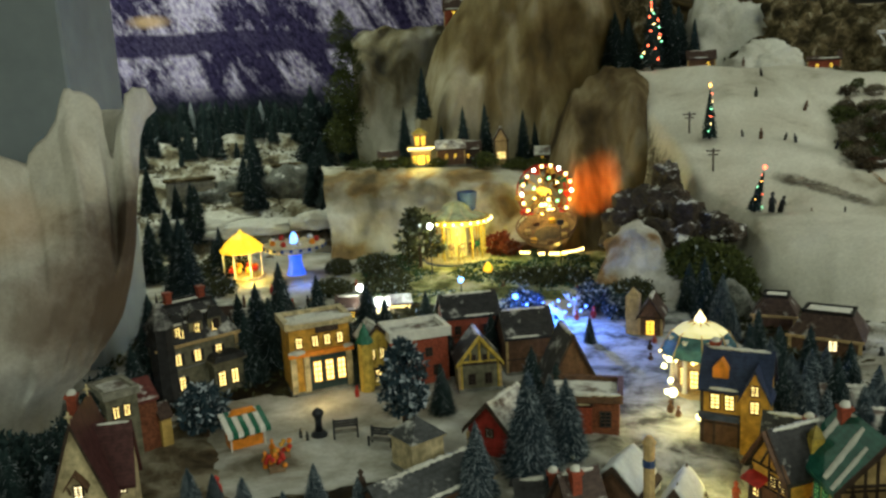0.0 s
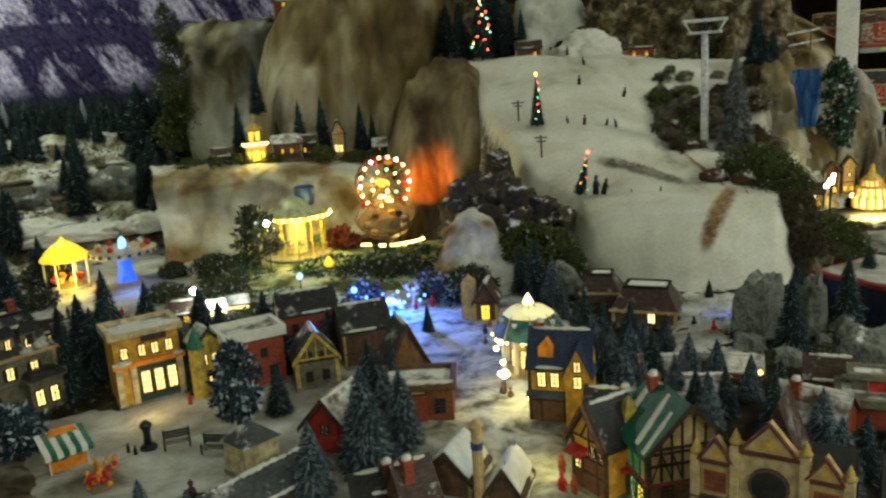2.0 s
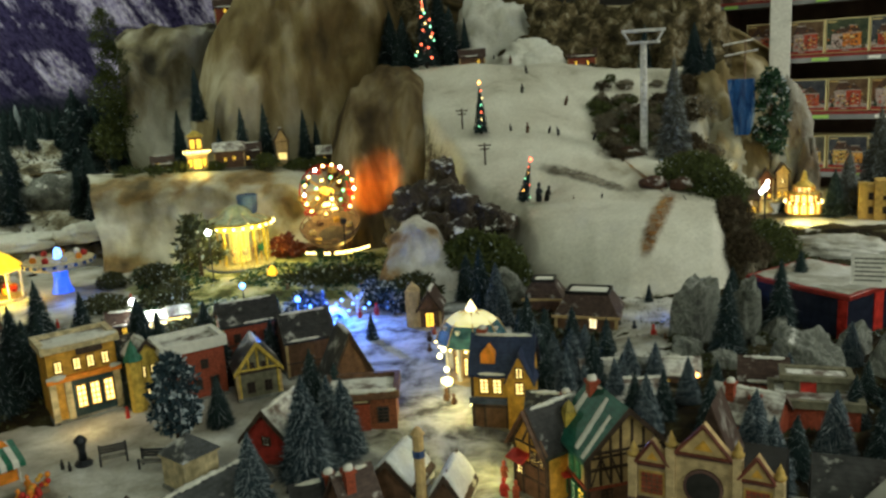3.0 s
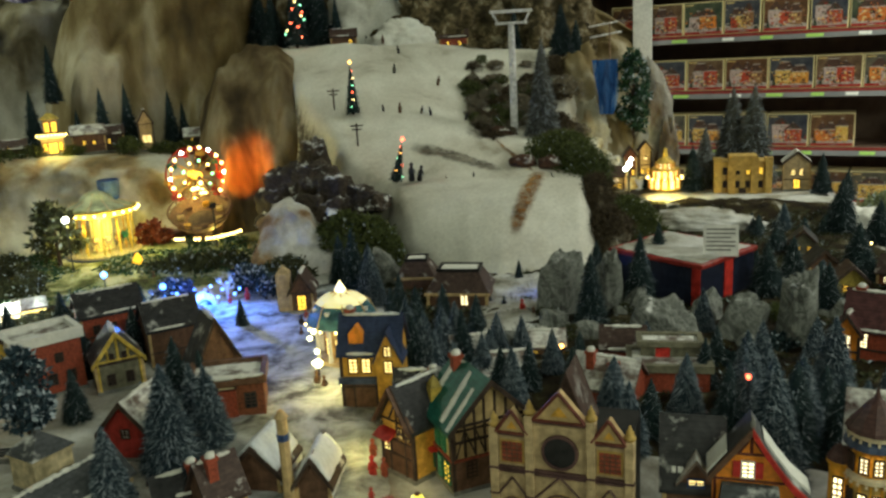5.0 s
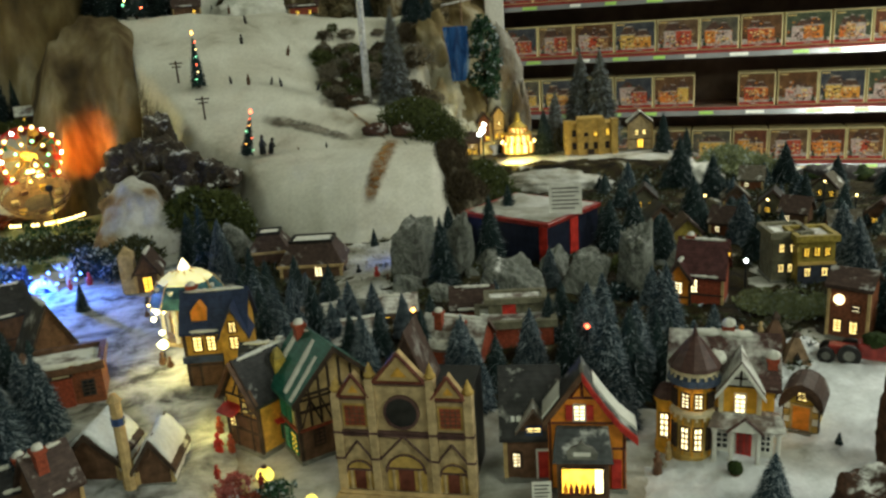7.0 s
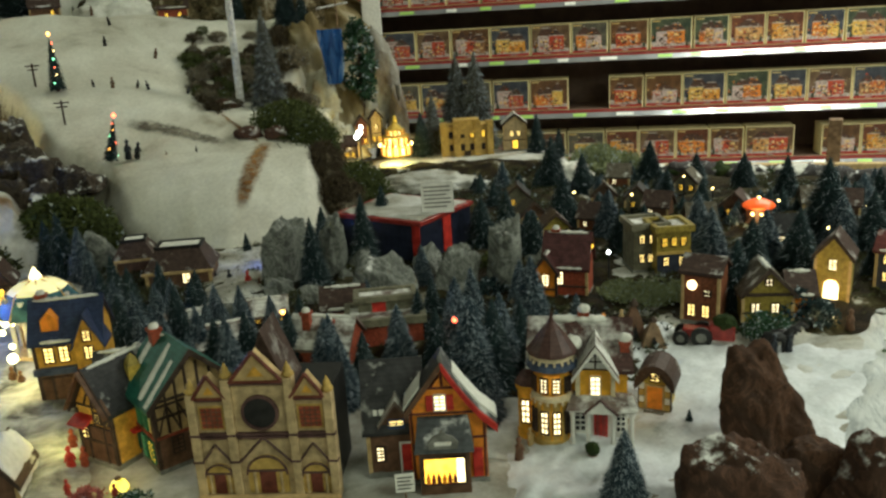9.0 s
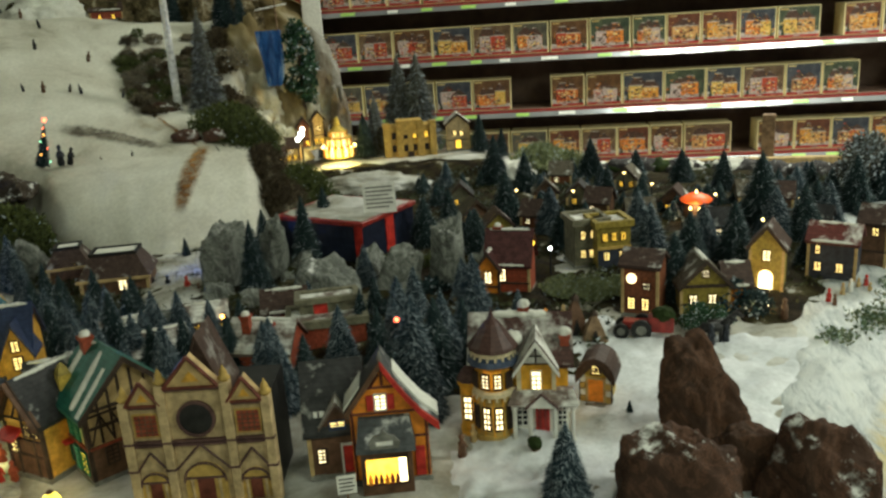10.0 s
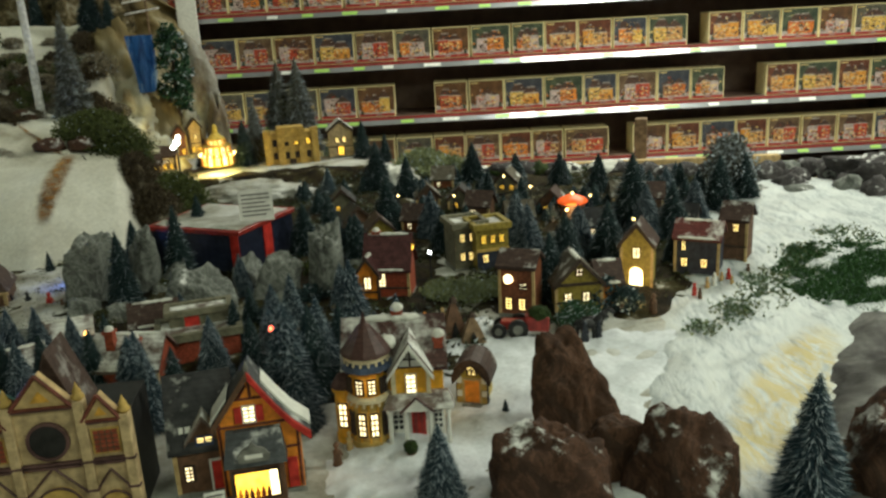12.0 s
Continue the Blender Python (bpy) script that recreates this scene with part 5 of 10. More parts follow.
# cathedral front
M["purple_brown"] = paint("purple_brown_paint", (0.1, 0.05, 0.045), 0.6)
cath = thing("cathedral", *P(26.3, 1.095), -14, "pale stone cathedral front with rose window and three gables", "cathedral")
# black stands for the shade on the body, not for its own paint
part("body", vbox(B(), -0.03, 0.098, 0.0255, 0.13, 0, 0.155), M["black"], cath, "body behind the front, black to paint in its shade")
part("facade", vbox(vbox(B(), -0.1, 0.1, 0, 0.025, 0, 0.162), -0.044, 0.044, 0.0005, 0.0245, 0.162, 0.187), M["stone"], cath)
part("nave_roof", roof_gable(gable_walls(B(), 0.06, 0.07, 0.165, 0.08, "y", 0.004, 0.03), 0.06, 0.07, 0.165, 0.08, 0.004, "y", 0.004, 0.03), M["roof_brown"], cath, "brown steep roof rising behind the front")
for gx, gw, gz, gh in ((-0.0715, 0.05, 0.1625, 0.036), (0, 0.078, 0.1875, 0.046), (0.0715, 0.05, 0.1625, 0.036)):
    g = part("gable", vprism(B(), [(gx - gw / 2, gz), (gx + gw / 2, gz), (gx, gz + gh)], -0.004, 0.012), M["tan"], cath)
    part("gable_moulding", vrod(vrod(vrod(B(), (gx - gw / 2, -0.006, gz), (gx, -0.006, gz + gh), 0.003, 5), (gx + gw / 2, -0.006, gz), (gx, -0.006, gz + gh), 0.003, 5), (gx - gw / 2, -0.006, gz), (gx + gw / 2, -0.006, gz), 0.0022, 5), M["dark_red_wood"], g)
    part("gable_rose", vprism(B(), [(gx - gw * 0.16, gz + gh * 0.18), (gx + gw * 0.16, gz + gh * 0.18), (gx, gz + gh * 0.52)], -0.0052, -0.0041), M["yellow"], g)
for bx in (-0.1, -0.0455, 0.0455, 0.1):
    tall = 0.192 if abs(bx) < 0.05 else 0.168
    b_ = part("buttress", vbox(B(), bx - 0.0065, bx + 0.0065, -0.008, 0.012, 0, tall), M["stone"], cath, bevel=0.001)
    part("pinnacle", vlathe(B(), [(0.0065, tall), (0.009, tall + 0.003), (0.009, tall + 0.006), (0.005, tall + 0.009), (0.006, tall + 0.013), (0.0025, tall + 0.019), (0, tall + 0.025)], bx, 0.002, 7), M["gold_stone"], b_, smooth=True)
    for zz in (0.103, 0.06):
        part("band", vbox(B(), bx - 0.0078, bx + 0.0078, -0.0095, 0.0, zz, zz + 0.003), M["purple_brown"], b_)
for x0_, x1_, zz in ((-0.104, 0.104, 0.1035), (-0.094, -0.051, 0.158), (0.051, 0.094, 0.158), (-0.04, 0.04, 0.183), (-0.104, 0.104, 0.098)):
    part("string_course", vbox(B(), x0_, x1_, -0.0062, -0.0002, zz, zz + 0.003), M["purple_brown"], cath)
rose = part("rose_window", vlathe(B(), [(0.0235, 0), (0.0235, 0.004)], 0, 0, 28), M["black"], cath, "round dark rose window")
rose.location, rose.rotation_euler = (0, -0.0004, 0.1385), (radians(90), 0, 0)
part("rim", to_mesh("rim", vlathe(B(), [(0.0235, 0.0005), (0.0275, 0.0005), (0.0275, 0.006), (0.0235, 0.006), (0.0235, 0.0005)], 0, 0, 28), M["purple_brown"]), None, rose)
for sx in (-0.0725, 0.0725):
    fr = part("panel_frame", vbox(B(), sx - 0.0185, sx + 0.0185, -0.0022, -0.0003, 0.112, 0.149), M["gold_stone"], cath)
    part("panel", vbox(B(), sx - 0.0155, sx + 0.0155, -0.003, -0.0023, 0.1145, 0.1465), M["brick"], fr, "reddish brick panel")
    for k in range(4):
        part("slat", vbox(B(), sx - 0.0155, sx + 0.0155, -0.0038, -0.0031, 0.1195 + 0.0068 * k, 0.121 + 0.0068 * k), M["brown"], fr)
    for k in range(3):
        part("mullion", vbox(B(), sx - 0.0088 + 0.008 * k, sx - 0.0072 + 0.008 * k, -0.0038, -0.0031, 0.1145, 0.1465), M["brown"], fr)
for px_, pw_, ph_ in ((-0.0725, 0.042, 0.07), (0, 0.06, 0.078), (0.0725, 0.042, 0.07)):
    arch = [(px_ - pw_ / 2, 0.008), (px_ + pw_ / 2, 0.008)] + [(px_ + pw_ / 2 * math.cos(a), ph_ * 0.5 + pw_ / 2 * math.sin(a)) for a in [math.pi * k / 12 for k in range(13)]]
    po = part("portal", vprism(B(), arch, -0.0035, -0.0003), M["gold_stone"], cath)
    dw = pw_ * 0.2
    part("door", vbox(B(), px_ - dw, px_ + dw, -0.0055, -0.0036, 0.008, ph_ * 0.56), M["dark_red_wood"], po, "dark red-brown door")
    part("lintel", vbox(B(), px_ - pw_ / 2, px_ + pw_ / 2, -0.006, -0.0036, ph_ * 0.56, ph_ * 0.56 + 0.0025), M["purple_brown"], po)
    for sx in (-1, 1):
        part("jamb", vlathe(B(), [(0.003, 0.008), (0.0022, 0.012), (0.0022, ph_ * 0.52), (0.0032, ph_ * 0.56)], px_ + sx * pw_ * 0.33, -0.0045, 7), M["stone"], po)
    bm = B()
    pts = [(px_ + pw_ / 2 * math.cos(a), -0.0055, ph_ * 0.5 + pw_ / 2 * math.sin(a)) for a in [math.pi * k / 12 for k in range(13)]]
    for p_, q_ in zip(pts, pts[1:]):
        vrod(bm, p_, q_, 0.0018, 5)
    for s_ in (-1, 1):
        vrod(bm, (px_ + s_ * pw_ * 0.62, -0.0055, ph_ * 0.78), (px_, -0.0055, ph_ * 1.28), 0.0018, 5)
    part("arch_moulding", bm, M["purple_brown"], po)
part("steps", vbox(vbox(B(), -0.108, 0.108, -0.03, -0.0085, 0, 0.005), -0.104, 0.104, -0.018, -0.0086, 0.0052, 0.0085), M["tan"], cath, bevel=0.001)

# orange timbered shop with dark wing
ora = thing("orange_shop", *P(40.7, 1.09), 4, "orange gabled shop with red shutters and lit window", "house", "miniature houses")
part("wall", vprism(B(), [(-0.062, 0), (0.05, 0), (0.05, 0.106), (0.038, 0.116), (0.02, 0.141), (-0.012, 0.192), (-0.062, 0.126)], 0, 0.045), M["orange"], ora)
right_ = [(-0.012, 0.194), (0.004, 0.167), (0.022, 0.14), (0.042, 0.114), (0.066, 0.092)]
left_ = [(-0.012, 0.194), (-0.068, 0.118)]


def verge(pts, thick, y0, y1):
    """A slab that follows a bent roof line."""
    bm = B()
    for (xa, za), (xb, zb) in zip(pts, pts[1:]):
        poly = [(xa, za), (xb, zb), (xb, zb + thick), (xa, za + thick)]
        vprism(bm, poly if xb > xa else poly[::-1], y0, y1)
    return bm


part("roof", verge(right_, 0.006, -0.006, 0.05), M["roof_grey"], ora)
part("roof", verge(left_, 0.006, -0.006, 0.05), M["roof_dark"], ora)
part("roof_snow", verge([(x_, z_ + 0.0065) for x_, z_ in right_[1:]], 0.005, 0.008, 0.046), M["snow_clean"], ora, smooth=False)
part("roof_snow", verge([(-0.044, 0.158), (-0.07, 0.1225)], 0.005, -0.004, 0.045), M["snow_clean"], ora)
part("barge_board", verge([(x_, z_ - 0.006) for x_, z_ in right_], 0.0115, -0.0125, -0.0065), M["red"], ora)
part("barge_board", verge([(x_, z_ - 0.006) for x_, z_ in left_], 0.0115, -0.0125, -0.0065), M["brown"], ora)
part("finial", vlathe(B(), [(0.003, 0.198), (0.004, 0.205), (0, 0.216)], -0.012, -0.006, 6), M["grey"], ora)
window(ora, -0.016, 0, 0.122, 0.014, 0.022, "lit_white", 0, "white")
part("plinth", vbox(B(), -0.064, 0.052, -0.003, 0.073, 0, 0.008), M["grey"], ora)
for sx in (-0.0305, -0.0015):
    part("shutter", vbox(B(), sx - 0.0055, sx + 0.0055, -0.004, -0.0004, 0.121, 0.145), M["red"], ora, bevel=0.0008)
for a_, b_ in (((-0.058, 0.116), (0.032, 0.116)), ((-0.012, 0.158), (-0.012, 0.188)), ((-0.034, 0.156), (0.01, 0.156)), ((-0.028, 0.158), (-0.016, 0.176)), ((0.004, 0.158), (-0.008, 0.176)), ((0.03, 0.075), (0.05, 0.075)), ((0.047, 0.01), (0.047, 0.104)), ((-0.059, 0.01), (-0.059, 0.122))):
    part("timber", vrod(B(), (a_[0], -0.0012, a_[1]), (b_[0], -0.0012, b_[1]), 0.002, 4), M["dark_red_wood"], ora)
bay = part("bay", vbox(B(), -0.05, 0.024, -0.03, -0.0004, 0, 0.07), M["brown"], ora, "projecting dark shop bay")
part("display_window", vbox(B(), -0.043, 0.013, -0.0315, -0.0302, 0.02, 0.06), M["lit_warm"], bay, "amber display window with goods")
part("bright_pane", vbox(B(), 0.004, 0.015, -0.0328, -0.0316, 0.021, 0.059), M["lit_white"], bay)
for k in range(6):
    part("bottle", vlathe(B(), [(0.003, 0.0202), (0.0035, 0.027), (0.0015, 0.034), (0, 0.038)], -0.038 + 0.0078 * k, -0.0335, 6), M[("orange", "brick", "dark_red_wood")[k % 3]], bay)
part("window_frame", vbox(vbox(vbox(vbox(B(), -0.046, 0.017, -0.0335, -0.0302, 0.017, 0.02), -0.046, 0.017, -0.0335, -0.0302, 0.06, 0.063), -0.046, -0.043, -0.0335, -0.0302, 0.0201, 0.0599), 0.0152, 0.018, -0.0335, -0.0302, 0.0201, 0.0599), M["dark_wood"], bay)
bm = vprism(B(), [(-0.056, 0.07), (0.03, 0.07), (0.024, 0.112), (-0.05, 0.112)], -0.036, -0.0006)
for v in bm.verts:
    if v.co.z > 0.1:
        v.co.y = max(v.co.y, -0.012)
part("bay_roof", bm, M["roof_grey"], bay)
sg = part("sign_board", vprism(B(), [(-0.034, 0.078), (0.006, 0.078), (0.008, 0.087), (0.001, 0.097), (-0.008, 0.1), (-0.014, 0.108), (-0.02, 0.1), (-0.029, 0.097), (-0.036, 0.087)], -0.038, -0.034), M["grey"], bay, "grey carved sign on the bay's roof")
part("lettering", vbox(B(), -0.026, -0.002, -0.0392, -0.0382, 0.084, 0.09), M["white"], sg)
part("door", vbox(B(), 0.028, 0.043, -0.004, -0.0004, 0.01, 0.058), M["red"], ora, bevel=0.001)
wing = house("dark_cottage", 36.1, 1.115, 2, 0.08, 0.1, 0.085, 0.08, "dark brick cottage with a steep black roof and red door", "brown", "roof_dark", "x", [(0.028, [-0.022], 0.012, 0.022, "lit_white")], door=(0.018, 0.018, 0.055, "red"), snow=False)
part("front_gable", gable_walls(B(), 0.046, 0.03, 0.09, 0.032, "y", 0.004, -0.002), M["brown"], wing)
part("gable_roof", roof_gable(B(), 0.046, 0.034, 0.09, 0.032, 0.005, "y", 0.004, -0.004), M["roof_snow"], wing)
window(wing, 0.004, -0.0022, 0.078, 0.02, 0.016, "lit", 0, "blue")
for bx_, bw_ in ((0.0, 0.006), (0.0085, 0.008)):
    bar = part("roof_mark", vbox(B(), bx_, bx_ + bw_, 0.0, 0.009, 0.0002, 0.0008), M["white"], wing, "pale painted mark")
    bar.location, bar.rotation_euler = (-0.03, 0.004, 0.1), (radians(56), 0, 0)
sb = thing("notice_card", *P(36.9, 1.05), 5, "white printed card on a stake in the snow", "sign")
part("stake", vrod(B(), (0, 0.002, 0), (0, 0.002, 0.03), 0.0015), M["wood"], sb)
cd = part("card", vbox(B(), -0.014, 0.014, -0.001, 0.0, 0.012, 0.042), M["white"], sb)
for k in range(4):
    part("lettering", vbox(B(), -0.011, 0.011 - 0.003 * (k % 2), -0.0016, -0.0011, 0.035 - 0.006 * k, 0.037 - 0.006 * k), M["black"], cd)

# Victorian villa
M["villa_ochre"] = paint("villa_ochre", (0.72, 0.36, 0.03), 0.5, 0.3)
M["villa_cream"] = paint("villa_cream_trim", (0.68, 0.58, 0.38), 0.5, 0.25)
vic = thing("victorian_villa", *P(49.1, 1.22), 2, "ochre Victorian villa with round turret and white porch", "house", "miniature houses")
M["roof_tile"] = paint("maroon_tiles", (0.07, 0.03, 0.024), 0.5, 0.35, 120, courses=0.006)
M["roof_tile_snow"] = paint("snowy_maroon_tiles", (0.07, 0.03, 0.024), 0.6, 0.35, 120, 0.5, snow_scale=12, courses=0.006)
part("wall", vbox(vbox(B(), -0.055, 0.09, 0.0, 0.11, 0, 0.13), 0.014, 0.068, -0.012, 0.0, 0.075, 0.13), M["villa_ochre"], vic)
part("main_roof", roof_gable(B(), 0.15, 0.11, 0.13, 0.055, 0.008, "x", 0.016, 0), M["roof_tile_snow"], vic)
g = part("front_gable", vprism(B(), [(0.014, 0.13), (0.068, 0.13), (0.041, 0.168)], -0.0122, 0.05), M["white"], vic)
part("gable_roof", roof_gable(B(), 0.056, 0.07, 0.13, 0.04, 0.007, "y", 0.041, -0.016), M["roof_snow"], vic)
for a_, b_ in (((0.041, 0.16), (0.022, 0.134)), ((0.041, 0.16), (0.06, 0.134)), ((0.041, 0.134), (0.041, 0.163)), ((0.02, 0.145), (0.062, 0.145)), ((0.016, 0.132), (0.066, 0.132))):
    part("gable_timber", vrod(B(), (a_[0], -0.0138, a_[1]), (b_[0], -0.0138, b_[1]), 0.0013, 4), M["dark_wood"], g)
for s in (-1, 1):
    pts = [(0.041, 0.165), (0.041 + s * 0.036, 0.114), (0.041 + s * 0.036, 0.1205), (0.041, 0.1745)]
    part("barge_board", vprism(B(), pts if s < 0 else pts[::-1], -0.0275, -0.0243), M["white"], vic)
for sx in (0.014, 0.068):
    part("corner_board", vbox(B(), sx - 0.0035, sx + 0.0035, -0.0148, -0.0123, 0.07, 0.13), M["villa_cream"], vic)
TX, TR = -0.026, 0.028
tu = part("turret", vlathe(B(), [(TR, 0.08), (TR, 0.155)], TX, 0.0, 18), M["villa_ochre"], vic)
part("turret_base", vlathe(B(), [(TR + 0.005, 0), (TR + 0.005, 0.014), (TR + 0.002, 0.0155), (TR + 0.002, 0.0795)], TX, 0.0, 18), M["gold_stone"], tu, "panelled lower turret")
for k in range(9):
    a = radians(-112 + 28 * k)
    part("turret_pilaster", vrod(B(), (TX + (TR + 0.003) * math.sin(a), -(TR + 0.003) * math.cos(a), 0.0155), (TX + (TR + 0.003) * math.sin(a), -(TR + 0.003) * math.cos(a), 0.079), 0.0018, 5), M["villa_ochre"], tu)
    part("turret_pilaster", vrod(B(), (TX + (TR + 0.001) * math.sin(a), -(TR + 0.001) * math.cos(a), 0.092), (TX + (TR + 0.001) * math.sin(a), -(TR + 0.001) * math.cos(a), 0.13), 0.0014, 5), M["villa_ochre"], tu)
part("turret_cornice", vlathe(B(), [(TR + 0.002, 0.0798), (TR + 0.006, 0.082), (TR + 0.006, 0.088), (TR + 0.001, 0.091)], TX, 0.0, 18), M["villa_cream"], tu)
part("turret_ledge", vlathe(B(), [(TR + 0.001, 0.132), (TR + 0.013, 0.135), (TR + 0.01, 0.143), (TR + 0.002, 0.147)], TX, 0.0, 18), M["slate_blue"], tu, "blue-grey flared ledge")
part("turret_cornice", vlathe(B(), [(TR + 0.001, 0.1472), (TR + 0.006, 0.149), (TR + 0.006, 0.156), (TR + 0.002, 0.159)], TX, 0.0, 18), M["villa_cream"], tu)
for k in range(18):
    a = 2 * math.pi * k / 18
    for zz, rr in ((0.077, TR + 0.0065), (0.144, TR + 0.0066)):
        cr_ = part("crenel", cached("crenel", lambda: to_mesh("crenel", vbox(B(), -0.0017, 0.0017, -0.0015, 0.0015, 0, 0.0045), M["villa_cream"])), None, tu)
        cr_.location, cr_.rotation_euler = (TX + rr * math.cos(a), rr * math.sin(a), zz), (0, 0, a + math.pi / 2)
part("turret_roof", vlathe(B(), [(TR + 0.012, 0.158), (TR + 0.01, 0.163), (TR - 0.003, 0.18), (TR - 0.015, 0.197), (0.005, 0.205), (0.003, 0.212), (0, 0.224)], TX, 0.0, 12), M["roof_tile"], tu, "maroon conical turret roof")
for a_, zz, hh, pn in [(a, zz, hh, pn) for zz, hh in ((0.028, 0.036), (0.099, 0.022)) for a, pn in ((-58, "glass_dark"), (-20, "lit_white"), (14, "lit_white"), (50, "glass_dark"))]:
    window(vic, TX + (TR + 0.003) * math.sin(radians(a_)), -(TR + 0.003) * math.cos(radians(a_)), zz, 0.0095, hh, pn, a_, "dark_wood")
bay_ = part("side_bay", vlathe(B(), [(0.019, 0), (0.019, 0.012), (0.017, 0.013), (0.017, 0.086), (0.021, 0.088), (0.021, 0.094)], -0.066, 0.016, 12), M["villa_ochre"], vic, "small round side bay")
part("bay_roof", vlathe(B(), [(0.022, 0.0945), (0.012, 0.112), (0, 0.12)], -0.066, 0.016, 12), M["roof_tile"], bay_)
window(vic, -0.069, -0.0013, 0.032, 0.011, 0.038, "lit_white", -10)
window(vic, 0.041, -0.0124, 0.09, 0.0125, 0.029, "lit_white", 0, "white")
part("string_course", vbox(B(), -0.056, 0.092, -0.0035, -0.0003, 0.07, 0.0745), M["white"], vic)
po = part("porch", vbox(B(), 0.002, 0.1, -0.034, -0.0004, 0, 0.008), M["villa_ochre"], vic)
for sx in (0.006, 0.03, 0.068, 0.096):
    part("porch_post", vlathe(B(), [(0.0048, 0.008), (0.0048, 0.013), (0.0036, 0.015), (0.0036, 0.058), (0.0052, 0.064), (0.0052, 0.0665)], sx, -0.028, 8), M["white"], po)
part("porch_beam", vbox(B(), 0.001, 0.101, -0.032, -0.024, 0.0668, 0.071), M["white"], po)
bm = vprism(B(), [(-0.004, 0.0712), (0.106, 0.0712), (0.098, 0.088), (0.004, 0.088)], -0.036, -0.0005)
for v in bm.verts:
    if v.co.z > 0.08:
        v.co.y = max(v.co.y, -0.014)
part("porch_roof", bm, M["roof_snow"], po)
part("porch_gable", vprism(B(), [(0.026, 0.0685), (0.072, 0.0685), (0.049, 0.09)], -0.0385, -0.0365), M["white"], po)
for s_ in (-1, 1):
    part("gable_moulding", vrod(B(), (0.049 + s_ * 0.026, -0.04, 0.068), (0.049, -0.04, 0.093), 0.0022, 5), M["purple_brown"], po)
dr_ = [(0.038, 0.009), (0.06, 0.009)] + [(0.049 + 0.011 * math.cos(a), 0.052 + 0.011 * math.sin(a)) for a in [math.pi * k / 8 for k in range(9)]]
part("porch_wall", vbox(B(), 0.002, 0.09, -0.0022, -0.0002, 0.009, 0.066), M["white"], vic, "white painted porch wall")
fd_ = part("front_door", vprism(B(), dr_, -0.0045, -0.0023), M["red"], vic, "red arched front door")
part("door_panel", vbox(vbox(B(), 0.041, 0.0475, -0.0052, -0.0046, 0.014, 0.05), 0.0505, 0.057, -0.0052, -0.0046, 0.014, 0.05), M["dark_red"], fd_)
window(vic, 0.017, -0.0024, 0.022, 0.015, 0.036, "glass_dark", 0, "white")
window(vic, 0.08, -0.0024, 0.022, 0.012, 0.036, "glass_dark", 0, "white")
part("roof_snow", snow_ridge(snow_ridge(B(), -0.006, 0.02, 0.02, 0.162, 0.013), -0.03, 0.06, 0.056, 0.188, 0.008), M["snow_clean"], vic, smooth=True)
for cx_, cy_, cz_ in ((0.022, 0.06, 0.2), (0.086, 0.02, 0.168)):
    st = part("chimney", vbox(vbox(B(), cx_ - 0.007, cx_ + 0.007, cy_ - 0.007, cy_ + 0.007, 0.12, cz_ - 0.006), cx_ - 0.009, cx_ + 0.009, cy_ - 0.009, cy_ + 0.009, cz_ - 0.006, cz_), M["brick"], vic)
    part("snow", vball(vball(B(), cx_, cy_, cz_ + 0.002, 0.01, 6), cx_ + 0.004, cy_ - 0.002, cz_ + 0.005, 0.007, 6), M["snow_clean"], st, smooth=True)
tub = thing("shrub_tub", *P(51.0, 1.165), 0, "round dark shrub in a brown tub by the porch", "plant pot")
part("tub", vlathe(B(), [(0.006, 0), (0.008, 0.01), (0.007, 0.0105)], 0, 0, 10), M["brown"], tub)
part("shrub", mass_bm(0.011, 0.011, 0.011, 0, 0, 0.02), M["moss"], tub)
an = house("porch_cottage", 54.9, 1.335, -6, 0.05, 0.05, 0.055, 0.028, "small yellow annex with an orange door", "pale_yellow", "roof_thatch", "y", [(0.06, [0], 0.013, 0.013)], snow=False, door=(0, 0.026, 0.05, "orange"), trim="tan")
part("thatch", vprism(B(), [(0.034 * math.cos(a), 0.05 + 0.041 * math.sin(a)) for a in [math.pi * k / 12 for k in range(13)]] + [(-0.028, 0.053), (-0.017, 0.074), (0, 0.083), (0.017, 0.074), (0.028, 0.053)], -0.012, 0.056), M["roof_brown"], an, "thick rounded brown thatch", smooth=False)
for sx in (-1, 1):
    for k in range(4):
        part("quoin", vbox(B(), sx * 0.0215 - 0.004, sx * 0.0215 + 0.004, -0.006, -0.0005, 0.009 + 0.012 * k, 0.019 + 0.012 * k), M["white" if k % 2 else "gold_stone"], an)

# middle distance behind the fir row
house("ranger_lodge", 19.5, 2.17, -12, 0.165, 0.12, 0.052, 0.055, "brown mansard lodge with a railed flat roof", "brown", "roof_brown", style="mansard", rows=[(0.02, [0.02], 0.018, 0.026, "lit_white")])
house("ranger_lodge", 16.6, 2.36, -8, 0.105, 0.1, 0.05, 0.045, "brown mansard lodge with small lit dormers", "brown", "roof_brown", style="mansard", rows=[(0.055, [-0.025, 0.015], 0.012, 0.006, "lit_warm")])
ch2 = house("stone_church", 8.3, 2.26, -10, 0.06, 0.09, 0.07, 0.045, "small brown church with a lit arched door", "brown", "roof_brown", "y", [(0.015, [0.0], 0.022, 0.04, "lit_warm")], category="church")
part("tower", vlathe(vbox(B(), -0.068, -0.03, 0, 0.04, 0, 0.12), [(0.027, 0.12), (0, 0.145)], -0.049, 0.02, 4, math.pi / 4), M["stone"], ch2)
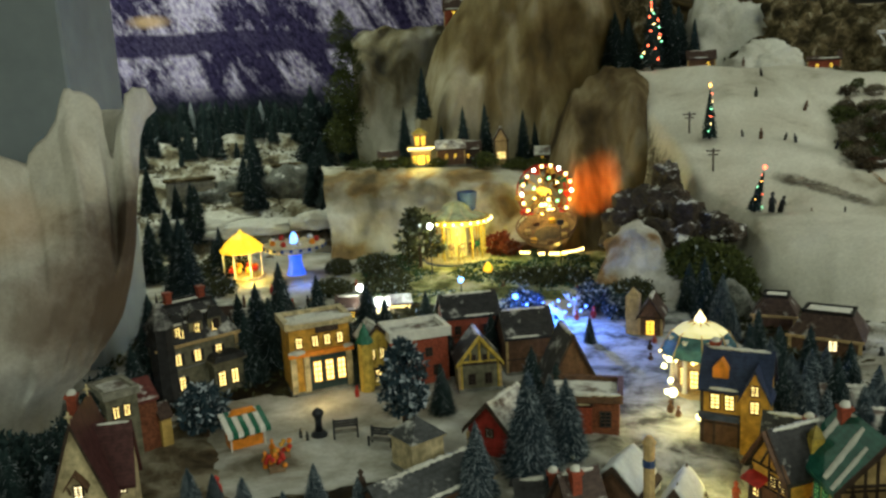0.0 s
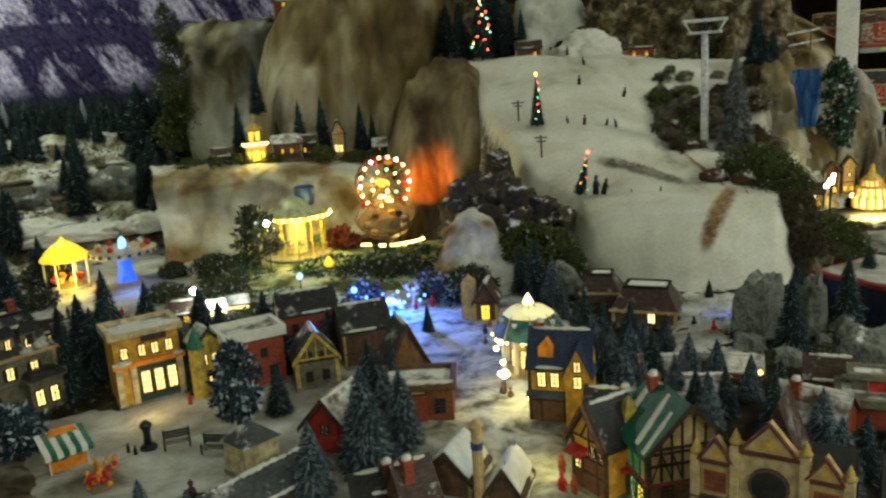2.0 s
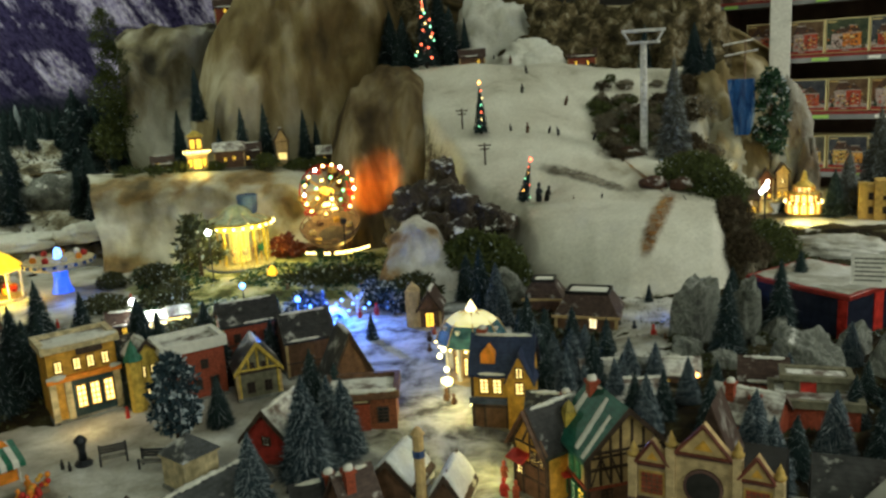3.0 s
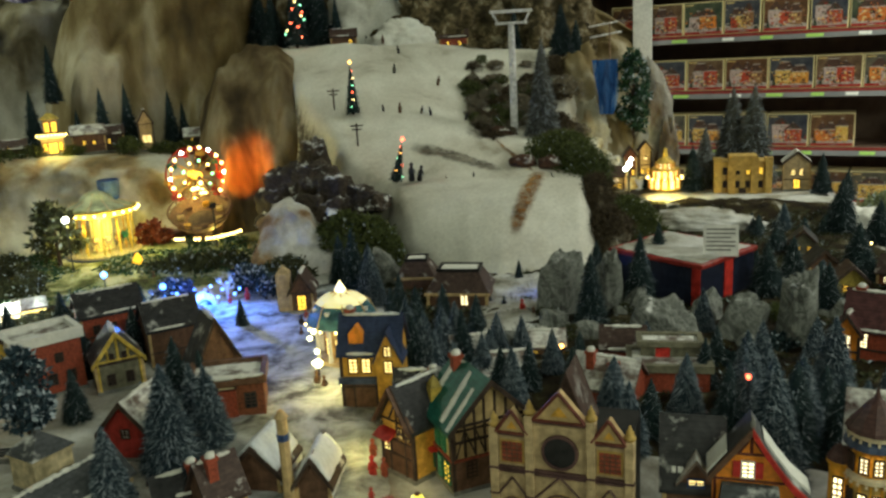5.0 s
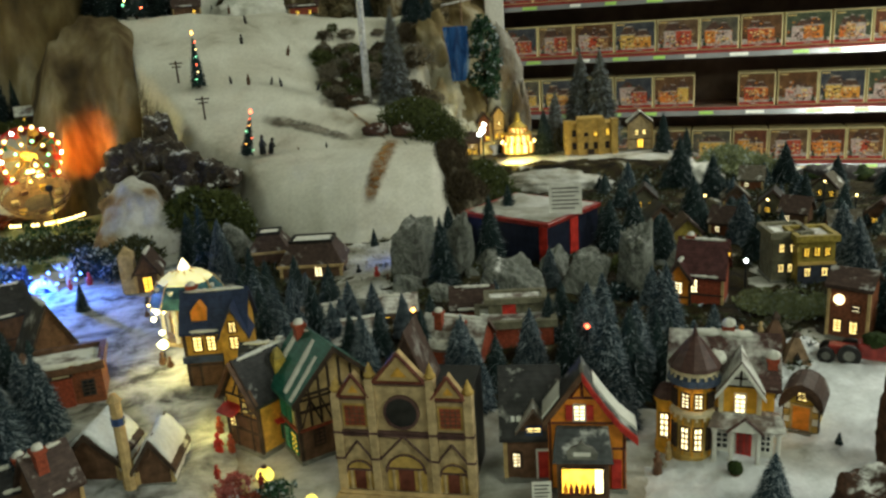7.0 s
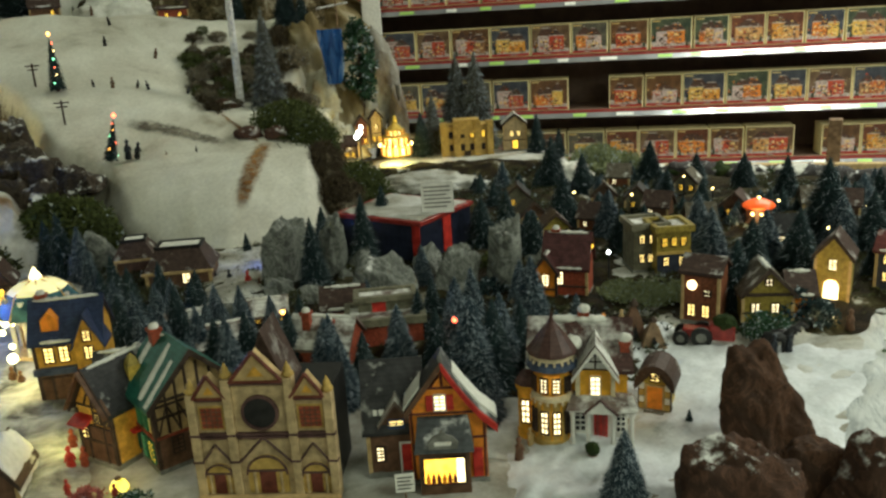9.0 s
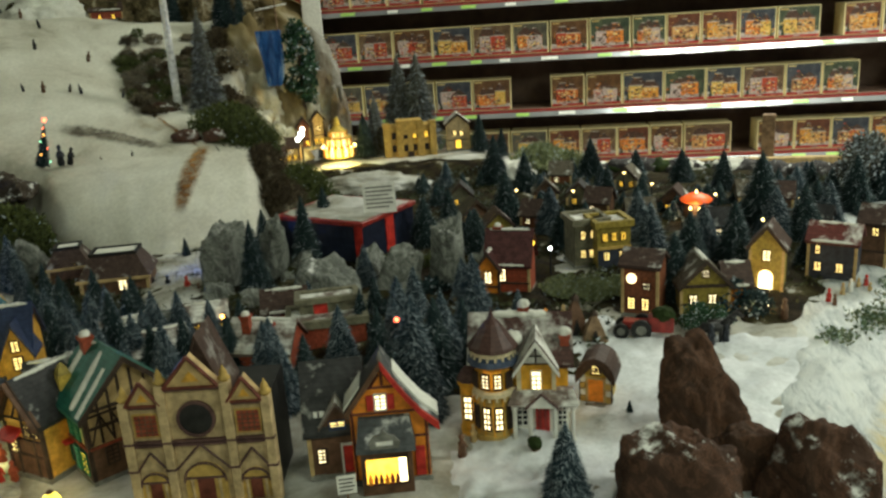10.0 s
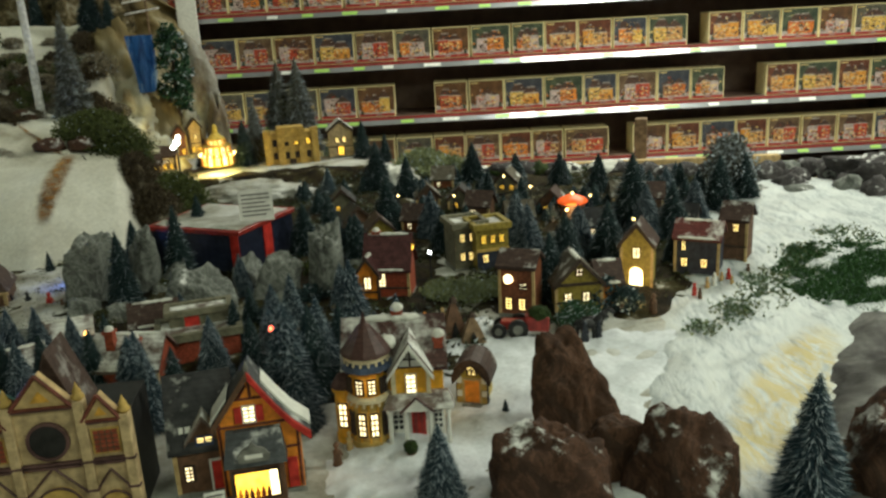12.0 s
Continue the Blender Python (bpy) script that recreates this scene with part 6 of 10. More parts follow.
house("station", 34.6, 1.60, 4, 0.155, 0.1, 0.06, 0.012, "flat-roofed brick station with a red panel", "brick", "roof_snow", style="flat", rows=[], trim="olive", category="station")
st_ = house("station_kiosk", 34.6, 1.66, 4, 0.12, 0.05, 0.092, 0.008, "small stone upper storey with red shutters", "olive", "roof_snow", style="flat", rows=[], trim="olive", door=(-0.015, 0.03, 0.09, "red"))
house("snowy_cottage", 29.6, 1.52, -20, 0.12, 0.10, 0.05, 0.045, "low cottage under a smooth snowy roof", "brick", "roof_snow", "x", chimney=[(-0.03, 0.03, 0.115), (0.02, 0.02, 0.1)])
house("snowy_cottage", 22.8, 1.62, 10, 0.10, 0.09, 0.04, 0.03, "low dark cottage with patchy snowy roof", "brown", "roof_snow", "x")
house("snowy_cottage", 25.6, 1.80, 0, 0.09, 0.07, 0.03, 0.025, "low brown cottage with snow and small lights", "brown", "roof_snow", "x", rows=[(0.01, [-0.02, 0.03], 0.01, 0.014, "lit_warm")])
house("brick_cottage", 31.3, 1.74, 0, 0.09, 0.07, 0.05, 0.035, "brick cottage with snow-dusted roof", "brick", "roof_brown", "x", rows=[(0.02, [0.02], 0.012, 0.014, "lit_warm")])

# second village
house("red_house", 47.4, 1.87, -8, 0.1, 0.09, 0.085, 0.065, "red timbered house with a steep maroon roof and lit windows", "brick", "roof_maroon", "x", [(0.04, [-0.035, -0.012], 0.013, 0.03, "lit_white")], chimney=[(-0.03, 0.05, 0.16)])
house("red_house_gable", 46.0, 1.86, -8, 0.05, 0.08, 0.075, 0.035, "narrow orange gabled house front", "orange", "roof_maroon", "y", [(0.04, [0], 0.014, 0.026, "lit_white")])
house("two_storey_shop", 53.0, 2.09, 22, 0.085, 0.09, 0.118, 0.012, "olive two-storey shop with a dark ground floor", "olive", "roof_snow", style="flat", rows=[(0.08, [-0.022, 0.004], 0.011, 0.018), (0.03, [-0.022, 0.0, 0.024], 0.011, 0.018)], trim="olive")
shop2 = house("yellow_shop", 54.6, 2.07, 22, 0.085, 0.09, 0.118, 0.012, "yellow two-storey shop with a cornice and lit windows", "olive_yellow", "roof_snow", style="flat", rows=[(0.08, [-0.024, 0.0, 0.024], 0.011, 0.018, "lit_warm"), (0.03, [-0.02, 0.02], 0.012, 0.018)], trim="olive_yellow")
part("ground_floor", vbox(B(), -0.0425, 0.0425, -0.0012, -0.0001, 0.006, 0.056), M["night_blue"], shop2, "dark blue-grey ground floor front")
part("string_course", vbox(B(), -0.044, 0.044, -0.004, 0.0, 0.057, 0.064), M["gold_stone"], shop2)
ck = house("clock_house", 56.9, 1.75, -12, 0.075, 0.07, 0.118, 0.022, "tall brown brick house with a bright round window", "brown_brick", "roof_brown", "x", [(0.02, [-0.018, 0.012], 0.013, 0.024, "lit"), (0.068, [0.015], 0.013, 0.01, "lit_white")], snow=False)
rw = part("round_window", vlathe(B(), [(0.0105, 0), (0.0105, 0.003)], 0, 0, 16), M["lit_white"], ck)
rw.location, rw.rotation_euler = (-0.018, -0.0006, 0.088), (radians(90), 0, 0)
yc = house("yellow_cottage", 61.2, 1.78, 18, 0.10, 0.09, 0.07, 0.05, "olive gabled cottage with a snow-streaked roof and lit windows", "olive_yellow", "roof_thatch", "y", [(0.03, [-0.025, 0.015], 0.014, 0.018, "lit_white"), (0.09, [0], 0.012, 0.012, "lit_white")])
for sx in (-1, 1):
    part("bargeboard", vprism(B(), [(sx * 0.056, 0.062), (sx * 0.056, 0.07), (0, 0.126), (0, 0.118)], -0.006, -0.0021), M["dark_wood"], yc)
part("tie_beam", vbox(B(), -0.05, 0.05, -0.004, -0.0002, 0.066, 0.072), M["dark_wood"], yc)
house("orange_annex", 63.2, 1.83, 18, 0.05, 0.07, 0.06, 0.035, "orange shed with a brown roof", "orange", "roof_brown", "x")
ar = house("arch_shop", 64.7, 1.95, -4, 0.07, 0.07, 0.112, 0.042, "yellow shop with a bright arched doorway", "olive_yellow", "roof_brown", "y", [(0.08, [0], 0.014, 0.022, "lit_white")], snow=False)
arch = [(-0.015, 0.004), (0.015, 0.004)] + [(0.015 * math.cos(a), 0.042 + 0.015 * math.sin(a)) for a in [math.pi * k / 10 for k in range(11)]]
part("archway", vprism(B(), arch, -0.0025, -0.0004), M["lit_white"], ar, "brightly lit arched doorway")
hood = [(0.02 * math.cos(a), 0.042 + 0.02 * math.sin(a)) for a in [math.pi * k / 10 for k in range(11)]] + [(0.0155 * math.cos(a), 0.042 + 0.0155 * math.sin(a)) for a in [math.pi * (10 - k) / 10 for k in range(11)]]
part("arch_hood", vprism(B(), hood, -0.006, -0.0004), M["gold_stone"], ar)
house("dark_house", 68.4, 2.06, -6, 0.10, 0.08, 0.1, 0.03, "dark night-blue house with a red snowy roof", "night_blue", "roof_red", "x", [(0.07, [-0.03], 0.008, 0.024), (0.03, [-0.028, 0.018], 0.013, 0.018)])
house("brown_house", 70.5, 2.18, -10, 0.06, 0.07, 0.12, 0.03, "tall brown house with a lit window", "brown", "roof_brown", "x", [(0.09, [0.005], 0.012, 0.016)], snow=False)
RIGHT_FAR = [(48.5, 2.45, "brown_brick"), (51.5, 2.7, "olive"), (56.0, 2.45, "brown_brick"), (57.9, 2.62, "brown"), (61.5, 2.35, "brown_brick"), (54.5, 2.95, "olive"), (64.5, 2.7, "brown"), (44.5, 2.5, "brown"), (50.0, 3.05, "brown_brick"), (46.2, 2.35, "olive_yellow"), (66.8, 2.42, "brown_brick"), (49.2, 2.75, "brown"), (52.8, 2.6, "brown"), (43.2, 2.75, "olive"), (62.8, 2.72, "olive")]
for k, (a_, d_, wm) in enumerate(RIGHT_FAR):
    house("village_house", a_, d_, (k * 17) % 40 - 20, 0.075, 0.065, 0.05, 0.035, "small shaded village house with a lit window", wm, ("roof_brown", "roof_dark", "roof_thatch")[k % 3], "xy"[k % 2], [(0.022, [-0.015, 0.02][: 1 + k % 2], 0.012, 0.013, ("lit_white", "lit_warm")[k % 2])], snow=False)
cs = thing("red_top_stall", *P(59.45, 2.56), 0, "round stall under a red-orange canopy with lights", "stall")
part("canopy", vlathe(B(), [(0.045, 0.064), (0.047, 0.07), (0.036, 0.078), (0.015, 0.087), (0, 0.09)], 0, 0, 14), glow("lit_red_canopy", (1.0, 0.13, 0.02), 0.55), cs, "translucent red-orange canopy lit from inside", smooth=True)
part("body", vlathe(B(), [(0.035, 0), (0.035, 0.06)], 0, 0, 10), M["brown"], cs)
part("finial", vlathe(B(), [(0.004, 0.0885), (0.0035, 0.094), (0, 0.097)], 0, 0, 8), M["bulb_warm"], cs)
for x_, z_ in ((-0.015, 0.05), (0.012, 0.048)):
    part("light", vball(B(), x_, -0.039, z_, 0.0045, 5), M["bulb_warm"], cs)

# golden castle, fort and tower on the far ledge
gc = thing("golden_castle", *P(34.4, 3.58), 0, "small brightly lit golden castle", "castle", "", 0.06)
bm = B()
for r, z0_, z1_ in ((0.066, 0, 0.045), (0.055, 0.05, 0.085), (0.038, 0.09, 0.115)):
    vlathe(bm, [(r, z0_), (r, z1_)], 0, 0.05, 12)
part("wall", bm, M["pale_yellow"], gc)
for r, zz, hh in ((0.066, 0.008, 0.032), (0.055, 0.055, 0.026), (0.038, 0.093, 0.018)):
    for k in range(14):
        a = 360 * k / 14
        window(gc, r * math.sin(radians(a)), 0.05 - r * math.cos(radians(a)), zz, r * 0.26, hh, "lit_white" if k % 2 else "lit", a, "yellow")
bm = B()
for r, z0_, z1_ in ((0.074, 0.045, 0.052), (0.062, 0.085, 0.092)):
    vlathe(bm, [(r, z0_), (r * 0.9, z1_)], 0, 0.05, 12)
vlathe(bm, [(0.04, 0.115), (0.012, 0.14), (0.008, 0.17), (0, 0.18)], 0, 0.05, 12)
part("roof", bm, M["pale_yellow"], gc)
bulbs(gc, [(0.074 * math.cos(0.3927 * k), 0.05 + 0.074 * math.sin(0.3927 * k), 0.05) for k in range(16)], 0.004, "bulb_warm")
ft = thing("sandstone_fort", *P(39.4, 3.58), 6, "tan sandstone fort with twin battlemented towers", "fort", "", 0.045)
bm = vbox(vbox(B(), -0.11, 0.11, 0, 0.12, 0, 0.135), -0.055, 0.055, -0.006, 0.08, 0.1, 0.16)
part("wall", bm, M["gold_stone"], ft)
for sx in (-0.1, -0.045, 0.045, 0.1):
    t_ = part("tower", vbox(B(), sx - 0.014, sx + 0.014, -0.012, 0.03, 0, 0.14), M["gold_stone"], ft)
    bm = B()
    for k in (-1, 0, 1):
        vbox(bm, sx + k * 0.011 - 0.004, sx + k * 0.011 + 0.004, -0.012, 0.03, 0.1402, 0.152)
    part("battlement", bm, M["gold_stone"], t_)
for zz in (0.03, 0.085):
    for sx in (-0.07, -0.02, 0.02, 0.07):
        window(ft, sx, -0.0002, zz, 0.013, 0.024, "lit_warm" if zz > 0.05 and sx > 0 else "glass_dark")
part("gate", vbox(B(), -0.014, 0.014, -0.004, -0.0003, 0, 0.026), M["dark_wood"], ft)
gt = house("grey_tower", 42.7, 3.63, 5, 0.10, 0.08, 0.12, 0.04, "pale stone tower house with lit doorway", "stone", "roof_snow", "y", [(0.07, [-0.015, 0.015], 0.012, 0.02, "lit"), (0.015, [0], 0.022, 0.035, "lit_warm")], z=0.05, category="tower")
globe_ = thing("globe_lamp", *P(32.0, 3.42), 0, "bright white globe lamp beside the castle", "lamp", "globe lamps", 0.02)
part("stem", vrod(B(), (0, 0, 0), (0, 0, 0.17), 0.004), M["metal"], globe_)
part("globe", vball(vball(vball(B(), 0, 0, 0.18, 0.012), -0.014, 0, 0.163, 0.009), 0.008, 0, 0.202, 0.008), M["bulb_white"], globe_, smooth=True)

# houses on the terrace and above
TZ = 0.355
lo = house("terrace_lodge", -6.0, 3.83, 0, 0.09, 0.07, 0.075, 0.012, "brightly lit two-tier terrace pavilion", "tan", "roof_brown", style="flat", rows=[(0.01, [-0.0], 0.03, 0.04, "lit_warm"), (0.02, [-0.03, 0.03], 0.012, 0.03, "lit_warm")], z=TZ, category="pavilion")
part("upper_storey", vbox(B(), -0.03, 0.03, 0.01, 0.06, 0.087, 0.15), M["tan"], lo)
for wx_ in (-0.014, 0.014):
    window(lo, wx_, 0.0098, 0.097, 0.018, 0.04, "lit_warm")
part("upper_roof", vlathe(vbox(B(), -0.06, 0.06, -0.02, 0.08, 0.083, 0.089), [(0.055, 0.15), (0.01, 0.175)], 0, 0.035, 4, math.pi / 4), M["pale_yellow"], lo)
bulbs(lo, [(-0.055 + 0.0138 * k, -0.022, 0.086) for k in range(9)], 0.0045, "bulb_warm")
for k, (a_, d_, ww, hh, wm) in enumerate([(-8.2, 3.86, 0.09, 0.05, "brown"), (-3.9, 3.9, 0.13, 0.085, "brown"), (-2.4, 3.95, 0.08, 0.08, "dark_wood"), (2.7, 3.92, 0.1, 0.06, "dark_wood"), (3.9, 3.9, 0.09, 0.07, "brown")]):
    house("terrace_house", a_, d_, 0, ww, 0.08, hh, 0.03, "shaded brown terrace house with tiny lit windows", wm, "roof_snow" if k % 2 else "roof_brown", "x", [(0.04, [-0.02, 0.02][: 1 + k % 2], 0.01, 0.016, "lit_warm")], z=TZ - 0.01 - 0.03 * smooth(-6, 3, a_))
house("terrace_tower", -0.4, 3.92, 0, 0.06, 0.06, 0.13, 0.05, "narrow tower house with a lit window", "tan", "roof_brown", "y", [(0.04, [-0.01, 0.01], 0.015, 0.03, "lit")], z=0.325)
house("hill_cottage", -2.9, 4.42, 0, 0.12, 0.1, 0.1, 0.05, "brick cottage high on the mountain with lit windows", "brick", "roof_brown", "x", [(0.02, [-0.025, 0.02], 0.014, 0.025, "lit_warm"), (0.07, [-0.01, 0.02], 0.012, 0.018, "lit_warm")], z=1.0)
house("hill_cottage", 13.0, 4.1, 0, 0.12, 0.09, 0.045, 0.03, "low wooden ski cabin beside firs", "brown", "roof_brown", "x", [(0.01, [0.03], 0.012, 0.016, "lit_warm")])
house("hill_cottage", 20.4, 4.3, 0, 0.14, 0.09, 0.05, 0.03, "reddish ski cabin with small lights", "brick", "roof_brown", "x", [(0.01, [-0.03, 0.03], 0.012, 0.016, "lit_warm")], z=0.70)


# ---------------------------------------------------------------- trees
def fir_crown(h, r, count, seed, fine=0.045):
    """A dense bottle-brush: a dark core under countless short needles sprays, in soft tiers, thinning to the tip."""
    rnd = random.Random(seed)
    verts, faces = [], []
    core = [(0.42, 0.04), (0.62, 0.08), (0.5, 0.3), (0.33, 0.58), (0.14, 0.85), (0.0, 0.99)]
    n = 9
    for rr, zz in core:
        for k in range(n):
            verts.append((rr * r * math.cos(6.283 * k / n), rr * r * math.sin(6.283 * k / n), zz * h))
    for i in range(len(core) - 1):
        for k in range(n):
            faces.append((i * n + k, i * n + (k + 1) % n, (i + 1) * n + (k + 1) % n, (i + 1) * n + k))
    for k in range(count):
        t = 1 - math.sqrt(rnd.random() * 0.985 + 0.015) if rnd.random() < 0.8 else rnd.random()
        a = rnd.uniform(0, 6.283)
        tier = (t * 11 + 0.5 * noise.noise(Vector((a * 0.8, t * 5, seed)))) % 1.0
        lump = 1 + 0.16 * noise.noise(Vector((math.cos(a) * 1.6, math.sin(a) * 1.6, t * 7 + seed * 3)))
        R = (r * (1 - t) ** 0.72 * (1.06 - 0.22 * tier) + 0.0016) * lump
        reach = R * rnd.uniform(0.8, 1.08)
        z = h * (0.05 + 0.94 * t)
        c, s = math.cos(a), math.sin(a)
        wd = fine * R + 0.0005
        z1 = z - reach * rnd.uniform(-0.08, 0.3)
        b = rnd.uniform(-0.25, 0.25)
        tip = (math.cos(a + b) * reach, math.sin(a + b) * reach, z1)
        up = rnd.uniform(-0.7, 0.7) * wd
        i0 = len(verts)
        verts += [(c * reach * 0.5 - s * wd, s * reach * 0.5 + c * wd, z + up), (c * reach * 0.5 + s * wd, s * reach * 0.5 - c * wd, z - up), tip]
        faces.append((i0, i0 + 1, i0 + 2))
    me = bpy.data.meshes.new("crown")
    me.from_pydata(verts, [], faces)
    return me


def crown_part(me, material, parent):
    me.materials.append(material)
    return part("crown", me, None, parent)


FIR_KINDS = [("fir", 0.2, 0.058, 4500, 1), ("fir", 0.2, 0.05, 4500, 2), ("fir_frost", 0.2, 0.06, 9000, 3), ("fir_frost", 0.2, 0.056, 9000, 4), ("fir", 0.2, 0.038, 1800, 5), ("fir", 0.2, 0.058, 1300, 6), ("fir_frost", 0.2, 0.054, 1300, 7), ("fir_grey", 0.2, 0.054, 6000, 8)]
_fir = {}


def fir(az, d, h, kind=0, z=None, wide=1.0, label=None):
    """One bottle-brush fir of height h: 0 and 1 dark, 2 and 3 frosted, 4 slim."""
    mat, h0, r0, tiers, seed = FIR_KINDS[kind]
    x, y = P(az, d)
    zz = ground_z(x, y) if z is None else z
    k = h / h0
    if kind not in _fir:
        ob = tagged(new("fir_tree"), "dark green bottle-brush fir tree" if mat == "fir" else "blue-green fir tree frosted with snow", "fir tree", "fir trees")
        part("trunk", vlathe(B(), [(0.006, 0), (0.004, 0.05), (0.002, 0.18)], 0, 0, 6), M["trunk"], ob)
        part("base", vlathe(B(), [(0.016, 0), (0.015, 0.004), (0.006, 0.006)], 0, 0, 8), M["dark_wood"], ob)
        crown_part(fir_crown(h0, r0, tiers, seed, 0.026 if tiers > 4000 else 0.045), M[mat], ob)
        _fir[kind] = ob
    else:
        ob = copy_thing(_fir[kind], Matrix())
    ob.location, ob.rotation_euler, ob.scale = (x, y, zz), (0, 0, (az * 7.3 + d * 11) % 6.28), (k * wide, k * wide, k)
    if label:
        ob["label"] = label
    return ob


for a_, d_, h_, k_ in [(-6.5, 1.38, 0.15, 3), (-2.2, 1.47, 0.205, 2), (-1.0, 1.78, 0.15, 0), (-3.2, 2.10, 0.14, 0), (-1.6, 2.16, 0.13, 1), (-8.5, 1.27, 0.07, 2), (-18.3, 1.40, 0.1, 3), (-23.3, 1.40, 0.1, 2), (-26.6, 1.46, 0.11, 2), (-24.9, 1.5, 0.07, 2), (-10.5, 2.25, 0.16, 0), (-6.6, 2.05, 0.15, 0), (-9.6, 2.05, 0.13, 1), (0.6, 1.72, 0.13, 0), (-13.9, 2.15, 0.19, 1), (-17.6, 2.3, 0.2, 1), (-22.0, 2.4, 0.19, 0), (-11.6, 2.4, 0.17, 0), (4.0, 2.2, 0.09, 1), (-7.3, 2.45, 0.12, 0), (-2.4, 2.4, 0.12, 1),
                        (-27.0, 2.12, 0.2, 0), (-28.0, 1.98, 0.2, 1), (-20.4, 2.12, 0.2, 0), (-18.6, 2.2, 0.21, 0), (-13.4, 2.1, 0.15, 0), (-15.6, 2.35, 0.14, 0), (-20.3, 2.45, 0.17, 1), (-33.5, 1.72, 0.13, 0), (-31.9, 1.74, 0.12, 0), (-35.2, 1.68, 0.15, 0), (-36.6, 1.6, 0.17, 1), (-34.4, 1.62, 0.11, 2), (-38.0, 1.55, 0.16, 0), (-30.8, 1.72, 0.1, 0),
                        (-12.5, 2.0, 0.17, 1), (-24.0, 2.35, 0.17, 1), (-26.0, 2.45, 0.2, 0)]:
    fir(a_, d_, h_, k_)
# behind the pavilion and round the lodges
for a_, d_, h_, k_ in [(15.6, 1.85, 0.15, 2), (16.8, 1.78, 0.14, 2), (17.9, 1.72, 0.12, 2), (16.4, 1.98, 0.14, 0), (18.8, 1.66, 0.11, 3), (14.6, 2.02, 0.13, 0), (15.3, 2.15, 0.13, 1), (20.3, 1.6, 0.09, 2), (23.1, 1.54, 0.135, 2), (24.4, 1.60, 0.12, 0), (21.6, 1.72, 0.11, 2),
                        (12.2, 2.45, 0.2, 1), (13.3, 2.4, 0.16, 3), (11.3, 2.55, 0.16, 0), (13.8, 2.28, 0.11, 3), (30.4, 1.43, 0.15, 2), (31.6, 1.36, 0.14, 3), (35.7, 1.50, 0.14, 2), (38.6, 1.47, 0.14, 0), (41.5, 1.36, 0.2, 2), (43.0, 1.40, 0.18, 0), (42.4, 1.28, 0.15, 3),
                        (45.3, 1.655, 0.18, 2), (48.6, 1.62, 0.11, 3), (29.1, 1.98, 0.21, 1), (32.6, 2.15, 0.22, 1), (36.9, 1.98, 0.12, 3), (39.7, 1.54, 0.13, 2), (43.4, 1.46, 0.17, 2), (30.6, 1.5, 0.13, 2), (29.6, 2.3, 0.16, 0), (24.1, 2.42, 0.075, 1), (26.3, 2.2, 0.06, 1), (33.9, 2.35, 0.2, 0)]:
    fir(a_, d_, h_, k_)
for a_, d_, h_, k_ in [(15.9, 1.7, 0.16, 0), (17.4, 1.62, 0.15, 3), (19.6, 1.74, 0.15, 0), (21.0, 1.64, 0.13, 3), (22.3, 1.56, 0.13, 0), (18.4, 2.02, 0.13, 0), (20.8, 1.98, 0.11, 0), (-3.4, 1.62, 0.12, 2), (-0.2, 1.6, 0.15, 3), (0.7, 1.52, 0.17, 2), (-7.6, 1.78, 0.12, 0), (-1.2, 1.34, 0.1, 3), (-20.9, 1.32, 0.1, 2), (-15.4, 1.36, 0.08, 3), (47.4, 1.5, 0.12, 2), (45.9, 1.42, 0.15, 0), (33.2, 1.42, 0.12, 0), (27.6, 1.55, 0.13, 0)]:
    fir(a_, d_, h_, k_)
for a_, d_, h_, k_ in [(-17.4, 2.45, 0.25, 1), (-14.9, 2.45, 0.2, 1), (-19.1, 2.42, 0.2, 0), (-11.3, 2.35, 0.155, 1), (-20.3, 3.4, 0.22, 1), (-22.9, 2.9, 0.32, 1), (-21.5, 4.0, 0.3, 1), (-12.4, 4.0, 0.36, 1), (-17.3, 4.2, 0.3, 1)]:
    fir(a_, d_, h_, k_)
fir(53.9, 1.045, 0.125, 3, wide=1.1)
fir(78.9, 1.15, 0.2, 3, wide=1.0)
fir(57.4, 1.31, 0.028, 0)
# the second village's wood
rw_ = random.Random(8)
for a_, d_, h_, k_ in [(41.0, 2.3, 0.16, 0), (42.6, 2.45, 0.15, 1), (44.8, 2.2, 0.14, 0), (46.5, 2.6, 0.16, 0), (49.8, 2.4, 0.15, 3), (50.8, 2.25, 0.13, 0), (55.9, 2.3, 0.16, 3), (56.9, 2.16, 0.16, 3), (59.0, 1.85, 0.17, 0), (59.6, 2.08, 0.16, 0), (60.3, 2.2, 0.15, 2), (62.4, 2.15, 0.17, 0), (63.6, 2.45, 0.24, 0), (64.6, 2.36, 0.16, 2), (66.3, 2.38, 0.17, 0), (67.6, 2.5, 0.15, 3),
                        (68.8, 2.75, 0.18, 0), (70.2, 2.9, 0.16, 0), (52.0, 3.2, 0.16, 0), (53.4, 2.8, 0.13, 1), (45.4, 3.1, 0.2, 0), (47.6, 2.95, 0.16, 0), (63.0, 2.0, 0.12, 1), (66.8, 2.15, 0.11, 1), (55.1, 3.05, 0.14, 0), (58.1, 3.05, 0.14, 0), (60.8, 2.95, 0.15, 0)]:
    fir(a_, d_, h_, k_, wide=1.3)
for k in range(95):
    fir(rw_.uniform(40, 70), rw_.uniform(2.25, 3.2), rw_.uniform(0.05, 0.115), rw_.choice([5, 5, 6, 5]), wide=rw_.uniform(1.3, 1.9))
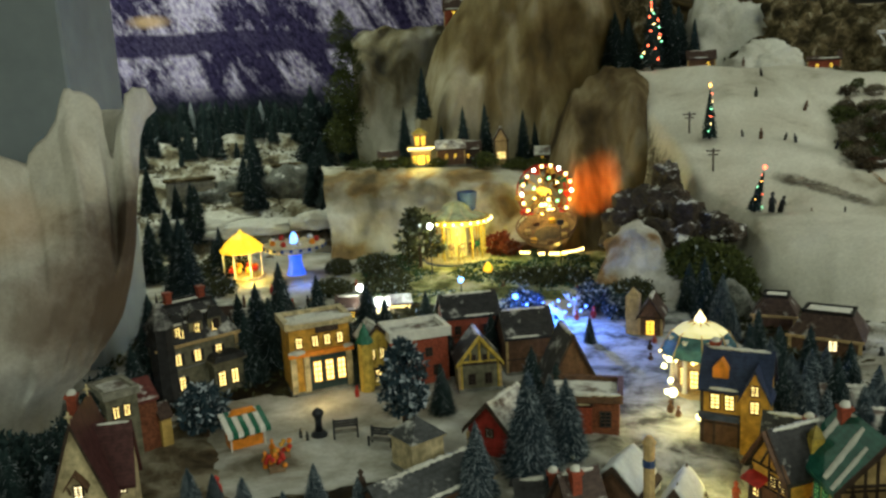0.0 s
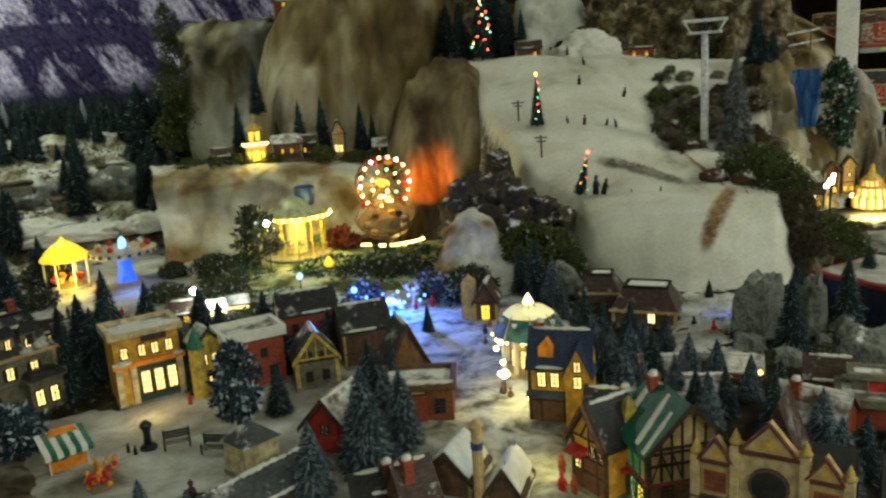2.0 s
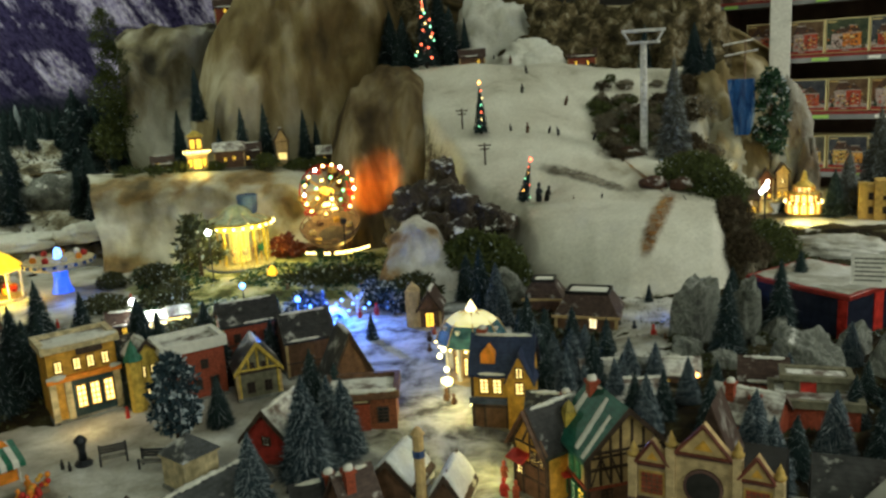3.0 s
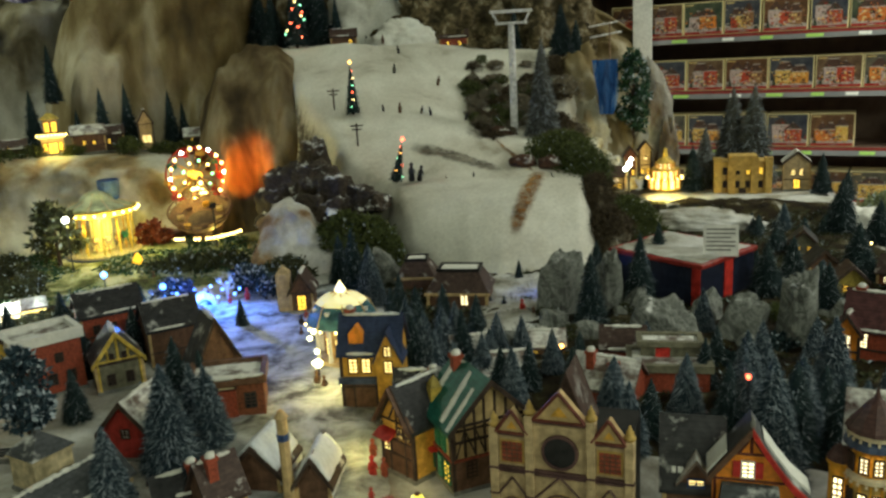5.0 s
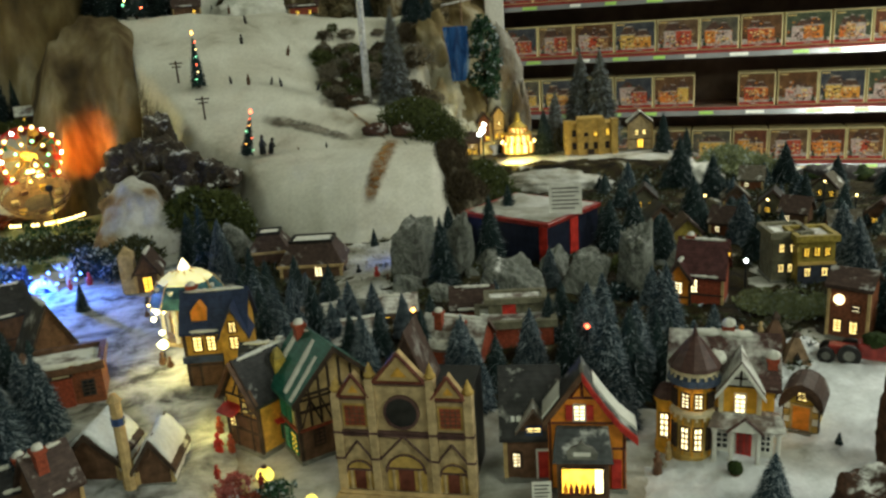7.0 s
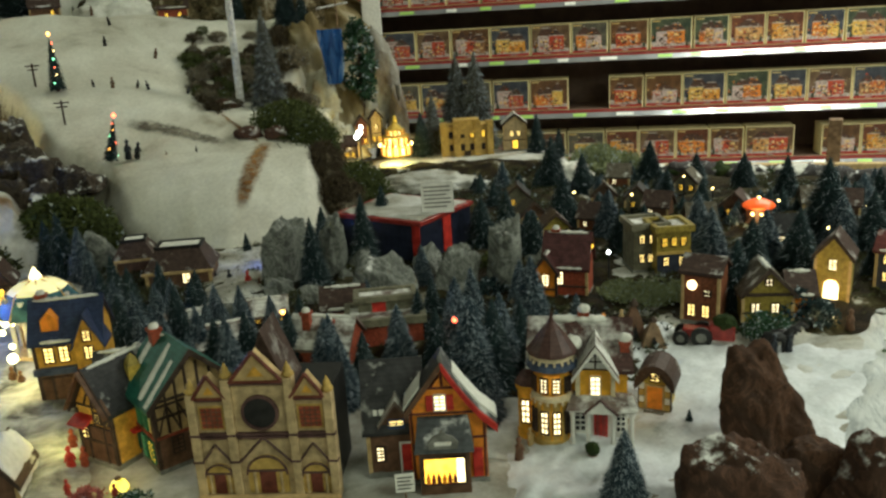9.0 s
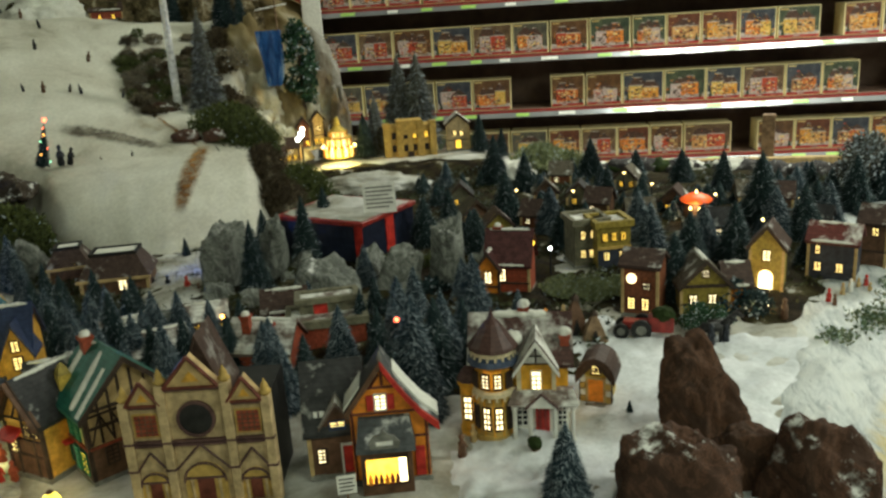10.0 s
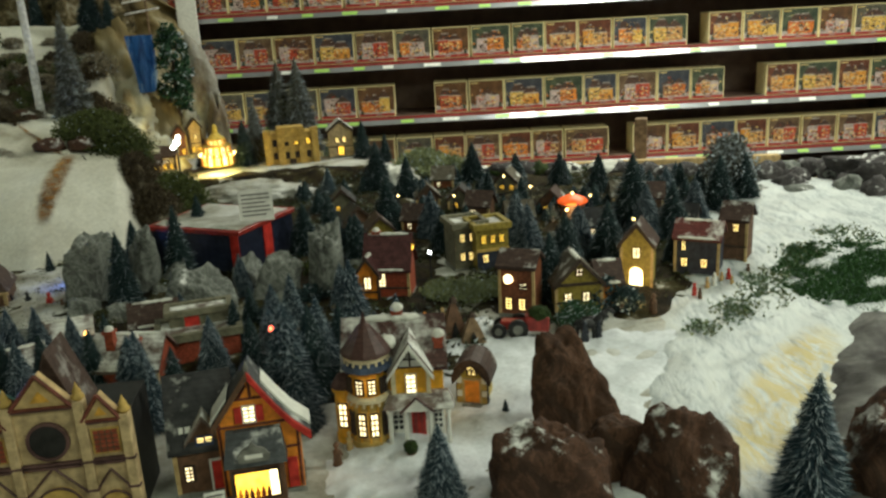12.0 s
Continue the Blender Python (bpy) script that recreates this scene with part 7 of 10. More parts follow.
# far ledge, snow bank and mural foot
for a_, d_, h_, k_ in [(40.0, 3.8, 0.44, 7), (37.0, 3.7, 0.27, 7), (38.7, 3.84, 0.43, 7), (44.2, 3.6, 0.17, 0), (36.2, 3.62, 0.2, 0), (45.7, 3.62, 0.13, 0), (33.4, 3.7, 0.16, 1)]:
    fir(a_, d_, h_, k_, wide=0.95 if k_ == 7 else 1.0)


def far_wood(n):
    """The uncounted firs below the mural, joined."""
    verts, faces = [], []
    base = fir_crown(0.2, 0.058, 1100, 6, 0.05)
    bv, bf = [tuple(v.co) for v in base.vertices], [tuple(p.vertices) for p in base.polygons]
    bpy.data.meshes.remove(base)
    for k in range(n):
        az, d, h = rw_.uniform(-24.5, -9.8), rw_.uniform(4.85, 5.5), rw_.uniform(0.1, 0.24)
        x, y = P(az, d)
        z, s, o = ground_z(x, y), h / 0.2, len(verts)
        verts += [(x + a * s, y + b * s, z + c * s) for a, b, c in bv]
        faces += [tuple(i + o for i in f) for f in bf]
    me = bpy.data.meshes.new("far_fir_wood")
    me.from_pydata(verts, [], faces)
    me.materials.append(M["fir"])
    return tagged(new("far_fir_wood", me), "dense dark wood of small firs below the mural", "fir wood", "", "stuff")


far_wood(120)
for a_, d_, h_, k_ in [(-24.6, 3.5, 0.26, 0), (-23.3, 3.95, 0.22, 0), (-22.4, 4.1, 0.22, 1), (-21.2, 4.15, 0.18, 0), (-17.8, 4.4, 0.26, 0), (-17.0, 4.5, 0.32, 0), (-13.4, 4.2, 0.26, 1), (-12.6, 4.3, 0.34, 0), (-23.0, 3.1, 0.32, 0), (-20.6, 3.55, 0.15, 0), (-12.9, 4.6, 0.5, 0), (-24.0, 4.3, 0.25, 1)]:
    fir(a_, d_, h_, k_)
# terrace, mountain and ski hill
for a_, d_, h_, k_ in [(-6.9, 4.12, 0.3, 4), (-2.9, 4.05, 0.29, 4), (-1.4, 4.05, 0.3, 4), (1.2, 4.05, 0.26, 4), (2.0, 4.05, 0.2, 4), (-4.4, 4.08, 0.2, 4)]:
    fir(a_, d_, h_, k_, z=0.33)
fir(-5.5, 4.2, 0.27, 4, z=0.55)
for a_, d_, h_, k_ in [(8.4, 4.2, 0.26, 0), (11.6, 4.25, 0.3, 0), (12.6, 4.2, 0.24, 4), (7.6, 4.35, 0.3, 0), (10.9, 4.45, 0.4, 0), (24.5, 4.2, 0.22, 4), (27.6, 4.0, 0.24, 0), (28.6, 4.2, 0.25, 1)]:
    fir(a_, d_, h_, k_)
fir(26.2, 3.42, 0.4, 7, wide=0.72, label="tall slim fir dusted with snow beside the pylon")


def lit_fir(az, d, h, star="bulb_orange", wide=0.9, colours=("bulb_green", "bulb_red", "bulb_warm", "bulb_white"), n=16, label="dark Christmas tree with coloured lights and a glowing star", lean=0):
    x, y = P(az, d)
    ob = thing("christmas_tree", x, y, 0, label, "Christmas tree")
    ob.rotation_euler[1] = radians(lean)
    part("trunk", vlathe(B(), [(0.006, 0), (0.003, h * 0.9)], 0, 0, 6), M["trunk"], ob)
    crown_part(fir_crown(h, 0.2 * h * wide, 1800, int(az * 10)), M["fir"], ob)
    rnd = random.Random(int(az * 7))
    for k in range(n):
        t = (k + 0.5) / n
        a = rnd.uniform(3.6, 5.8)
        r = 0.19 * h * wide * (1 - t) ** 0.8 + 0.003
        part("bulb", vball(B(), r * math.cos(a), r * math.sin(a), h * (0.1 + 0.85 * t), 0.0029 * (h / 0.2) ** 0.6, 4), M[colours[k % len(colours)]], ob)
    if star:
        part("star", vlathe(B(), [(0, h), (0.008, h + 0.008), (0, h + 0.018)], 0, 0, 5), M[star], ob)
    return ob


lit_fir(13.2, 3.4, 0.2, n=6, colours=("bulb_green", "bulb_warm", "bulb_red"))
lit_fir(15.74, 2.97, 0.15, star="bulb_red", n=6, lean=12, colours=("bulb_green", "bulb_orange", "bulb_red"))
lit_fir(9.9, 4.12, 0.42, star=None, n=22, colours=("bulb_red", "bulb_green", "bulb_warm", "bulb_red"), label="large fir covered in red, green and warm lights", wide=0.8)


def broadleaf(az, d, h, r, mat, label, seed, z=None, clumps=60, trunk=True, category="tree", leaf=1.0):
    """A small round-crowned tree or bush: limbs and many leaf sprays with gaps."""
    x, y = P(az, d)
    rnd = random.Random(seed)
    ob = thing("frosted_tree" if trunk else "bush", x, y, 0, label, category, "", z)
    if trunk:
        bm = vlathe(B(), [(0.009, 0), (0.006, h * 0.35), (0.004, h * 0.7)], 0, 0, 7)
        for k in range(6):
            a = k * 1.05
            vrod(bm, (0, 0, h * (0.25 + 0.07 * k)), (r * 0.7 * math.cos(a), r * 0.7 * math.sin(a), h * (0.42 + 0.08 * k)), 0.003, 5, 0.0012)
        part("trunk", bm, M["trunk"], ob)
    bm = B()
    for k in range(clumps):
        a, t = rnd.uniform(0, 6.28), rnd.random()
        zz = h * (0.22 + 0.76 * t) if trunk else h * (0.1 + 0.85 * t)
        rr = r * (math.sin(math.pi * (0.18 + 0.78 * t)) ** 0.7) * rnd.uniform(0.35, 1.05)
        c = Vector((rr * math.cos(a), rr * math.sin(a), zz))
        for j in range(16):
            o = Vector((rnd.gauss(0, 1), rnd.gauss(0, 1), rnd.gauss(0, 1))).normalized()
            p = c + o * rnd.uniform(0.1, 0.26) * r
            s = o.orthogonal().normalized() * 0.085 * r * leaf
            v = [bm.verts.new(q) for q in (p - s, p + o * 0.2 * r * leaf, p + s, p - o * 0.1 * r * leaf)]
            bm.faces.new(v)
    part("crown", bm, M[mat], ob)
    return ob


broadleaf(-10.5, 1.71, 0.2, 0.048, "fir_frost", "tall frosted tree standing in the square", 3, clumps=150)
broadleaf(-24.2, 1.84, 0.115, 0.055, "fir_frost", "round frosted bush-like tree before the manor", 4, clumps=80)
broadleaf(-6.8, 3.22, 0.25, 0.09, "bush", "dark spreading tree beside the carousel", 5, clumps=60)
broadleaf(32.3, 3.72, 0.46, 0.072, "leaf_green", "leafy green tree by the blue waterfall", 6, z=0.2, clumps=110)
for k, (a_, d_, w_, h_) in enumerate([(31.2, 3.58, 0.06, 0.07), (32.1, 3.62, 0.05, 0.1), (30.2, 3.52, 0.06, 0.05), (33.1, 3.66, 0.05, 0.12), (29.4, 3.46, 0.05, 0.05)]):
    house("lit_house", a_, d_, (k * 19) % 30 - 15, w_, 0.05, h_, 0.03, "small brown lit house beside the castle", ("tan", "brown_brick", "brown")[k % 3], "roof_brown", "xy"[k % 2], [(0.015, [-0.014, 0.012], 0.011, 0.018, "lit_warm"), (h_ * 0.6, [0.0], 0.01, 0.014, "lit_white")], z=0.06 + 0.05 * (k % 2), snow=False)
broadleaf(50.2, 3.3, 0.075, 0.1, "pale_moss", "pale green scrub at the display's edge", 16, trunk=False, clumps=300, category="bush", leaf=0.45)
broadleaf(69.2, 2.95, 0.2, 0.08, "fir_grey", "grey-green frosted tree at the river bank", 17, clumps=320, leaf=0.5)
broadleaf(48.4, 3.42, 0.085, 0.11, "pale_moss", "low mossy green mound on the ledge", 18, trunk=False, clumps=420, category="bush", leaf=0.4)
broadleaf(62.6, 1.82, 0.07, 0.045, "fir", "small dark green bush by the cottage", 20, trunk=False, clumps=40, category="bush")
broadleaf(64.4, 1.80, 0.06, 0.035, "fir", "small dark green bush by the arch", 21, trunk=False, clumps=35, category="bush")
BUSHES = [(-21.6, 2.75, 0.05, 0.06), (-18.2, 2.72, 0.045, 0.06), (-13.2, 2.95, 0.05, 0.07), (-12.4, 3.3, 0.05, 0.06), (-21.0, 3.15, 0.06, 0.07), (-9.9, 3.2, 0.08, 0.075), (-8.6, 3.05, 0.045, 0.05), (0.8, 2.94, 0.025, 0.12), (3.0, 2.94, 0.025, 0.1), (-9.6, 2.9, 0.06, 0.08), (-20.2, 3.5, 0.07, 0.1), (6.2, 2.6, 0.06, 0.07), (7.6, 2.6, 0.08, 0.08)]
for k, (a_, d_, h_, r_) in enumerate([(-38.6, 1.68, 0.15, 0.075), (-37.0, 1.68, 0.16, 0.07), (-35.6, 1.7, 0.14, 0.065), (-34.2, 1.7, 0.13, 0.06), (-32.8, 1.76, 0.13, 0.055), (-31.2, 1.82, 0.15, 0.055), (-29.9, 1.92, 0.17, 0.055)]):
    broadleaf(a_, d_, h_, r_, "fir", "dark bush at the crag's foot", 330 + k, trunk=False, clumps=130, category="bush", leaf=0.6)
for k, (a_, d_, h_, r_) in enumerate(BUSHES):
    broadleaf(a_, d_, h_, r_, "bush", "low olive scrub bush dusted with snow", 30 + k, trunk=False, clumps=130, category="bush", leaf=0.6)


for k, (a_, h_, r_) in enumerate([(-8.8, 0.04, 0.07), (-7.3, 0.05, 0.06), (-4.9, 0.04, 0.05), (-1.6, 0.07, 0.06), (0.7, 0.04, 0.07), (2.0, 0.05, 0.05), (-10.4, 0.05, 0.06)]):
    broadleaf(a_, 3.84, h_, r_, "moss_leaf", "low mossy shrub on the terrace edge", 130 + k, z=0.345 - 0.03 * smooth(-6, 3, a_), trunk=False, clumps=70, category="bush", leaf=0.6)
for k, (a_, z_, h_, r_) in enumerate(((-10.6, 0.92, 0.2, 0.07), (-10.3, 0.76, 0.2, 0.08), (-10.8, 0.62, 0.2, 0.09), (-10.2, 0.48, 0.2, 0.1), (-11.0, 0.38, 0.2, 0.1))):
    broadleaf(a_, 4.5, h_, r_, "moss_leaf", "dark green trailing shrub on the mountain's flank", 150 + k, z=z_, trunk=False, clumps=120, category="bush", leaf=0.5)
broadleaf(-0.9, 3.4, 0.1, 0.07, "red_leaf", "low reddish shrub beside the ferris wheel", 71, trunk=False, clumps=60, category="bush")
broadleaf(2.9, 3.75, 0.34, 0.09, "red_leaf", "reddish shrub behind the ferris wheel", 72, trunk=False, clumps=70, category="bush")


def crag_rock(name, az, d, size, material, label, seed, turn=0, z=0.0, planes=13, rough=0.1, sub=5, category="rock", group="rocks", lean=0.0, peak=0.0):
    """A split boulder: flat broken faces cut from a ball, with fine grain; peak shifts its top sideways."""
    rnd = random.Random(seed)
    cuts = []
    for k in range(planes):
        v = Vector((rnd.gauss(0, 1), rnd.gauss(0, 1), rnd.gauss(0.25, 0.8))).normalized()
        cuts.append((v, rnd.uniform(0.62, 0.95)))
    cuts.append((Vector((0, -1, 0.12)).normalized(), 0.72))
    cuts.append((Vector((rnd.uniform(-0.25, 0.25), rnd.uniform(-0.25, 0), 1)).normalized(), 0.8))
    cuts.append((Vector((-1, 0, 0.2)).normalized(), 0.82))
    cuts.append((Vector((1, 0, 0.25)).normalized(), 0.82))
    bm = B()
    bmesh.ops.create_icosphere(bm, subdivisions=sub, radius=1.0)
    off = Vector((seed * 1.7, seed * 0.3, 0))
    for v in bm.verts:
        n = v.co.normalized()
        k = 1.08
        for c, hh in cuts:
            q = n.dot(c)
            if q > 0.05:
                k = min(k, hh / q)
        k *= 1 + rough * (1.2 * noise.noise(n * 2.2 + off) - 0.9 * abs(noise.noise(n * 3.4 + off)) - 0.5 * abs(noise.noise(n * 8 + off)) + 0.3 * noise.noise(n * 18 + off) + 0.2 * noise.noise(n * 40 + off))
        zz = max(-0.12, n.z * k)
        v.co = Vector((n.x * k * size[0] + peak * size[0] * max(0, zz) ** 1.3, n.y * k * size[1], zz * size[2] * 1.25))
    x, y = P(az, d)
    ob = solid(name, bm, material, label, category, group)
    ob.location, ob.rotation_euler = (x, y, z), (0, radians(lean), math.atan2(-x, y) + radians(turn))
    return ob


def mass(name, az, d, size, material, label, seed, sharp=0.35, z=0.0, turn=0, category="rock", group="rocks", sub=4, freq=1.4, block=1.0):
    """A boulder or clump: a ball cut by noise, flattened where it sits."""
    bm = B()
    bmesh.ops.create_icosphere(bm, subdivisions=sub, radius=1.0)
    for v in bm.verts:
        n = v.co.normalized()
        n = Vector([math.copysign(abs(c) ** block, c) for c in n]) * (1.0 if block == 1.0 else 0.9)
        k = 1 + sharp * noise.noise(n * freq + Vector((seed, 0, 0))) + sharp * 0.5 * noise.noise(n * freq * 2.7 + Vector((0, seed, 0))) + sharp * 0.25 * noise.noise(n * freq * 7 + Vector((0, 0, seed))) + sharp * 0.12 * noise.noise(n * freq * 17 + Vector((0, seed, seed)))
        c = noise.cell_vector(n * freq * 1.2 + Vector((seed, seed, 0)))
        k *= 1 - 0.12 * abs(c.x)
        v.co = Vector((n.x * k * size[0], n.y * k * size[1], max(-0.25, n.z * k) * size[2]))
    x, y = P(az, d)
    ob = solid(name, bm, material, label, category, group)
    ob.location, ob.rotation_euler = (x, y, z + 0.2 * size[2]), (0, 0, math.atan2(-x, y) + radians(turn))
    return ob


GREY = "grey craggy plaster rock dusted with snow"
for a_, d_, s_, sd, pk in [(27.1, 2.12, (0.082, 0.06, 0.17), 1, 0.0), (30.4, 2.14, (0.05, 0.05, 0.15), 2, 0.1), (34.2, 1.93, (0.1, 0.06, 0.1), 13, 0.05), (39.2, 1.95, (0.074, 0.05, 0.105), 4, 0.35), (43.0, 1.94, (0.056, 0.05, 0.165), 5, 0.0), (26.5, 2.0, (0.05, 0.04, 0.05), 6, 0), (29.0, 1.92, (0.05, 0.04, 0.055), 7, 0), (32.2, 2.12, (0.05, 0.05, 0.07), 8, 0), (37.2, 2.08, (0.05, 0.04, 0.07), 9, 0), (23.6, 1.9, (0.05, 0.04, 0.03), 10, 0), (46.0, 2.15, (0.05, 0.04, 0.05), 11, 0)]:
    crag_rock("rock", a_, d_, s_, M["grey_rock"], GREY, sd * 3 + 1, peak=pk, planes=9, rough=0.11)
BR = "dark brown craggy rock with traces of snow"
for a_, d_, s_, sd, tn, pk, m_ in [(62.6, 1.26, (0.092, 0.06, 0.142), 2, 4, -0.1, "bare_rock"), (66.6, 1.17, (0.1, 0.055, 0.09), 8, 14, -0.45, "bare_rock"), (61.9, 1.07, (0.1, 0.062, 0.128), 4, 10, 0.0, "brown_rock"), (70.8, 1.12, (0.092, 0.06, 0.108), 5, -8, 0.1, "brown_rock"), (82.4, 1.62, (0.06, 0.08, 0.08), 6, 0, 0, "brown_rock"), (83.0, 1.22, (0.08, 0.07, 0.13), 7, 0, 0, "brown_rock"), (76.0, 0.98, (0.07, 0.05, 0.05), 9, 0, 0, "brown_rock")]:
    crag_rock("rock", a_, d_, s_, M[m_], BR, sd * 5 + 2, turn=tn, peak=pk, planes=7, rough=0.12)
mass("river_bank_rock", 80.5, 3.2, (0.3, 0.12, 0.12), M["dark_bank"], "dark rock shelf at the river's head", 3.3, 0.35, sub=5)
for k in range(26):
    mass("rock", 69.2 + 0.5 * k + rw_.uniform(-0.5, 0.5), rw_.uniform(3.0, 3.4), (rw_.uniform(0.04, 0.08), 0.05, rw_.uniform(0.025, 0.06)), M["dark_bank"] if k % 3 else M["grey_rock"], "small dark rock along the river bank", 7.7 * k, 0.4, sub=3)
# rocks at the foot of the crag and beside the slope
drape("pale_boulder", 6.2, 10.0, 2.66, 2.92, [(0, 0.15), (0.25, 0.2), (0.5, 0.225), (0.8, 0.19), (1, 0.13)], M["boulder"], "pale draped boulder stained brown", "boulder", fold=0.05, folds=2.2, curl=0.05, back=0.22, seed=33, lean=0.9, flare=1.7, skew=0.4)
mass("pale_boulder", 14.3, 2.5, (0.06, 0.05, 0.09), M["grey_rock"], "grey boulder at the slope's foot", 5.9, 0.3, category="boulder", group="boulders")
for k, (a_, d_, s_, z_) in enumerate([(8.4, 3.12, (0.12, 0.1, 0.1), 0.2), (10.1, 3.08, (0.12, 0.1, 0.11), 0.22), (11.6, 3.0, (0.12, 0.1, 0.11), 0.17), (13.1, 2.93, (0.11, 0.08, 0.075), 0.17), (9.4, 2.98, (0.13, 0.1, 0.12), 0.1), (11.4, 2.92, (0.11, 0.08, 0.08), 0.12), (10.4, 3.16, (0.07, 0.06, 0.09), 0.31), (14.3, 2.88, (0.09, 0.06, 0.05), 0.18), (7.4, 3.14, (0.11, 0.09, 0.12), 0.1)]):
    crag_rock("dark_rock", a_, d_, s_, M["snowy_rock"], "dark jagged rock with snow on its ledges", 11 * k + 3, turn=37 * k, z=z_, planes=6, rough=0.2, sub=5)
for k, (a_, d_, s_, z_) in enumerate([(12.0, 2.76, (0.12, 0.1, 0.16), 0.02), (13.5, 2.72, (0.11, 0.09, 0.15), 0.05), (14.4, 2.66, (0.08, 0.09, 0.11), 0.05), (10.8, 2.82, (0.09, 0.09, 0.12), 0.05)]):
    broadleaf(a_, d_, s_[2] * 1.1, s_[0] * 0.85, "moss_leaf", "dark green clump of scrub beside the slope", 80 + k, z=0.0, trunk=False, clumps=300, category="bush", leaf=0.6)
for k, (a_, d_, s_, z_, m_, lf_, lb_) in enumerate([(27.4, 3.14, (0.12, 0.11, 0.075), 0.27, "moss", "moss_leaf", "dark green moss tufts over the slope edge"), (28.9, 3.02, (0.1, 0.11, 0.1), 0.2, "moss", "moss_leaf", "dark green moss tufts over the slope edge"), (29.7, 2.9, (0.08, 0.1, 0.12), 0.1, "earth", "brush_leaf", "dark brown dry brush down the slope's flank"), (30.6, 2.78, (0.08, 0.1, 0.11), 0.02, "earth", "brush_leaf", "dark brown dry brush down the slope's flank"), (31.9, 2.9, (0.1, 0.1, 0.08), 0.06, "moss", "moss_leaf", "dark green moss tufts below the slope"), (33.0, 2.85, (0.09, 0.1, 0.06), 0.0, "moss", "moss_leaf", "dark green moss tufts below the slope")]):
    mass("moss_bank", a_, d_, tuple(0.86 * c for c in s_), M[m_], "dark overgrown bank at the ski slope's edge", 6.3 * k, 0.4, z=z_, category="moss bank", group="moss banks", freq=2.2, sub=5)
    broadleaf(a_, d_ - 0.02, s_[2] * 1.25, s_[0] * 1.0, lf_, lb_, 90 + k, z=z_, trunk=False, clumps=520, category="moss", leaf=0.32)
for k, (a_, d_, s_) in enumerate([(24.8, 3.03, (0.055, 0.04, 0.035)), (26.6, 3.0, (0.05, 0.04, 0.035)), (23.2, 3.4, (0.06, 0.04, 0.03))]):
    mass("rock", a_, d_, s_, M["brown_rock"], "small brown rock on the slope's brow", 2.9 * k, 0.3, z=slope(a_, d_), sub=3)
rk_ = random.Random(5)
for k in range(95):
    a_ = rk_.uniform(21.2, 26.6)
    d_ = min(3.92, 3.56 + 0.14 * rk_.gauss(0, 1) + 0.03 * (a_ - 21.2))
    broadleaf(a_, max(3.25, d_), rk_.uniform(0.018, 0.05), rk_.uniform(0.025, 0.05), rk_.choice(["scrub_leaf", "brush_leaf", "scrub_leaf", "moss_leaf"]), "low grey-brown scrub on the ski hill", 60 + k, trunk=False, clumps=55, category="bush", leaf=0.7)


for k, (a_, d_, h_, r_) in enumerate([(27.3, 3.5, 0.07, 0.08), (27.9, 3.7, 0.09, 0.09), (27.0, 3.85, 0.08, 0.09), (28.4, 3.58, 0.07, 0.08), (26.8, 3.3, 0.05, 0.05), (28.4, 3.9, 0.1, 0.09), (27.4, 3.68, 0.06, 0.07)]):
    broadleaf(a_, d_, h_, 0.8 * r_, ("brush_leaf", "scrub_leaf")[k % 2], "brown dry brush at the hill's edge", 160 + k, trunk=False, clumps=160, category="bush", leaf=0.5)


def ski_streak(name, pts, width, material, label, deep=0.0):
    """A stain or groove lying on the ski hill, from point to point in bearing and distance."""
    bm = B()
    fade = bm.verts.layers.float.new("fade")
    last = None
    n = 40
    for i in range(n + 1):
        t = i / n * (len(pts) - 1)
        k = min(int(t), len(pts) - 2)
        f = t - k
        az, d = pts[k][0] + (pts[k + 1][0] - pts[k][0]) * f, pts[k][1] + (pts[k + 1][1] - pts[k][1]) * f
        wd = width * (0.35 + 0.65 * math.sin(math.pi * (0.08 + 0.84 * i / n))) * (1 + 0.5 * noise.noise(Vector((i * 0.7, width * 90, 0))))
        row = []
        for s in (-1, -0.4, 0.4, 1):
            az_, d_ = az + s * wd, d + s * deep * wd / width
            x, y = P(az_, d_)
            z = slope(az_, d_)
            z += (noise.noise(Vector((x * 4, y * 4, 1))) * 0.02 + noise.noise(Vector((x * 14, y * 14, 1))) * 0.005) * smooth(-0.05, 0.05, z)
            nv = bm.verts.new((x, y, z + 0.0045))
            nv[fade] = (0.0 if abs(s) > 0.9 else 1.0) * min(1, 6 * i / n, 6 * (n - i) / n)
            row.append(nv)
        if last:
            for j in range(3):
                bm.faces.new((last[j], last[j + 1], row[j + 1], row[j]))
        last = row
    bmesh.ops.recalc_face_normals(bm, faces=bm.faces[:])
    return solid(name, bm, material, label, "stain", "", "structure")


def stain_mat(name, stops, scale):
    """A stain soaked into the snow, fading out at its edges."""
    m = snow_mat(name, stops, scale)
    nt = m.node_tree
    at = nt.nodes.new("ShaderNodeAttribute")
    at.attribute_name = "fade"
    n = ramp(nt, noise_tex(nt, 40, 5, 0.7), [(0.35, (0.25, 0.25, 0.25)), (0.6, (1, 1, 1))])
    nt.links.new(mix(nt, 1.0, at.outputs["Fac"], n, "MULTIPLY"), nt.nodes["Principled BSDF"].inputs["Alpha"])
    return m


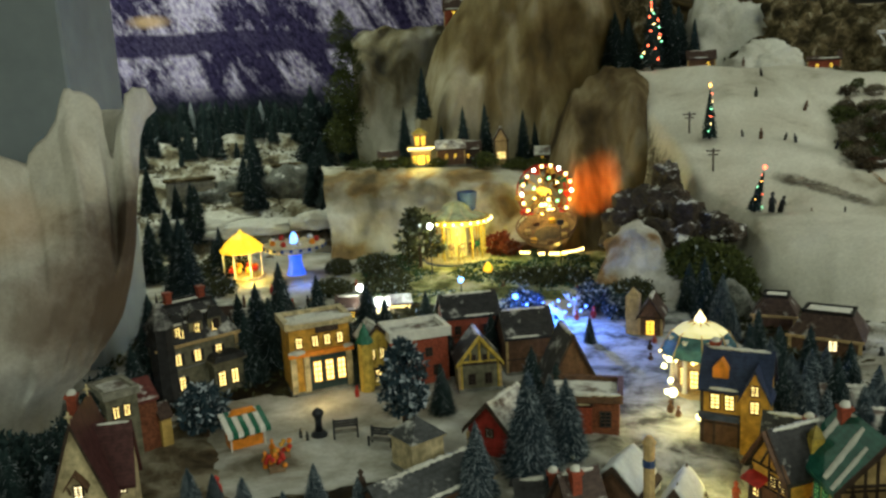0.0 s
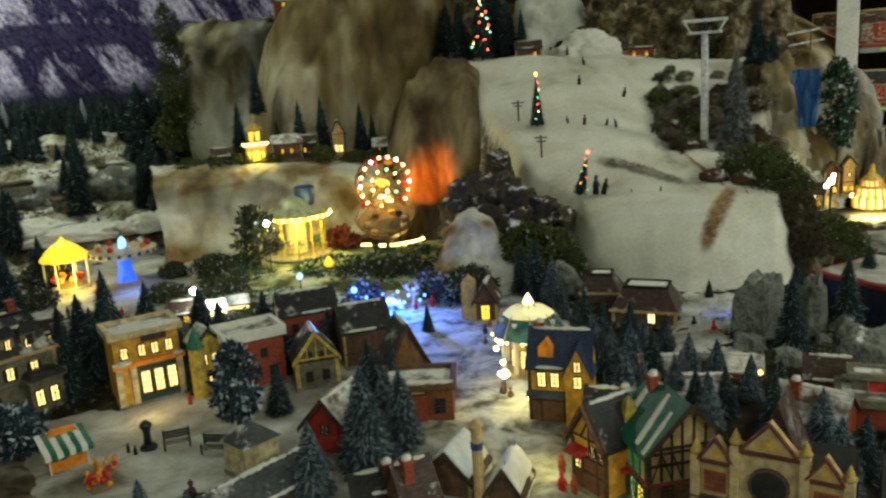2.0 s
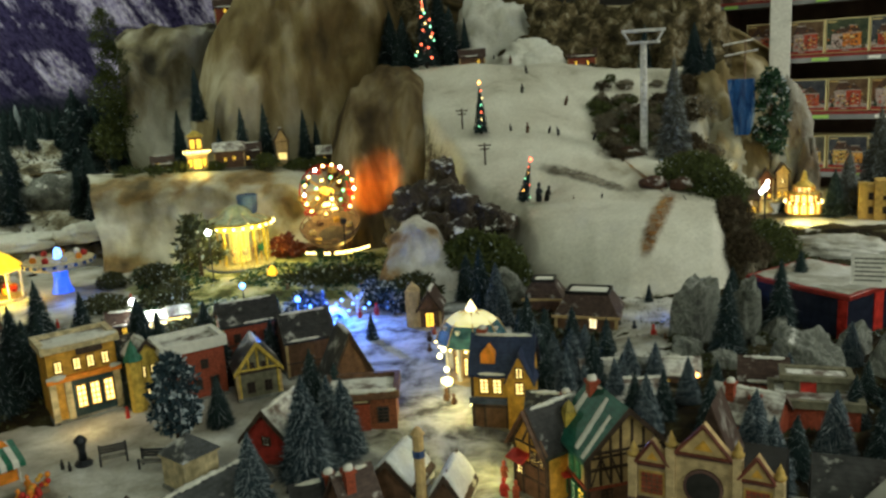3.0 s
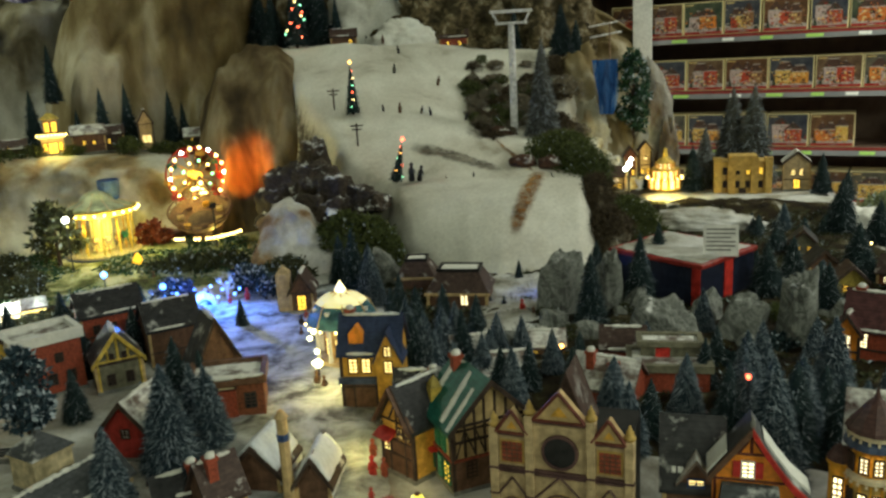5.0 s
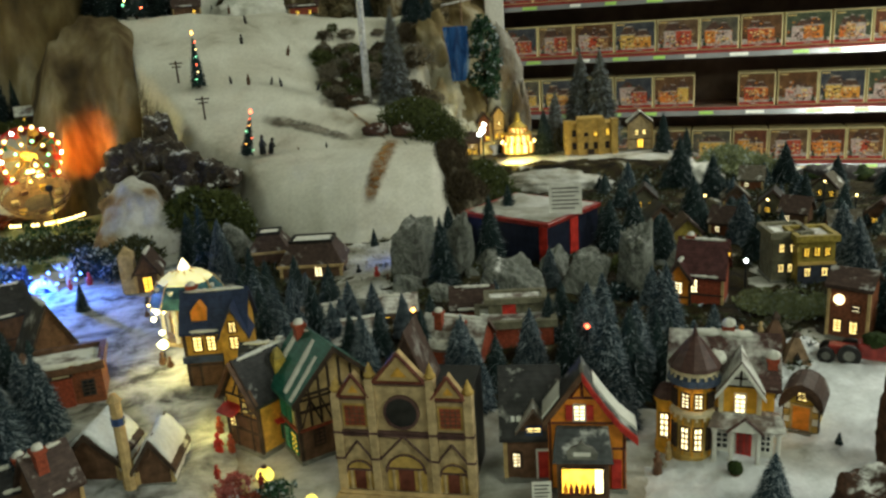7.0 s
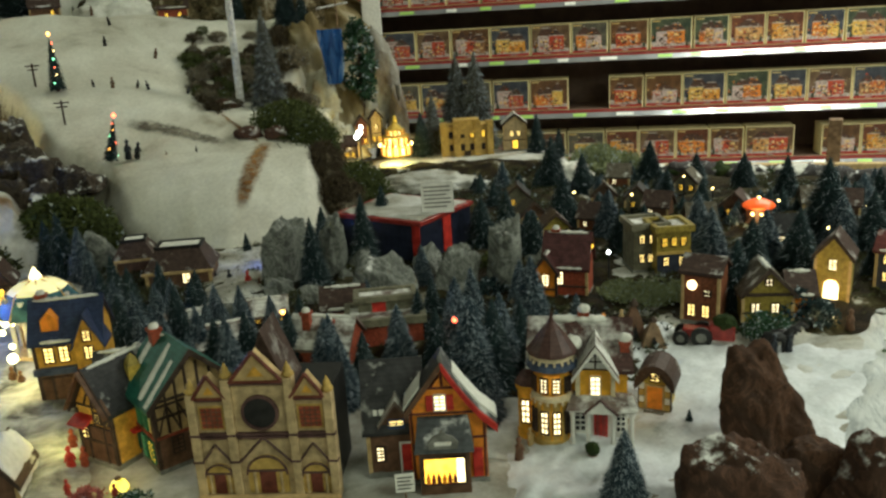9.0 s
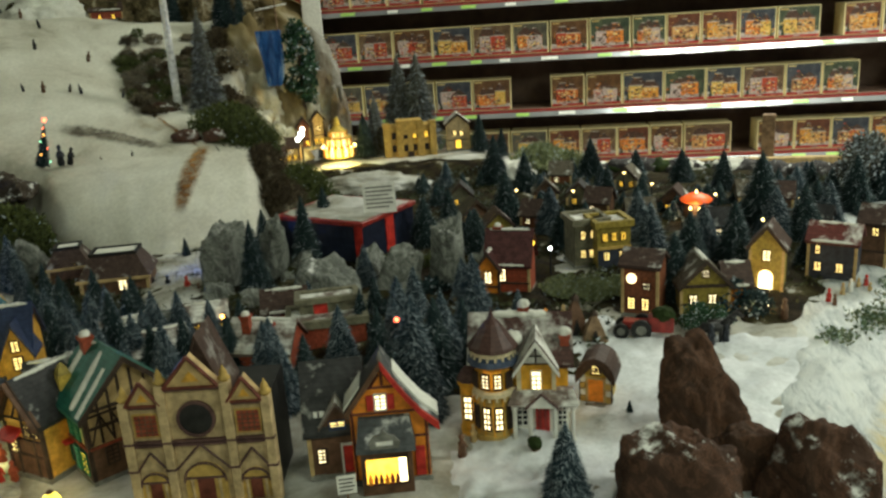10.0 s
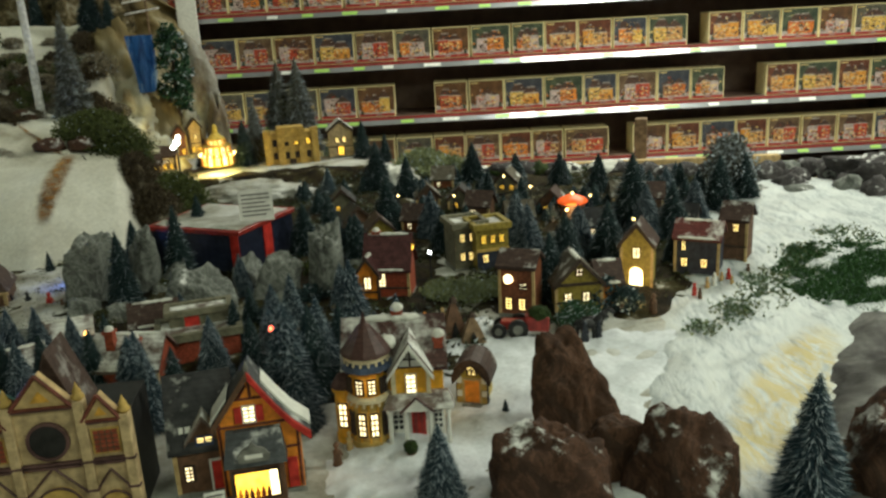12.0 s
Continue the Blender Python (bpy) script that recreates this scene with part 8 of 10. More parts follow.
M["rust"] = stain_mat("rust_stain", [(0.34, (0.1, 0.045, 0.015)), (0.5, (0.3, 0.14, 0.035)), (0.65, (0.46, 0.29, 0.12))], 9)
M["track"] = stain_mat("old_track", [(0.3, (0.06, 0.05, 0.04)), (0.5, (0.15, 0.13, 0.1)), (0.65, (0.34, 0.31, 0.25))], 16)
ski_streak("rust_stain", [(25.9, 2.96), (25.5, 2.86), (24.9, 2.76), (24.3, 2.66), (23.9, 2.58)], 0.8, M["rust"], "rusty brown stain running down the lower slope")
ski_streak("rust_stain", [(22.8, 3.32), (24.2, 3.12), (25.5, 2.93)], 0.22, M["rust"], "thin rusty stain on the slope's brow")
ski_streak("old_track", [(16.8, 3.2), (19.0, 3.15), (20.8, 3.09), (23.4, 2.99)], 0.24, M["track"], "dark ski track crossing the hill", 0.045)
ski_streak("earth_patch", [(20.8, 3.36), (22.6, 3.45), (24.4, 3.6), (26.2, 3.8)], 0.24, M["track"], "bare brown earth below the hill's scrub", 0.16)
ski_streak("old_track", [(8.4, 3.8), (9.6, 3.5), (11.2, 3.25)], 0.5, M["track"], "grey groove between crag and ski hill")
# snowy knoll above the ski hill
mass("snow_knoll", 14.6, 4.62, (0.28, 0.15, 0.36), M["snow_clean"], "white snow knoll above the ski hill", 1.7, 0.25, z=0.68, category="snow knoll", group="snow knolls", sub=5)
mass("snow_knoll", 17.0, 4.35, (0.2, 0.13, 0.16), M["snow_clean"], "small white snow knoll on the hilltop", 3.7, 0.25, z=0.66, category="snow knoll", group="snow knolls", sub=5)
for k, (a_, d_, s_) in enumerate([(19.6, 4.5, (0.3, 0.2, 0.34)), (23.0, 4.5, (0.35, 0.2, 0.3)), (9.0, 4.7, (0.25, 0.15, 0.5)), (26.5, 4.4, (0.25, 0.2, 0.4))]):
    mass("wooded_knoll", a_, d_, s_, M["scrub"], "dark scrub-covered knoll behind the ski hill", 5.1 * k + 1, 0.4, z=0.62, category="knoll", group="knolls", sub=5, freq=2.5)
for k, (a_, d_, s_, z_, m_) in enumerate([(27.9, 3.9, (0.14, 0.12, 0.2), 0.3, "canvas"), (28.6, 3.66, (0.12, 0.1, 0.13), 0.16, "canvas"), (30.4, 3.66, (0.13, 0.08, 0.13), 0.06, "canvas"), (33.6, 3.85, (0.1, 0.1, 0.3), 0.2, "canvas_white"), (34.6, 3.75, (0.05, 0.08, 0.22), 0.1, "canvas_white")]):
    mass("waterfall_rock", a_, d_, s_, M[m_], "rough tan and white rock round the waterfall", 3.3 * k + 2, 0.4, z=z_, category="rock", freq=2.2)
for k, (a_, d_, s_, z_, m_) in enumerate([(29.6, 3.74, (0.1, 0.08, 0.18), 0.2, "canvas"), (31.2, 3.74, (0.1, 0.07, 0.2), 0.12, "canvas_dark"), (32.6, 3.74, (0.08, 0.07, 0.16), 0.1, "canvas"), (30.4, 3.78, (0.09, 0.06, 0.14), 0.28, "canvas_dark"), (28.9, 3.86, (0.1, 0.08, 0.2), 0.44, "canvas_dark")]):
    mass("waterfall_rock", a_, d_, s_, M[m_], "rough brown rock below the waterfall", 7.1 * k + 3, 0.4, z=z_, category="rock", freq=2.4)
mass("snow_bank", 36.5, 3.12, (0.24, 0.1, 0.06), M["snow"], "white snow bank below the castle ledge", 8.1, 0.3, category="snow bank", group="snow banks", sub=5)
mass("snow_bank", 46.6, 3.2, (0.1, 0.08, 0.075), M["snow_clean"], "rounded white snow bank by the firs", 9.4, 0.3, category="snow bank", group="snow banks")
for k, (a_, d_, s_, z_) in enumerate([(-21.5, 4.15, (0.3, 0.12, 0.06), 0.1), (-19.0, 4.5, (0.25, 0.12, 0.12), 0.15), (-17.5, 4.0, (0.3, 0.12, 0.05), 0.08), (-14.5, 4.5, (0.25, 0.1, 0.16), 0.15), (-13.6, 3.9, (0.12, 0.1, 0.06), 0.1)]):
    mass("snowy_ledge", a_, d_, s_, M["snow_clean" if k in (0, 2, 4) else "grey_rock"], "low rock ledge covered by snow", 4.9 * k + 3, 0.4, z=z_, category="ledge", group="snowy ledges", freq=2.0)

# waterfall sheet
wf = thing("waterfall", *P(30.55, 3.66), 0, "bright blue plastic waterfall sheet between rocks", "waterfall", "", 0.385)
bm = B()
rows_ = []
for k in range(10):
    t = k / 9
    rows_.append([bm.verts.new(((-0.055 + 0.11 * j / 6) * (0.55 + 0.45 * t ** 0.6) + 0.006 * math.sin(5 * t + j), 0.06 * t + 0.008 * math.sin(j * 2.1), 0.23 * t)) for j in range(7)])
for a_, b_ in zip(rows_, rows_[1:]):
    for j in range(6):
        bm.faces.new((a_[j], a_[j + 1], b_[j + 1], b_[j]))
part("sheet", bm, snow_mat("blue_water", [(0.35, (0.01, 0.04, 0.16)), (0.55, (0.03, 0.12, 0.36)), (0.75, (0.4, 0.5, 0.6))], 14, rough=0.25, stretch=(3, 1, 0.6)), wf, smooth=True)

# river at the far right, with moss
def sheet(name, az0, az1, d0, d1, z, material, label, category, rag=0.0, n_a=60, n_d=60, wave=0.006, seed=0.0):
    bm = B()
    grid = []
    for i in range(n_a + 1):
        u = i / n_a
        row = []
        for k in range(n_d + 1):
            v = k / n_d
            e = rag * noise.noise(Vector((u * 6, seed, 0))) * (1 if v > 0.5 else -1) * abs(2 * v - 1)
            e2 = 8 * rag * noise.noise(Vector((v * 5, seed + 4, 0))) * (2 * u - 1)
            x, y = P(az0 + (az1 - az0) * u + e2, d0 + (d1 - d0) * v + e)
            h = z + bank(math.degrees(math.atan2(x, y)), math.hypot(x, y)) + wave * (noise.noise(Vector((x * 9 + y * 4, y * 14, seed))) + 0.5 * noise.noise(Vector((x * 30, y * 42, seed))))
            h -= 0.02 * max(0, abs(2 * u - 1) ** 6, abs(2 * v - 1) ** 10)
            row.append(bm.verts.new((x, y, h)))
        grid.append(row)
    for a, b in zip(grid, grid[1:]):
        for k in range(n_d):
            bm.faces.new((a[k], a[k + 1], b[k + 1], b[k]))
    bmesh.ops.recalc_face_normals(bm, faces=bm.faces[:])
    return solid(name, bm, material, label, category, "", "structure")


sheet("water", 66.5, 100, 0.95, 3.35, 0.016, M["river"], "white icy river with yellow and green streaks", "river", 0.08, n_a=90, n_d=110, wave=0.008)
sheet("pavement", -1.0, 13.5, 1.15, 2.55, 0.012, M["path"], "icy grey path between the houses", "path", 0.06, wave=0.004, seed=3.0)


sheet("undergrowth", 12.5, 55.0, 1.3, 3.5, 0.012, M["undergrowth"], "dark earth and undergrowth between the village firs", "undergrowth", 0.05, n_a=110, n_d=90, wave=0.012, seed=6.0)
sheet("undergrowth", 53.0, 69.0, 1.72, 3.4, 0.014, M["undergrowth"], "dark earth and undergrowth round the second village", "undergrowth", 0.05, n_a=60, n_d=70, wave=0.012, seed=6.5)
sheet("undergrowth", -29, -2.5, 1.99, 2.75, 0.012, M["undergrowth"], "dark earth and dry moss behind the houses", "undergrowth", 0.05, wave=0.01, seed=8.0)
sheet("undergrowth", -12, 9, 2.62, 3.55, 0.012, M["grass"], "olive grass and scrub round the fair rides", "undergrowth", 0.06, wave=0.012, seed=9.0)
sheet("undergrowth", -36, -23.2, 1.25, 2.0, 0.008, M["earth"], "dark earth round the chapel and manor", "earth", 0.1, n_a=90, n_d=80, wave=0.008, seed=15.0)
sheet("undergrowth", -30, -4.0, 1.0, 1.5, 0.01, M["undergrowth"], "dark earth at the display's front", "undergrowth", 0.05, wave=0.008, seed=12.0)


def moss_patch(name, az, d, ra, rd, n, label, seed, mat="moss_green", spread=0.75):
    rnd = random.Random(seed)
    bm = B()
    for k in range(n):
        t, a = math.sqrt(rnd.random()), rnd.uniform(0, 6.28)
        u, w = t * math.cos(a), t * math.sin(a)
        if 0.5 * noise.noise(Vector((u * 2.2, w * 2.2, seed))) + 0.4 * noise.noise(Vector((u * 9, w * 6, seed + 1))) + rnd.gauss(0, 0.13) < t * 0.9 - spread:
            continue
        x, y = P(az + ra * t * math.cos(a), d + rd * t * math.sin(a))
        for j in range(3):
            o = Vector((rnd.gauss(0, 1), rnd.gauss(0, 1), abs(rnd.gauss(0, 1)) + 0.4)).normalized() * rnd.uniform(0.004, 0.01)
            s = o.orthogonal().normalized() * 0.0028
            c = Vector((x, y, 0.016))
            bm.faces.new([bm.verts.new(q) for q in (c - s, c + s, c + o)])
    return solid(name, bm, M[mat], label, "moss", "", "stuff", False)


# the river bank's shadow is painted as this grey sheet
sheet("pavement", 78.0, 94, 1.16, 1.9, 0.03, M["bank"], "grey bank beside the river, shadow put into its colour", "bank", 0.08, wave=0.01, seed=33.0)
sheet("pavement", 20.6, 26.4, 1.92, 2.5, 0.02, M["snow"], "snowy path between lodges and rocks", "path", 0.05, wave=0.006, seed=35.0)
sheet("pavement", 43.5, 70, 0.9, 1.74, 0.008, M["fresh_snow"], "fresh bluish white snow round the villa", "snow", 0.1, n_a=90, n_d=70, wave=0.01, seed=41.0)
moss_patch("moss", 78.4, 2.17, 5.6, 0.28, 15000, "green moss growing on the river ice", 3.0)
for k, (a_, d_, ra_, rd_, n_) in enumerate(((69.6, 1.71, 1.6, 0.05, 240), (71.4, 1.83, 1.9, 0.1, 600), (72.8, 2.0, 1.9, 0.15, 900), (74.4, 2.24, 1.9, 0.16, 900), (76.4, 2.48, 2.6, 0.11, 600))):
    moss_patch("moss", a_, d_, ra_, rd_, n_, "thin green moss at the river's edge", 5.0 + k, "moss_light", 0.45)
    moss_patch("moss", a_ + 0.3, d_, ra_ * 1.2, rd_ * 1.15, n_ // 2, "pale dry moss at the river's edge", 15.0 + k, "pale_moss", 0.5)
sheet("undergrowth", -25, -10.5, 3.75, 5.2, 0.016, M["far_bank"], "dark rocky ground with snow on the far bank", "undergrowth", 0.05, wave=0.03, seed=14.0)


def litter(name, az0, az1, d0, d1, n, mat, label, seed, size=0.012):
    """Countless small twigs and leaves over a stretch of ground."""
    rnd = random.Random(seed)
    bm = B()
    for k in range(n):
        az, d = rnd.uniform(az0, az1), d0 + (d1 - d0) * math.sqrt(rnd.random())
        x, y = P(az, d)
        if noise.noise(Vector((x * 5, y * 5, seed))) < -0.12:
            continue
        c = Vector((x, y, bank(az, d) + 0.012))
        for j in range(3):
            o = Vector((rnd.gauss(0, 1), rnd.gauss(0, 1), abs(rnd.gauss(0, 1)) + 0.3)).normalized() * rnd.uniform(0.5, 1.6) * size
            s = o.orthogonal().normalized() * size * 0.28
            bm.faces.new([bm.verts.new(v) for v in (c - s, c + s, c + o)])
    return solid(name, bm, M[mat], label, "undergrowth", "", "stuff", False)


ru_ = random.Random(77)
for k in range(46):
    a_ = ru_.uniform(26, 56)
    d_ = ru_.uniform(1.62, 2.2)
    if 32.5 < a_ < 37 and d_ < 1.72 or a_ > 45 and d_ > 1.8 or 47 < a_:
        continue
    if k % 4 == 0:
        crag_rock("rock", a_, d_, (ru_.uniform(0.018, 0.035), 0.025, ru_.uniform(0.015, 0.035)), M["grey_rock"], "small grey stone in the undergrowth", 40 + k, planes=8, sub=3)
    else:
        broadleaf(a_, d_, ru_.uniform(0.025, 0.055), ru_.uniform(0.025, 0.045), ru_.choice(["bush", "scrub_leaf", "bush", "fir", "moss_leaf"]), "small tangled shrub between the firs", 200 + k, trunk=False, clumps=36, category="bush")
for k, (a_, d_, h_) in enumerate([(33.0, 1.82, 0.09), (37.8, 1.78, 0.1), (40.8, 1.74, 0.13), (44.2, 1.82, 0.12), (28.2, 1.72, 0.1), (26.2, 1.68, 0.12), (39.8, 1.62, 0.15), (37.0, 1.64, 0.12), (24.0, 1.74, 0.13), (22.2, 1.8, 0.12), (20.6, 1.84, 0.13), (19.2, 1.9, 0.12), (18.2, 1.84, 0.13), (44.8, 1.5, 0.14)]):
    fir(a_, d_, h_, (2, 0, 3)[k % 3])
litter("undergrowth_leaves", 13, 55, 1.32, 3.3, 20000, "bush", "dry twigs and olive leaves between the firs", 21)
litter("undergrowth_leaves", 54, 68, 1.75, 3.3, 5000, "bush", "dry twigs and leaves in the second village", 22)
litter("undergrowth_leaves", -11, 9, 2.65, 3.5, 5000, "leaf_green", "olive grass round the fair rides", 23)
litter("undergrowth_leaves", -29, -3, 2.0, 2.75, 4000, "bush", "dry twigs behind the houses", 24)
litter("undergrowth_leaves", -25, -11, 3.8, 5.0, 2200, "scrub_leaf", "dry scrub on the far bank", 25, 0.016)
for a_, d_, w_, h_, z_ in ((-14.6, 4.55, 0.2, 0.15, 0.18), (-21.3, 4.45, 0.24, 0.1, 0.2), (-17.9, 4.3, 0.14, 0.09, 0.13)):
    sw = thing("stone_wall", *P(a_, d_), 0, "low grey retaining wall with a mossy top", "wall", "retaining walls", z_)
    part("face", vbox(B(), -w_ / 2, w_ / 2, 0, 0.06, 0, h_), M["stone_grey"], sw, bevel=0.008)
    part("coping", vbox(B(), -w_ / 2 - 0.01, w_ / 2 + 0.01, -0.012, 0.07, h_ + 0.0005, h_ + 0.016), M["scrub"], sw, bevel=0.004)
moss_patch("moss", 53.0, 1.9, 3.4, 0.1, 4200, "yellow-green grass before the shops", 7.0, "pale_moss")

# ---------------------------------------------------------------- fair rides
car = thing("carousel", *P(-4.05, 3.24), 0, "large yellow lit carousel with striped dome and bulbs", "carousel")
part("platform", vlathe(B(), [(0.135, 0), (0.138, 0.006), (0.138, 0.02), (0.125, 0.024)], 0, 0.13, 22), M["cream"], car)
part("core", vlathe(B(), [(0.04, 0.024), (0.04, 0.165)], 0, 0.13, 16), glow("mirror_drum", (0.9, 0.8, 0.25), 0.28), car, "glowing mirrored centre drum")
for k in range(12):
    a = 2 * math.pi * k / 12
    cx, cy = 0.115 * math.cos(a), 0.13 + 0.115 * math.sin(a)
    part("column", vrod(B(), (cx, cy, 0.024), (cx, cy, 0.168), 0.0035), M["pale_yellow"], car)
    hx, hy = 0.085 * math.cos(a + 0.2), 0.13 + 0.085 * math.sin(a + 0.2)
    hs = part("horse_pole", vrod(B(), (hx, hy, 0.024), (hx, hy, 0.168), 0.0018), M["yellow"], car)
    bm = B()
    vball(bm, hx, hy, 0.075, 0.015, 6)
    vrod(bm, (hx, hy, 0.078), (hx + 0.014, hy, 0.096), 0.005, 6, 0.003)
    for sx in (-0.006, 0.006):
        vrod(bm, (hx + sx, hy, 0.07), (hx + sx * 1.8, hy, 0.045), 0.0022, 5)
    part("horse", bm, M[("tan", "cream", "brown", "green")[k % 4]], hs)
part("rim", vlathe(B(), [(0.135, 0.166), (0.142, 0.17), (0.142, 0.186), (0.132, 0.19)], 0, 0.13, 24), M["pale_yellow"], car)
part("roof", vlathe(B(), [(0.13, 0.188), (0.1, 0.203), (0.066, 0.212), (0.055, 0.232), (0.035, 0.246), (0.012, 0.252)], 0, 0.13, 20), paint("green_dome", (0.42, 0.46, 0.28), 0.5, 0.4, 30), car, smooth=True)
for k in range(10):
    a = 2 * math.pi * k / 10
    part("roof_stripe", vrod(vrod(B(), (0.131 * math.cos(a), 0.13 + 0.131 * math.sin(a), 0.19), (0.067 * math.cos(a), 0.13 + 0.067 * math.sin(a), 0.214), 0.005, 4, 0.003), (0.067 * math.cos(a), 0.13 + 0.067 * math.sin(a), 0.214), (0.036 * math.cos(a), 0.13 + 0.036 * math.sin(a), 0.247), 0.003, 4, 0.002), M["cream"], car)
part("crown_drum", vlathe(B(), [(0.034, 0.21), (0.04, 0.245), (0.042, 0.285), (0.038, 0.287), (0.036, 0.28)], 0.05, 0.15, 16), M["blue"], car, "blue drum on the dome's top")
part("plinth", vlathe(B(), [(0.15, 0), (0.152, 0.004), (0.15, 0.014), (0.139, 0.015)], 0, 0.13, 24), M["slate_blue"], car)
bulbs(car, [(0.145 * math.cos(0.2417 * k), 0.13 + 0.145 * math.sin(0.2417 * k), 0.178) for k in range(26)], 0.0055, "bulb_warm")
be = thing("glowing_bell", *P(-2.13, 3.1), 0, "small glowing yellow bell ornament on the grass", "ornament")
part("bell", vlathe(B(), [(0.026, 0), (0.02, 0.012), (0.014, 0.032), (0.008, 0.044), (0, 0.05)], 0, 0, 12), glow("amber_bell", (1.0, 0.55, 0.03), 1.0), be, smooth=True)
wh = thing("ferris_wheel", *P(2.25, 3.55), 20, "lit ferris wheel with white bulbs on a wooden base", "ferris wheel")
part("base", vbox(B(), -0.15, 0.15, -0.07, 0.07, 0, 0.04), M["brown"], wh, bevel=0.004)
hub_z, rad = 0.25, 0.112
for sy in (-0.03, 0.03):
    bm = B()
    for k in range(20):
        a, b_ = 2 * math.pi * k / 20, 2 * math.pi * (k + 1) / 20
        vrod(bm, (rad * math.cos(a), sy, hub_z + rad * math.sin(a)), (rad * math.cos(b_), sy, hub_z + rad * math.sin(b_)), 0.004, 5)
    part("rim", bm, M["red"], wh)
for k in range(10):
    a = 2 * math.pi * k / 10
    c_, s_ = math.cos(a), math.sin(a)
    part("spoke", vrod(vrod(B(), (0, -0.03, hub_z), (rad * c_, -0.03, hub_z + rad * s_), 0.002, 5), (0, 0.03, hub_z), (rad * c_, 0.03, hub_z + rad * s_), 0.002, 5), M["yellow"], wh)
    gd = part("gondola", vbox(B(), rad * c_ - 0.013, rad * c_ + 0.013, -0.022, 0.022, hub_z + rad * s_ - 0.03, hub_z + rad * s_ - 0.008), M[("red", "green", "yellow")[k % 3]], wh, bevel=0.002)
for k in range(18):
    a = 2 * math.pi * k / 18
    part("bulb", vball(B(), rad * 1.02 * math.cos(a), -0.036, hub_z + rad * 1.02 * math.sin(a), 0.0075, 5), M["bulb_warm" if k % 3 else "bulb_white"], wh)
for k in range(9):
    a = 2 * math.pi * k / 9
    part("bulb", vball(B(), rad * 0.55 * math.cos(a), -0.036, hub_z + rad * 0.55 * math.sin(a), 0.006, 5), M["bulb_warm" if k % 2 else "bulb_green"], wh)
for k in range(7):
    part("bulb", vball(B(), -0.03 + 0.016 * (k % 4), -0.05, hub_z - 0.09 + 0.02 * (k // 2), 0.008, 5), M["bulb_warm"], wh)
part("hub", vrod(B(), (0, -0.045, hub_z), (0, 0.045, hub_z), 0.016, 10), M["lit_warm"], wh)
for sy in (-0.045, 0.045):
    part("leg", vrod(vrod(B(), (0, sy, hub_z), (-0.1, sy * 1.3, 0.04), 0.006, 6), (0, sy, hub_z), (0.1, sy * 1.3, 0.04), 0.006, 6), M["wood"], wh)
ring = thing("tilted_ride", *P(2.35, 3.4), 0, "tilted round brown basket ride below the ferris wheel", "fair ride")
disc = part("basket", vlathe(B(), [(0.06, 0.0), (0.1, 0.008), (0.122, 0.04), (0.118, 0.042), (0.095, 0.016), (0.055, 0.008)], 0, 0, 22), M["brown"], ring)
disc.rotation_euler, disc.location = (radians(24), radians(-6), 0), (0, 0, 0.085)
part("brass_floor", vlathe(B(), [(0.054, 0.0), (0.054, 0.009), (0.01, 0.02)], 0, 0, 18), M["dark_wood"], disc)
for k in range(16):
    a = 2 * math.pi * k / 16
    part("baluster", vrod(B(), (0.1 * math.cos(a), 0.1 * math.sin(a), 0.01), (0.124 * math.cos(a), 0.124 * math.sin(a), 0.058), 0.003, 5), M["brown"], disc)
bm = B()
loops = [[bm.verts.new(((0.124 + 0.0045 * math.cos(c)) * math.cos(a), (0.124 + 0.0045 * math.cos(c)) * math.sin(a), 0.058 + 0.0045 * math.sin(c))) for c in (0.0, 1.57, 3.14, 4.71)] for a in (2 * math.pi * k / 24 for k in range(24))]
for k in range(24):
    for j in range(4):
        bm.faces.new((loops[k][j], loops[(k + 1) % 24][j], loops[(k + 1) % 24][(j + 1) % 4], loops[k][(j + 1) % 4]))
part("hand_rail", bm, M["brown"], disc)
for k in range(7):
    a = 2 * math.pi * k / 7 + 0.3
    part("seat", vbox(B(), 0.08 * math.cos(a) - 0.013, 0.08 * math.cos(a) + 0.013, 0.08 * math.sin(a) - 0.01, 0.08 * math.sin(a) + 0.01, 0.014, 0.032), M[("tan", "yellow", "brown")[k % 3]], disc, bevel=0.003)
part("pedestal", vlathe(B(), [(0.06, 0), (0.04, 0.03), (0.03, 0.09)], 0, 0, 10), M["dark_wood"], ring)
ls = thing("bulb_garland", *P(3.0, 3.32), 0, "string of warm bulbs lying before the rides", "light string")
bulbs(ls, [(-0.15 + 0.015 * k, 0.07 - 0.09 * math.sin(math.pi * k / 20 * 0.85) + 0.1 * (k / 20) ** 2, 0.02 + 0.0003 * k) for k in range(21) if k not in (3, 4, 7)], 0.0062, "bulb_warm")
part("wire", vrod(vrod(B(), (-0.15, 0.07, 0.012), (0, 0.0, 0.012), 0.0015, 4), (0, 0.0, 0.012), (0.15, 0.12, 0.018), 0.0015, 4), M["black"], ls)

